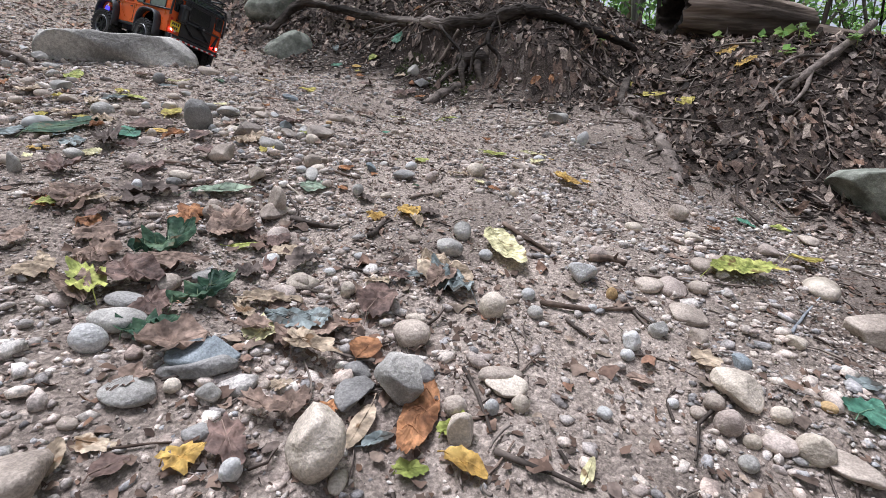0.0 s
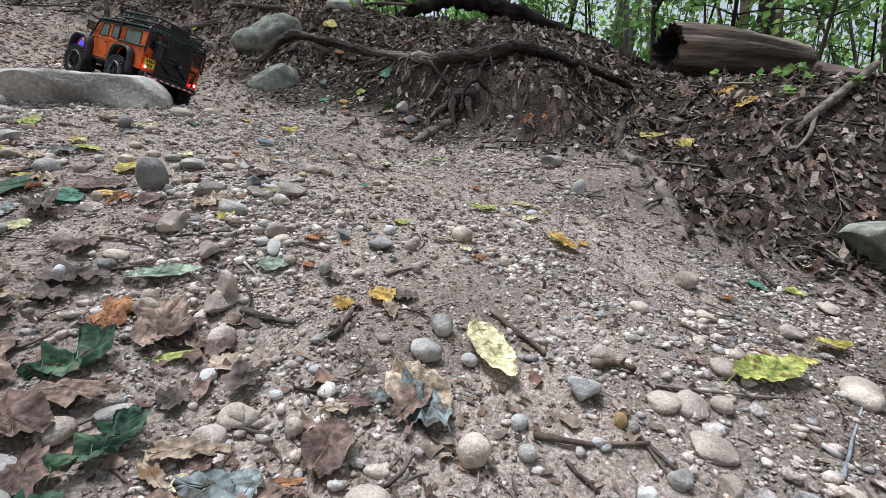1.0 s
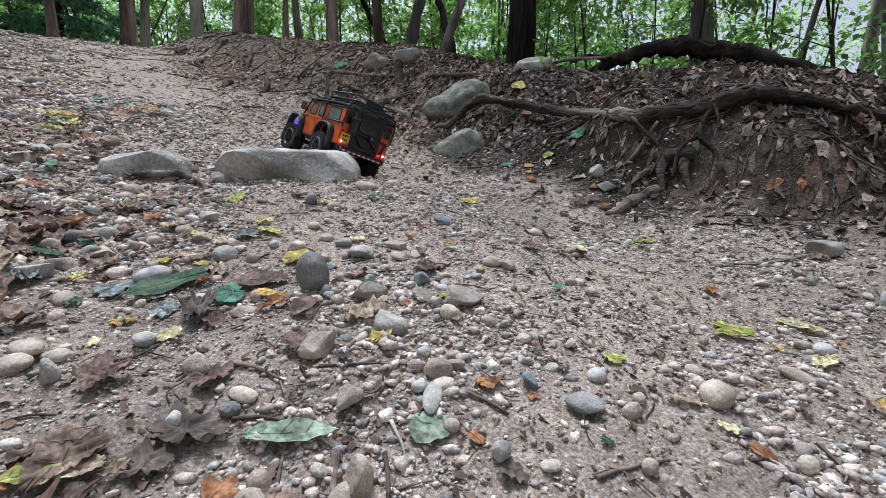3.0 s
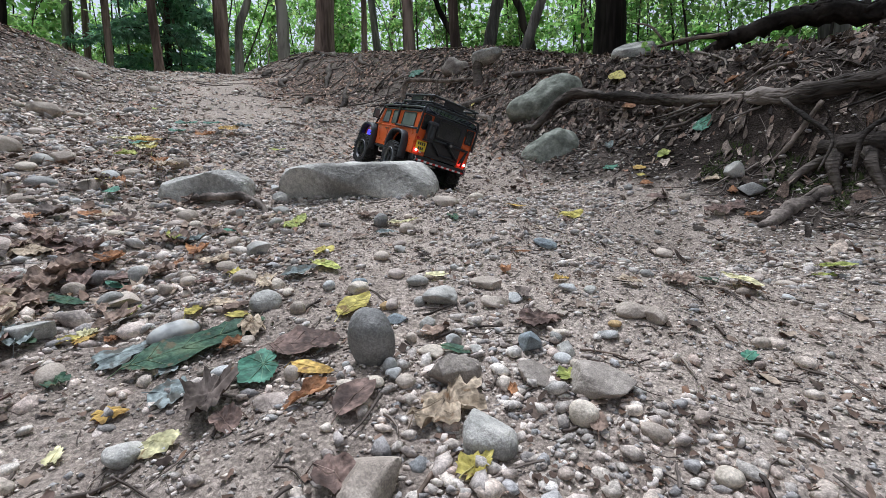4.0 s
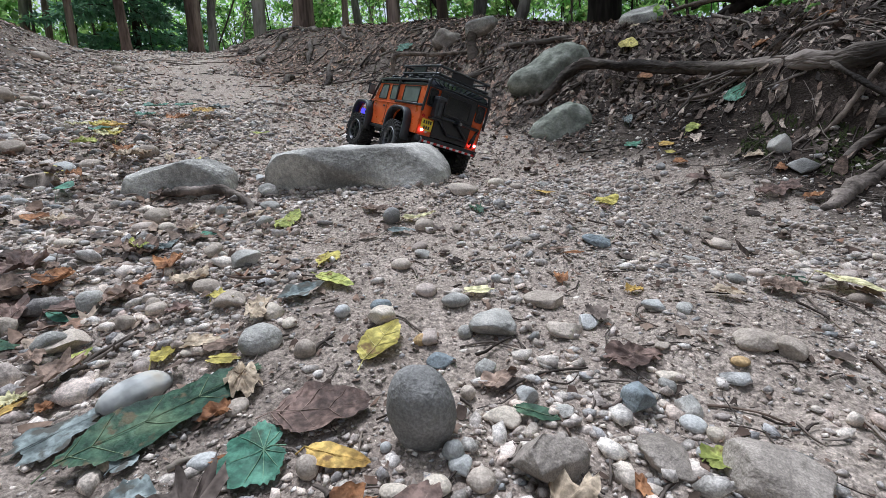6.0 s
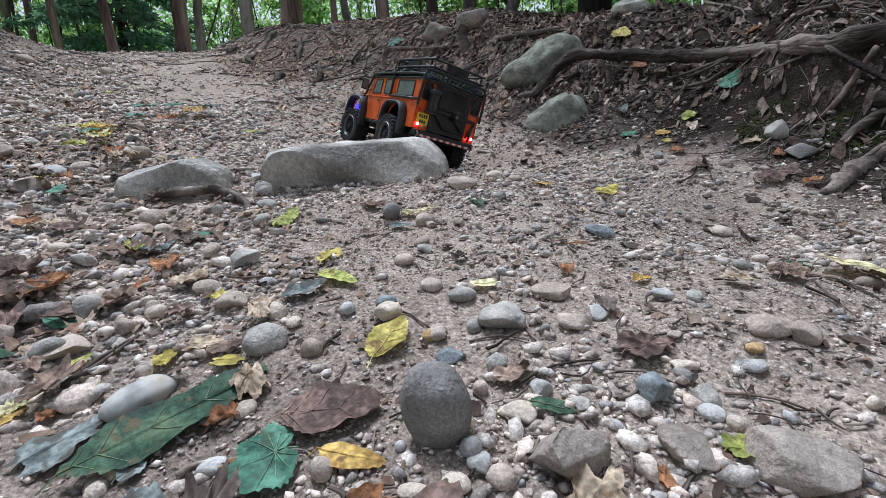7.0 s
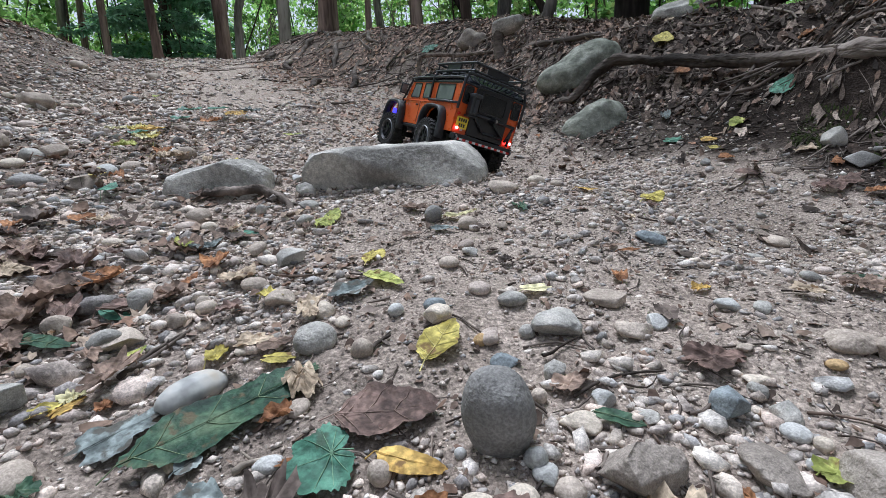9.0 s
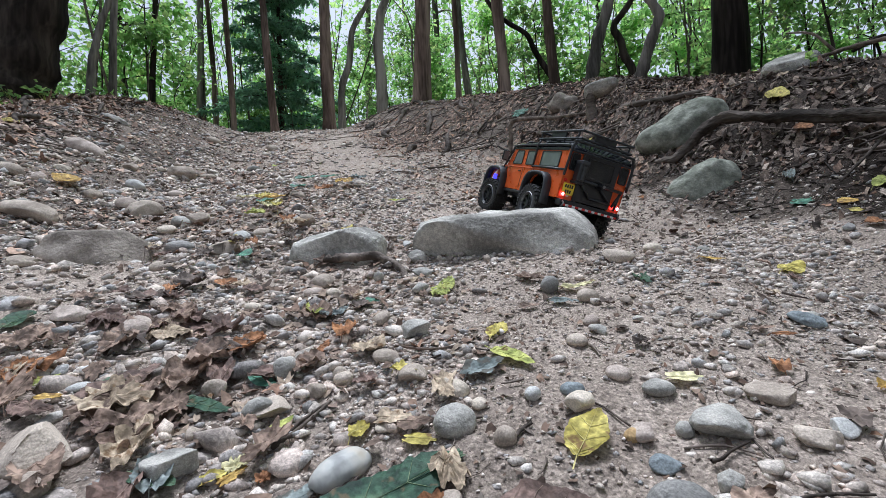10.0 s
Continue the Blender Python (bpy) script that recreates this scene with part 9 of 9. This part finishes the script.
leaf(-1.704, 1.304, 0.075, 0.05, 100, "teal", "maple", 0.4, "blue-green lobed maple leaf caught among stones", 0.014)
leaf(-1.785, 1.384, 0.08, 0.045, 65, "orange", "oval", 0.5, "orange-yellow oval leaf caught among stones", 0.014)
leaf(-1.875, 1.326, 0.08, 0.05, 20, "pale", "oak", 0.5, "pale yellow lobed leaf caught among stones", 0.014)
leaf(-1.356, 1.197, 0.075, 0.055, 80, "tanleaf", "oak", 0.8, "dry tan curled leaf standing beside the low boulder", 0.014)
leaf(-1.39, 1.21, 0.06, 0.04, 130, "rust", "scrap", 0.8, "rusty orange crumpled leaf beside the low boulder", 0.016)
leaf(-1.545, 1.244, 0.06, 0.035, 15, "brown", "maple", 0.9, "brown curled maple leaf caught among stones", 0.014)
leaf(-1.65, 1.321, 0.055, 0.035, 150, "yellow", "oval", 0.6, "yellow oval leaf caught among stones", 0.014)
leaf(-1.887, 1.471, 0.07, 0.045, 50, "brown", "scrap", 0.8, "brown crumpled leaf caught among stones", 0.014)
leaf(-1.899, 1.542, 0.07, 0.05, 75, "teal", "scrap", 0.4, "blue-green torn leaf caught among stones", 0.014)
leaf(-1.074, 0.957, 0.036, 0.026, 30, "maroon", "oval", 0.5, "purple-brown oval leaf among the trail stones", 0.008)

# ---- leaves and stones strewn in drifts, placed by chance ----
def strewn_leaves(n, box, seed, where, least=0.025, most=0.06, dull=False):
    """Dead leaves of mixed browns, each its own thing; gives them back."""
    out = []
    rnd = random.Random(seed)
    words = {"brown": "brown", "dark": "blackened", "tanleaf": "dry tan", "maroon": "purple-brown", "rust": "rusty orange", "yellow": "yellow", "lime": "yellow-green", "silver": "silvery green"}
    for _ in range(n):
        u, v = rnd.uniform(box[0], box[1]), rnd.uniform(box[2], box[3])
        tone = rnd.choices(list(words), (8, 3, 4, 4, 1.0, 0.3, 0.3, 0.6) if dull else (7, 5, 4, 4, 2, 0.7, 0.5, 1.2))[0]
        shape = rnd.choice(("scrap", "scrap", "oval", "oval", "serrate", "maple", "oak"))
        long = rnd.uniform(least, most)
        word = {"scrap": "torn crumpled leaf", "oval": "oval leaf", "serrate": "long toothed leaf", "maple": "lobed maple leaf", "oak": "lobed oak leaf"}[shape]
        out.append(leaf((-0.87 * u + 0.5 * v) / 1.0069, (0.5 * u + 0.87 * v) / 1.0069, long, long * rnd.uniform(0.4, 0.8), rnd.uniform(0, 360), tone, shape, rnd.uniform(0.4, 1.2), words[tone] + " " + word + " lying " + where, 0.007 if dull else 0.003))
    return out


def drift(name, label, leaves):
    """Joins leaves that lie too thick to be counted into one mesh."""
    bm = bmesh.new()
    used = []
    for ob in leaves:
        for child in list(ob.children):
            if child.data.materials[0] not in used:
                used.append(child.data.materials[0])
            me = child.data
            me.transform(Matrix.Translation(ob.matrix_world.translation) @ child.matrix_basis)
            first = len(bm.faces)
            bm.from_mesh(me)
            bm.faces.ensure_lookup_table()
            for face in bm.faces[first:]:
                face.material_index = used.index(me.materials[0])
            bpy.data.objects.remove(child)
        bpy.data.objects.remove(ob)
    me = bpy.data.meshes.new(name)
    bm.to_mesh(me)
    bm.free()
    ob = whole(name, me, used[0], label, "leaf litter", kind="stuff")
    for m in used[1:]:
        me.materials.append(m)
    return ob


def strewn_stones(n, box, seed, least=0.014, most=0.034):
    rnd = random.Random(seed)
    words = {"grey": "grey", "tan": "tan", "pink": "pinkish brown", "cream": "cream-coloured", "dark": "dark grey", "white": "white quartz"}
    for _ in range(n):
        u, v = rnd.uniform(box[0], box[1]), rnd.uniform(box[2], box[3])
        tone = rnd.choices(list(words), (4, 5, 4, 2, 1.5, 1))[0]
        long = rnd.uniform(least, most)
        cuts = rnd.choice((0, 0, 1, 2, 3))
        stone("pebble", (-0.87 * u + 0.5 * v) / 1.0069, (0.5 * u + 0.87 * v) / 1.0069, long, long * rnd.uniform(0.65, 0.9), long * rnd.uniform(0.4, 0.65), rnd.uniform(0, 360), tone, cuts, ("worn " if cuts else "smooth ") + words[tone] + " pebble half sunk in the dirt")


strewn_leaves(40, (0.1, 1.7, 0.0, 0.5), 51, "among the trail stones")
drift("leaf_drift", "drift of brown and blackened leaves beside the stones", strewn_leaves(46, (1.0, 1.42, 0.0, 0.28), 57, "in a drift of leaves", 0.04, 0.085, True))
strewn_leaves(34, (0.2, 0.72, 0.14, 0.5), 58, "in a drift of leaves", 0.03, 0.068, True)
drift("leaf_drift", "drift of brown and tan leaves along the trail edge", strewn_leaves(54, (0.85, 1.75, 0.0, 0.5), 59, "in a drift of leaves", 0.03, 0.06, True))
drift("bank_leaves", "brown leaves on the lower bank", strewn_leaves(8, (1.7, 3.4, -0.6, 0.4), 52, "on the lower bank"))
drift("bank_leaves", "brown, orange and yellow leaves on the littered bank", strewn_leaves(30, (-0.8, 0.5, 1.4, 2.1), 53, "on the littered bank"))
drift("bank_leaves", "curled brown leaves among the bank litter", strewn_leaves(14, (0.5, 2.6, 1.5, 2.6), 54, "on the littered bank"))
strewn_leaves(32, (0.2, 1.9, 0.5, 1.5), 55, "on the sandy trail", 0.014, 0.036)
strewn_stones(26, (0.3, 1.7, 0.1, 0.7), 61)
strewn_stones(56, (0.3, 1.8, 0.7, 1.5), 62, 0.012, 0.028)
strewn_stones(40, (1.6, 3.0, -0.4, 1.3), 63)
strewn_stones(70, (1.5, 3.3, -1.1, 0.25), 64, 0.03, 0.075)

# ---- gravel, litter and twigs too many to count ----
def sample(rnd, n, box, share):
    """n places in a box of u and v, taken with the given share at each place."""
    u0, u1, v0, v1 = box
    out = []
    while sum(len(o) for o in out) < n:
        u, v = rnd.uniform(u0, u1, n * 2), rnd.uniform(v0, v1, n * 2)
        x, y = (-0.87 * u + 0.5 * v) / 1.0069, (0.5 * u + 0.87 * v) / 1.0069
        out.append(np.stack([x, y], -1)[rnd.uniform(0, 1, n * 2) < share(x, y)])
    return np.concatenate(out)[:n]


def gravel_patch(name, n, box, mean, spread, most, level, seed, share, label, proud=0.0):
    """Loose pebbles joined into one mesh."""
    rnd = np.random.RandomState(seed)
    shapes = [rough_ball(level, 40 + k, 0.15, 2 + 4 * (k % 2))[0] for k in range(10)]
    f = BALLS[level][1]
    p = sample(rnd, n, box, share)
    size = np.minimum(mean * np.exp(rnd.normal(0, spread, n)), most) / 2
    form = np.stack([size * rnd.uniform(0.95, 1.35, n), size * rnd.uniform(0.7, 1.0, n), size * rnd.uniform(0.45, 0.8, n)], -1)
    yaw, tilt = rnd.uniform(0, 2 * np.pi, n), rnd.normal(0, 0.25, n)
    v = np.stack(shapes)[rnd.randint(10, size=n)] * form[:, None, :]
    ct, st, cy, sy = np.cos(tilt)[:, None], np.sin(tilt)[:, None], np.cos(yaw)[:, None], np.sin(yaw)[:, None]
    x, z = v[..., 0] * ct + v[..., 2] * st, v[..., 2] * ct - v[..., 0] * st
    x, y = x * cy - v[..., 1] * sy, x * sy + v[..., 1] * cy
    z0 = height(p[:, 0], p[:, 1]) + form[:, 2] * rnd.uniform(-0.65, 0.4, n) + form[:, 2] * proud
    v = np.stack([x + p[:, :1], y + p[:, 1:], z + z0[:, None]], -1).reshape(-1, 3)
    f = (f[None] + (np.arange(n) * len(shapes[0]))[:, None, None]).reshape(-1, 3)
    return whole(name, mesh_np(name, v, f), GRAVEL, label, "gravel", kind="stuff")


def thinned(x, y):
    """Gravel lies in drifts on the trail and thins out under the litter."""
    drift = smooth(0.5 + 1.0 * value_noise(x * 4.5, y * 4.5, 11) + 0.7 * value_noise(x * 11, y * 11, 12))
    return (0.07 + 0.93 * drift) * (1 - 0.8 * litter_share(x, y)) * (1 - 0.78 * sandy(x, y)) * (1 - 0.4 * smooth((0.4 - trail_axes(x, y)[0]) / 0.25))


gravel_patch("gravel", 12500, (-0.7, 3.0, -0.8, 1.9), 0.0108, 0.45, 0.03, 1, 1, thinned, "loose rounded pebbles of mixed colours")
gravel_patch("fine_gravel", 27000, (-0.6, 2.6, -0.5, 1.9), 0.0064, 0.38, 0.012, 0, 2, thinned, "fine mixed grit on the trail")
gravel_patch("near_gravel", 8000, (-0.25, 1.45, 0.05, 1.4), 0.0092, 0.42, 0.02, 1, 16, thinned, "small worn pebbles pressed into the sandy trail", 0.3)
def grit(name, n, box, mean, seed, label):
    """Coarse sand grains: small tilted four-cornered chips joined into one mesh."""
    rnd = np.random.RandomState(seed)
    p = sample(rnd, n, box, lambda x, y: 1 - 0.7 * litter_share(x, y))
    size = np.minimum(mean * np.exp(rnd.normal(0, 0.35, n)), 2.2 * mean)
    v = np.array(((1, 0, -0.5), (-0.5, 0.87, -0.4), (-0.5, -0.87, -0.45), (0.05, 0.1, 0.75)))[None] * (1 + rnd.uniform(-0.35, 0.35, (n, 4, 3)))
    v = v * size[:, None, None] * 0.6 * np.array((1, 0.85, 0.8))
    a = rnd.uniform(0, 2 * np.pi, n)[:, None]
    x, y = v[..., 0] * np.cos(a) - v[..., 1] * np.sin(a), v[..., 0] * np.sin(a) + v[..., 1] * np.cos(a)
    v = np.stack([x + p[:, :1], y + p[:, 1:], v[..., 2] + (height(p[:, 0], p[:, 1]) + 0.22 * size)[:, None]], -1).reshape(-1, 3)
    f = (np.array(((0, 1, 3), (1, 2, 3), (2, 0, 3)))[None] + (np.arange(n) * 4)[:, None, None]).reshape(-1, 3)
    return whole(name, mesh_np(name, v, f, False), SANDGRAIN, label, "grit", kind="stuff")


gravel_patch("middle_gravel", 6000, (1.35, 2.9, -0.3, 1.45), 0.0125, 0.45, 0.032, 0, 17, lambda x, y: 0.25 + thinned(x, y), "loose pale pebbles beyond the boulders", 0.35)
gravel_patch("near_grit", 15000, (-0.2, 1.25, 0.12, 1.35), 0.0046, 0.35, 0.009, 0, 18, lambda x, y: (0.12 + 0.88 * smooth(0.35 + 1.1 * value_noise(x * 9.0, y * 9.0, 13) + 0.7 * value_noise(x * 23.0, y * 23.0, 14))) * (1 - 0.6 * sandy(x, y)), "crumbs of grit and clods on the trail", 0.45)
grit("coarse_sand", 36000, (-0.2, 1.35, 0.1, 1.35), 0.0027, 91, "coarse sand grains loose on the worn trail")
gravel_patch("upper_gravel", 10500, (2.2, 6.3, -1.6, 2.0), 0.0175, 0.5, 0.06, 0, 3, thinned, "loose stones further up the trail")
gravel_patch("far_bank_gravel", 6500, (2.4, 4.6, -1.6, 0.4), 0.023, 0.5, 0.07, 0, 24, lambda x, y: 0.35 + thinned(x, y), "loose stones on the lower bank further up")
gravel_patch("bank_gravel", 6500, (0.8, 2.6, -1.3, 0.4), 0.0155, 0.5, 0.05, 1, 4, lambda x, y: 0.35 + thinned(x, y), "loose stones on the lower bank")


def bare_cut(x, y):
    """Few leaves hold on the steep bare cut below the long root."""
    u, v = trail_axes(x, y)
    return 1 - 0.5 * smooth((v - 1.45) / 0.1) * (1 - smooth((v - 2.0) / 0.15)) * smooth((u - 0.3) / 0.2) * (1 - smooth((u - 1.1) / 0.3))


def scraps(name, n, box, mean, seed, share, label, lift=0.006, wild=0.2, material=None, crumple=False):
    """Dry leaves and scraps of leaf: six-cornered curled blades joined into one mesh."""
    rnd = np.random.RandomState(seed)
    p = sample(rnd, n, box, share)
    size = np.minimum(mean * np.exp(rnd.normal(0, 0.4, n)), 1.7 * mean) / 2
    k = 9
    ang = np.linspace(0, 2 * np.pi, k, endpoint=False)
    rim = 1 + rnd.uniform(-0.24, 0.24, (n, k)) + 0.22 * np.sin(ang * rnd.randint(2, 6, n)[:, None] + rnd.uniform(0, 6.28, n)[:, None])
    lx, ly = size[:, None] * rim * np.cos(ang), size[:, None] * rim * np.sin(ang) * rnd.uniform(0.35, 0.85, n)[:, None]
    curl = rnd.normal(0, 0.35, n)[:, None]
    lz = 1.4 * curl * (ly**2 - lx**2 * rnd.uniform(-0.5, 1, n)[:, None]) / size[:, None] * 0.9 + rnd.normal(0, 0.09, (n, k)) * size[:, None]
    if crumple:
        mx, my, mz = 0.55 * lx, 0.55 * ly, 0.35 * lz + rnd.normal(0, 0.13, (n, k)) * size[:, None]
        lx, ly, lz = np.concatenate([lx, mx], 1), np.concatenate([ly, my], 1), np.concatenate([lz, mz], 1)
    lx, ly, lz = (np.concatenate([q, np.zeros((n, 1))], 1) for q in (lx, ly, lz))
    a, b = rnd.normal(0, wild, n)[:, None], rnd.normal(0, wild, n)[:, None]
    yaw = rnd.uniform(0, 2 * np.pi, n)[:, None]
    x, y = lx * np.cos(yaw) - ly * np.sin(yaw), lx * np.sin(yaw) + ly * np.cos(yaw)
    gx, gy = p[:, :1] + x, p[:, 1:] + y
    z = broad_height(gx, gy) + (height(p[:, 0], p[:, 1]) - broad_height(p[:, 0], p[:, 1]))[:, None] + lz + x * np.tan(a.clip(-1, 1)) + y * np.tan(b.clip(-1, 1))
    z = z + lift + rnd.uniform(0, 0.0005 + 2.5 * lift, n)[:, None]
    v = np.stack([gx, gy, z], -1).reshape(-1, 3)
    i = np.arange(k)
    f = np.stack([np.full(k, k), i, (i + 1) % k], -1)
    if crumple:
        f = np.concatenate([np.stack([np.full(k, 2 * k), k + i, k + (i + 1) % k], -1), np.stack([i, (i + 1) % k, k + i], -1), np.stack([(i + 1) % k, k + (i + 1) % k, k + i], -1)])
    f = (f[None] + (np.arange(n) * lx.shape[1])[:, None, None]).reshape(-1, 3)
    return whole(name, mesh_np(name, v, f), material or LITTER, label, "leaf litter", kind="stuff")


def twigs(name, n, box, mean, seed, share, label, thick=0.0022, material=None):
    """Thin bent twigs joined into one mesh."""
    rnd = np.random.RandomState(seed)
    p = sample(rnd, n, box, share)
    long = mean * np.exp(rnd.normal(0, 0.55, n))
    r = thick * np.exp(rnd.normal(0, 0.4, n))
    yaw, bend, pitch = rnd.uniform(0, 2 * np.pi, n), rnd.normal(0, 0.25, n), rnd.normal(0, 0.12, n)
    s = np.linspace(-0.5, 0.5, 5)
    lx = long[:, None] * s
    ly = (bend * long)[:, None] * (s**2 * 2 - 0.2) + rnd.normal(0, 0.02, (n, 5)) * long[:, None]
    x, y = lx * np.cos(yaw)[:, None] - ly * np.sin(yaw)[:, None], lx * np.sin(yaw)[:, None] + ly * np.cos(yaw)[:, None]
    gx, gy = p[:, :1] + x, p[:, 1:] + y
    z = height(gx, gy) * 0.5 + 0.5 * (broad_height(gx, gy) + (height(p[:, 0], p[:, 1]) - broad_height(p[:, 0], p[:, 1]))[:, None]) + r[:, None] * 1.2 + np.abs(lx * np.tan(0.5 * pitch)[:, None]) + rnd.uniform(0, 0.003, n)[:, None]
    c = np.stack([gx, gy, z], -1)
    k = 3
    a = np.linspace(0, 2 * np.pi, k, endpoint=False)
    nrm = np.stack([-np.sin(yaw), np.cos(yaw), np.zeros(n)], -1)
    taper = np.linspace(1.15, 0.6, 5)
    ring = nrm[:, None, None] * np.cos(a)[None, None, :, None] + np.array((0, 0, 1.0)) * np.sin(a)[None, None, :, None]
    v = c[:, :, None, :] + ring * (r[:, None] * taper)[:, :, None, None]
    i = np.arange(k)
    f = np.concatenate([np.stack([j * k + i, j * k + (i + 1) % k, (j + 1) * k + (i + 1) % k, (j + 1) * k + i], -1) for j in range(4)])
    f = (f[None] + (np.arange(n) * 15)[:, None, None]).reshape(-1, 4)
    return whole(name, mesh_np(name, v.reshape(-1, 3), f), material or TWIG, label, "twigs", kind="stuff")


scraps("leaf_litter", 20500, (-1.0, 3.0, 1.2, 2.9), 0.019, 5, lambda x, y: (0.04 + 0.96 * litter_share(x, y)) * bare_cut(x, y), "dry brown leaf litter covering the bank", 0.003, 0.45)
scraps("large_litter", 2400, (-1.2, 3.6, 1.2, 3.4), 0.024, 15, lambda x, y: (0.02 + 0.98 * litter_share(x, y)) * bare_cut(x, y), "larger curled dry leaves on the bank", 0.004, 0.6, None, True)
scraps("trail_litter", 11500, (-0.6, 2.8, -0.6, 1.9), 0.0062, 6, lambda x, y: 0.35 + 0.65 * smooth(0.5 + 1.2 * value_noise(x * 3.1, y * 3.1, 21)), "scraps of brown leaf strewn over the trail", 0.001, 0.3, TRAILBITS)
scraps("trail_leaf_pieces", 3300, (-0.3, 2.5, -0.2, 1.6), 0.0112, 48, lambda x, y: (0.16 + 0.84 * smooth((0.72 - trail_axes(x, y)[1]) / 0.35)) * (0.35 + 0.65 * smooth((trail_axes(x, y)[0] - 0.4) / 0.3)) * smooth(0.55 + 1.3 * value_noise(x * 5.0, y * 5.0, 27)), "torn pieces of brown and greyish leaf among the pebbles", 0.0014, 0.14, PIECES, True)
scraps("leaf_streak", 400, (1.25, 2.55, 0.12, 0.62), 0.017, 76, lambda x, y: np.exp(-(((trail_axes(x, y)[1] - 0.36) / 0.12) ** 2)), "dark crumpled leaf debris trailing down beside the boulder", 0.003, 0.2, PIECES, True)
scraps("lower_crumble", 5000, (-0.35, 0.6, -0.1, 1.3), 0.0052, 46, lambda x, y: 0.25 + 0.75 * smooth(0.4 + 1.4 * value_noise(x * 4.1, y * 4.1, 26)), "brown crumbs of leaf and bark over the lower trail", 0.0008, 0.3, TRAILBITS)
twigs("lower_twigs", 300, (-0.35, 0.8, -0.1, 1.5), 0.022, 47, lambda x, y: 0.3 + 0.7 * smooth(0.4 + 1.4 * value_noise(x * 4.1, y * 4.1, 26)), "short dry twigs over the lower trail", 0.0012)
scraps("moss_patch", 1900, (0.8, 1.12, 1.6, 1.72), 0.0048, 49, lambda x, y: smooth(0.5 + 1.5 * value_noise(x * 16.0, y * 16.0, 28)), "thin green moss on the damp soil of the cut", 0.0006, 0.5, MOSS)
scraps("far_litter", 11500, (1.9, 7.5, -3.0, 3.6), 0.02, 7, lambda x, y: 0.45 + 0.55 * litter_share(x, y), "brown leaf litter up the trail and on the banks", 0.003, 0.22, BRIGHTFARBITS)
scraps("crest_litter", 5200, (2.6, 6.4, -2.2, -0.45), 0.034, 71, lambda x, y: 0.12 + 0.88 * smooth((-0.6 - trail_axes(x, y)[1] + 0.25 * value_noise(x * 3.0, y * 3.0, 43)) / 0.3), "brown leaves and bark along the crest of the lower bank", 0.006, 0.4, BRIGHTFARBITS)
scraps("brown_bank_bits", 4200, (1.7, 5.0, -1.1, 0.3), 0.015, 72, lambda x, y: 0.25 + 0.75 * smooth(0.4 + 1.3 * value_noise(x * 3.6, y * 3.6, 44)), "dark bits of leaf and bark between the bank stones", 0.002, 0.3, PIECES)
scraps("far_bank_litter", 4800, (3.4, 6.2, 0.95, 2.3), 0.017, 73, lambda x, y: 0.2 + 0.8 * smooth(0.4 + 1.3 * value_noise(x * 3.1, y * 3.1, 45)), "dark and pale leaf bits on the far upper bank", 0.002, 0.25, BRIGHTFARBITS)
twigs("crest_twigs", 420, (2.6, 6.2, -2.0, -0.6), 0.2, 74, lambda x, y: np.ones_like(x), "dead twigs along the crest of the lower bank", 0.0045)
twigs("far_bank_roots", 200, (3.2, 6.3, 1.0, 2.2), 0.12, 75, lambda x, y: np.ones_like(x), "thin bare roots on the far upper bank", 0.004, ROOT)
scraps("left_litter", 2000, (0.2, 3.0, -1.8, 0.45), 0.0125, 8, lambda x, y: 0.3 + 0.7 * litter_share(x, y), "brown leaves among the stones of the lower bank", 0.003, 0.25, TRAILBITS)


twigs("trail_twigs", 2300, (-0.6, 2.6, -0.6, 1.9), 0.018, 9, lambda x, y: 0.3 + 0.7 * smooth(0.5 + 1.2 * value_noise(x * 3.1, y * 3.1, 21)), "small dry twigs strewn over the trail", 0.0009)
twigs("bank_twigs", 3600, (-1.0, 3.6, 1.3, 3.0), 0.06, 10, lambda x, y: 0.03 + 0.97 * litter_share(x, y), "dry twigs and thin roots on the bank", 0.0014)
twigs("far_twigs", 1500, (2.6, 7.0, -2.5, 3.4), 0.14, 11, lambda x, y: 0.1 + 0.9 * litter_share(x, y), "dry twigs among the far litter", 0.004)
twigs("cut_roots", 900, (0.2, 2.4, 1.5, 1.95), 0.045, 12, lambda x, y: np.ones_like(x), "thin dark roots hanging out of the bare cut", 0.0012, ROOT)
twigs("bank_sticks", 420, (-1.0, 3.4, 1.35, 2.9), 0.15, 37, lambda x, y: 0.02 + 0.98 * litter_share(x, y), "dead sticks and bare roots lying over the bank", 0.0032)
gravel_patch("cut_gravel", 1200, (0.1, 2.2, 1.4, 1.75), 0.0085, 0.5, 0.03, 1, 14, lambda x, y: np.ones_like(x), "small stones in the dark soil of the cut")
scraps("lower_bank_litter", 2200, (1.7, 4.8, -1.4, 0.5), 0.018, 28, lambda x, y: 0.5 + 0.5 * smooth(0.5 + 1.2 * value_noise(x * 2.6, y * 2.6, 41)), "dry brown leaves and bits on the lower bank up the trail", 0.002, 0.25, BRIGHTFARBITS)
scraps("upper_bank_litter", 6300, (1.9, 4.8, 0.9, 2.5), 0.019, 29, lambda x, y: 0.25 + 0.75 * smooth(0.4 + 1.2 * value_noise(x * 2.9, y * 2.9, 42) + (trail_axes(x, y)[1] - 1.4)), "dry tan and brown leaves on the foot of the upper bank", 0.003, 0.3, BRIGHTFARBITS)
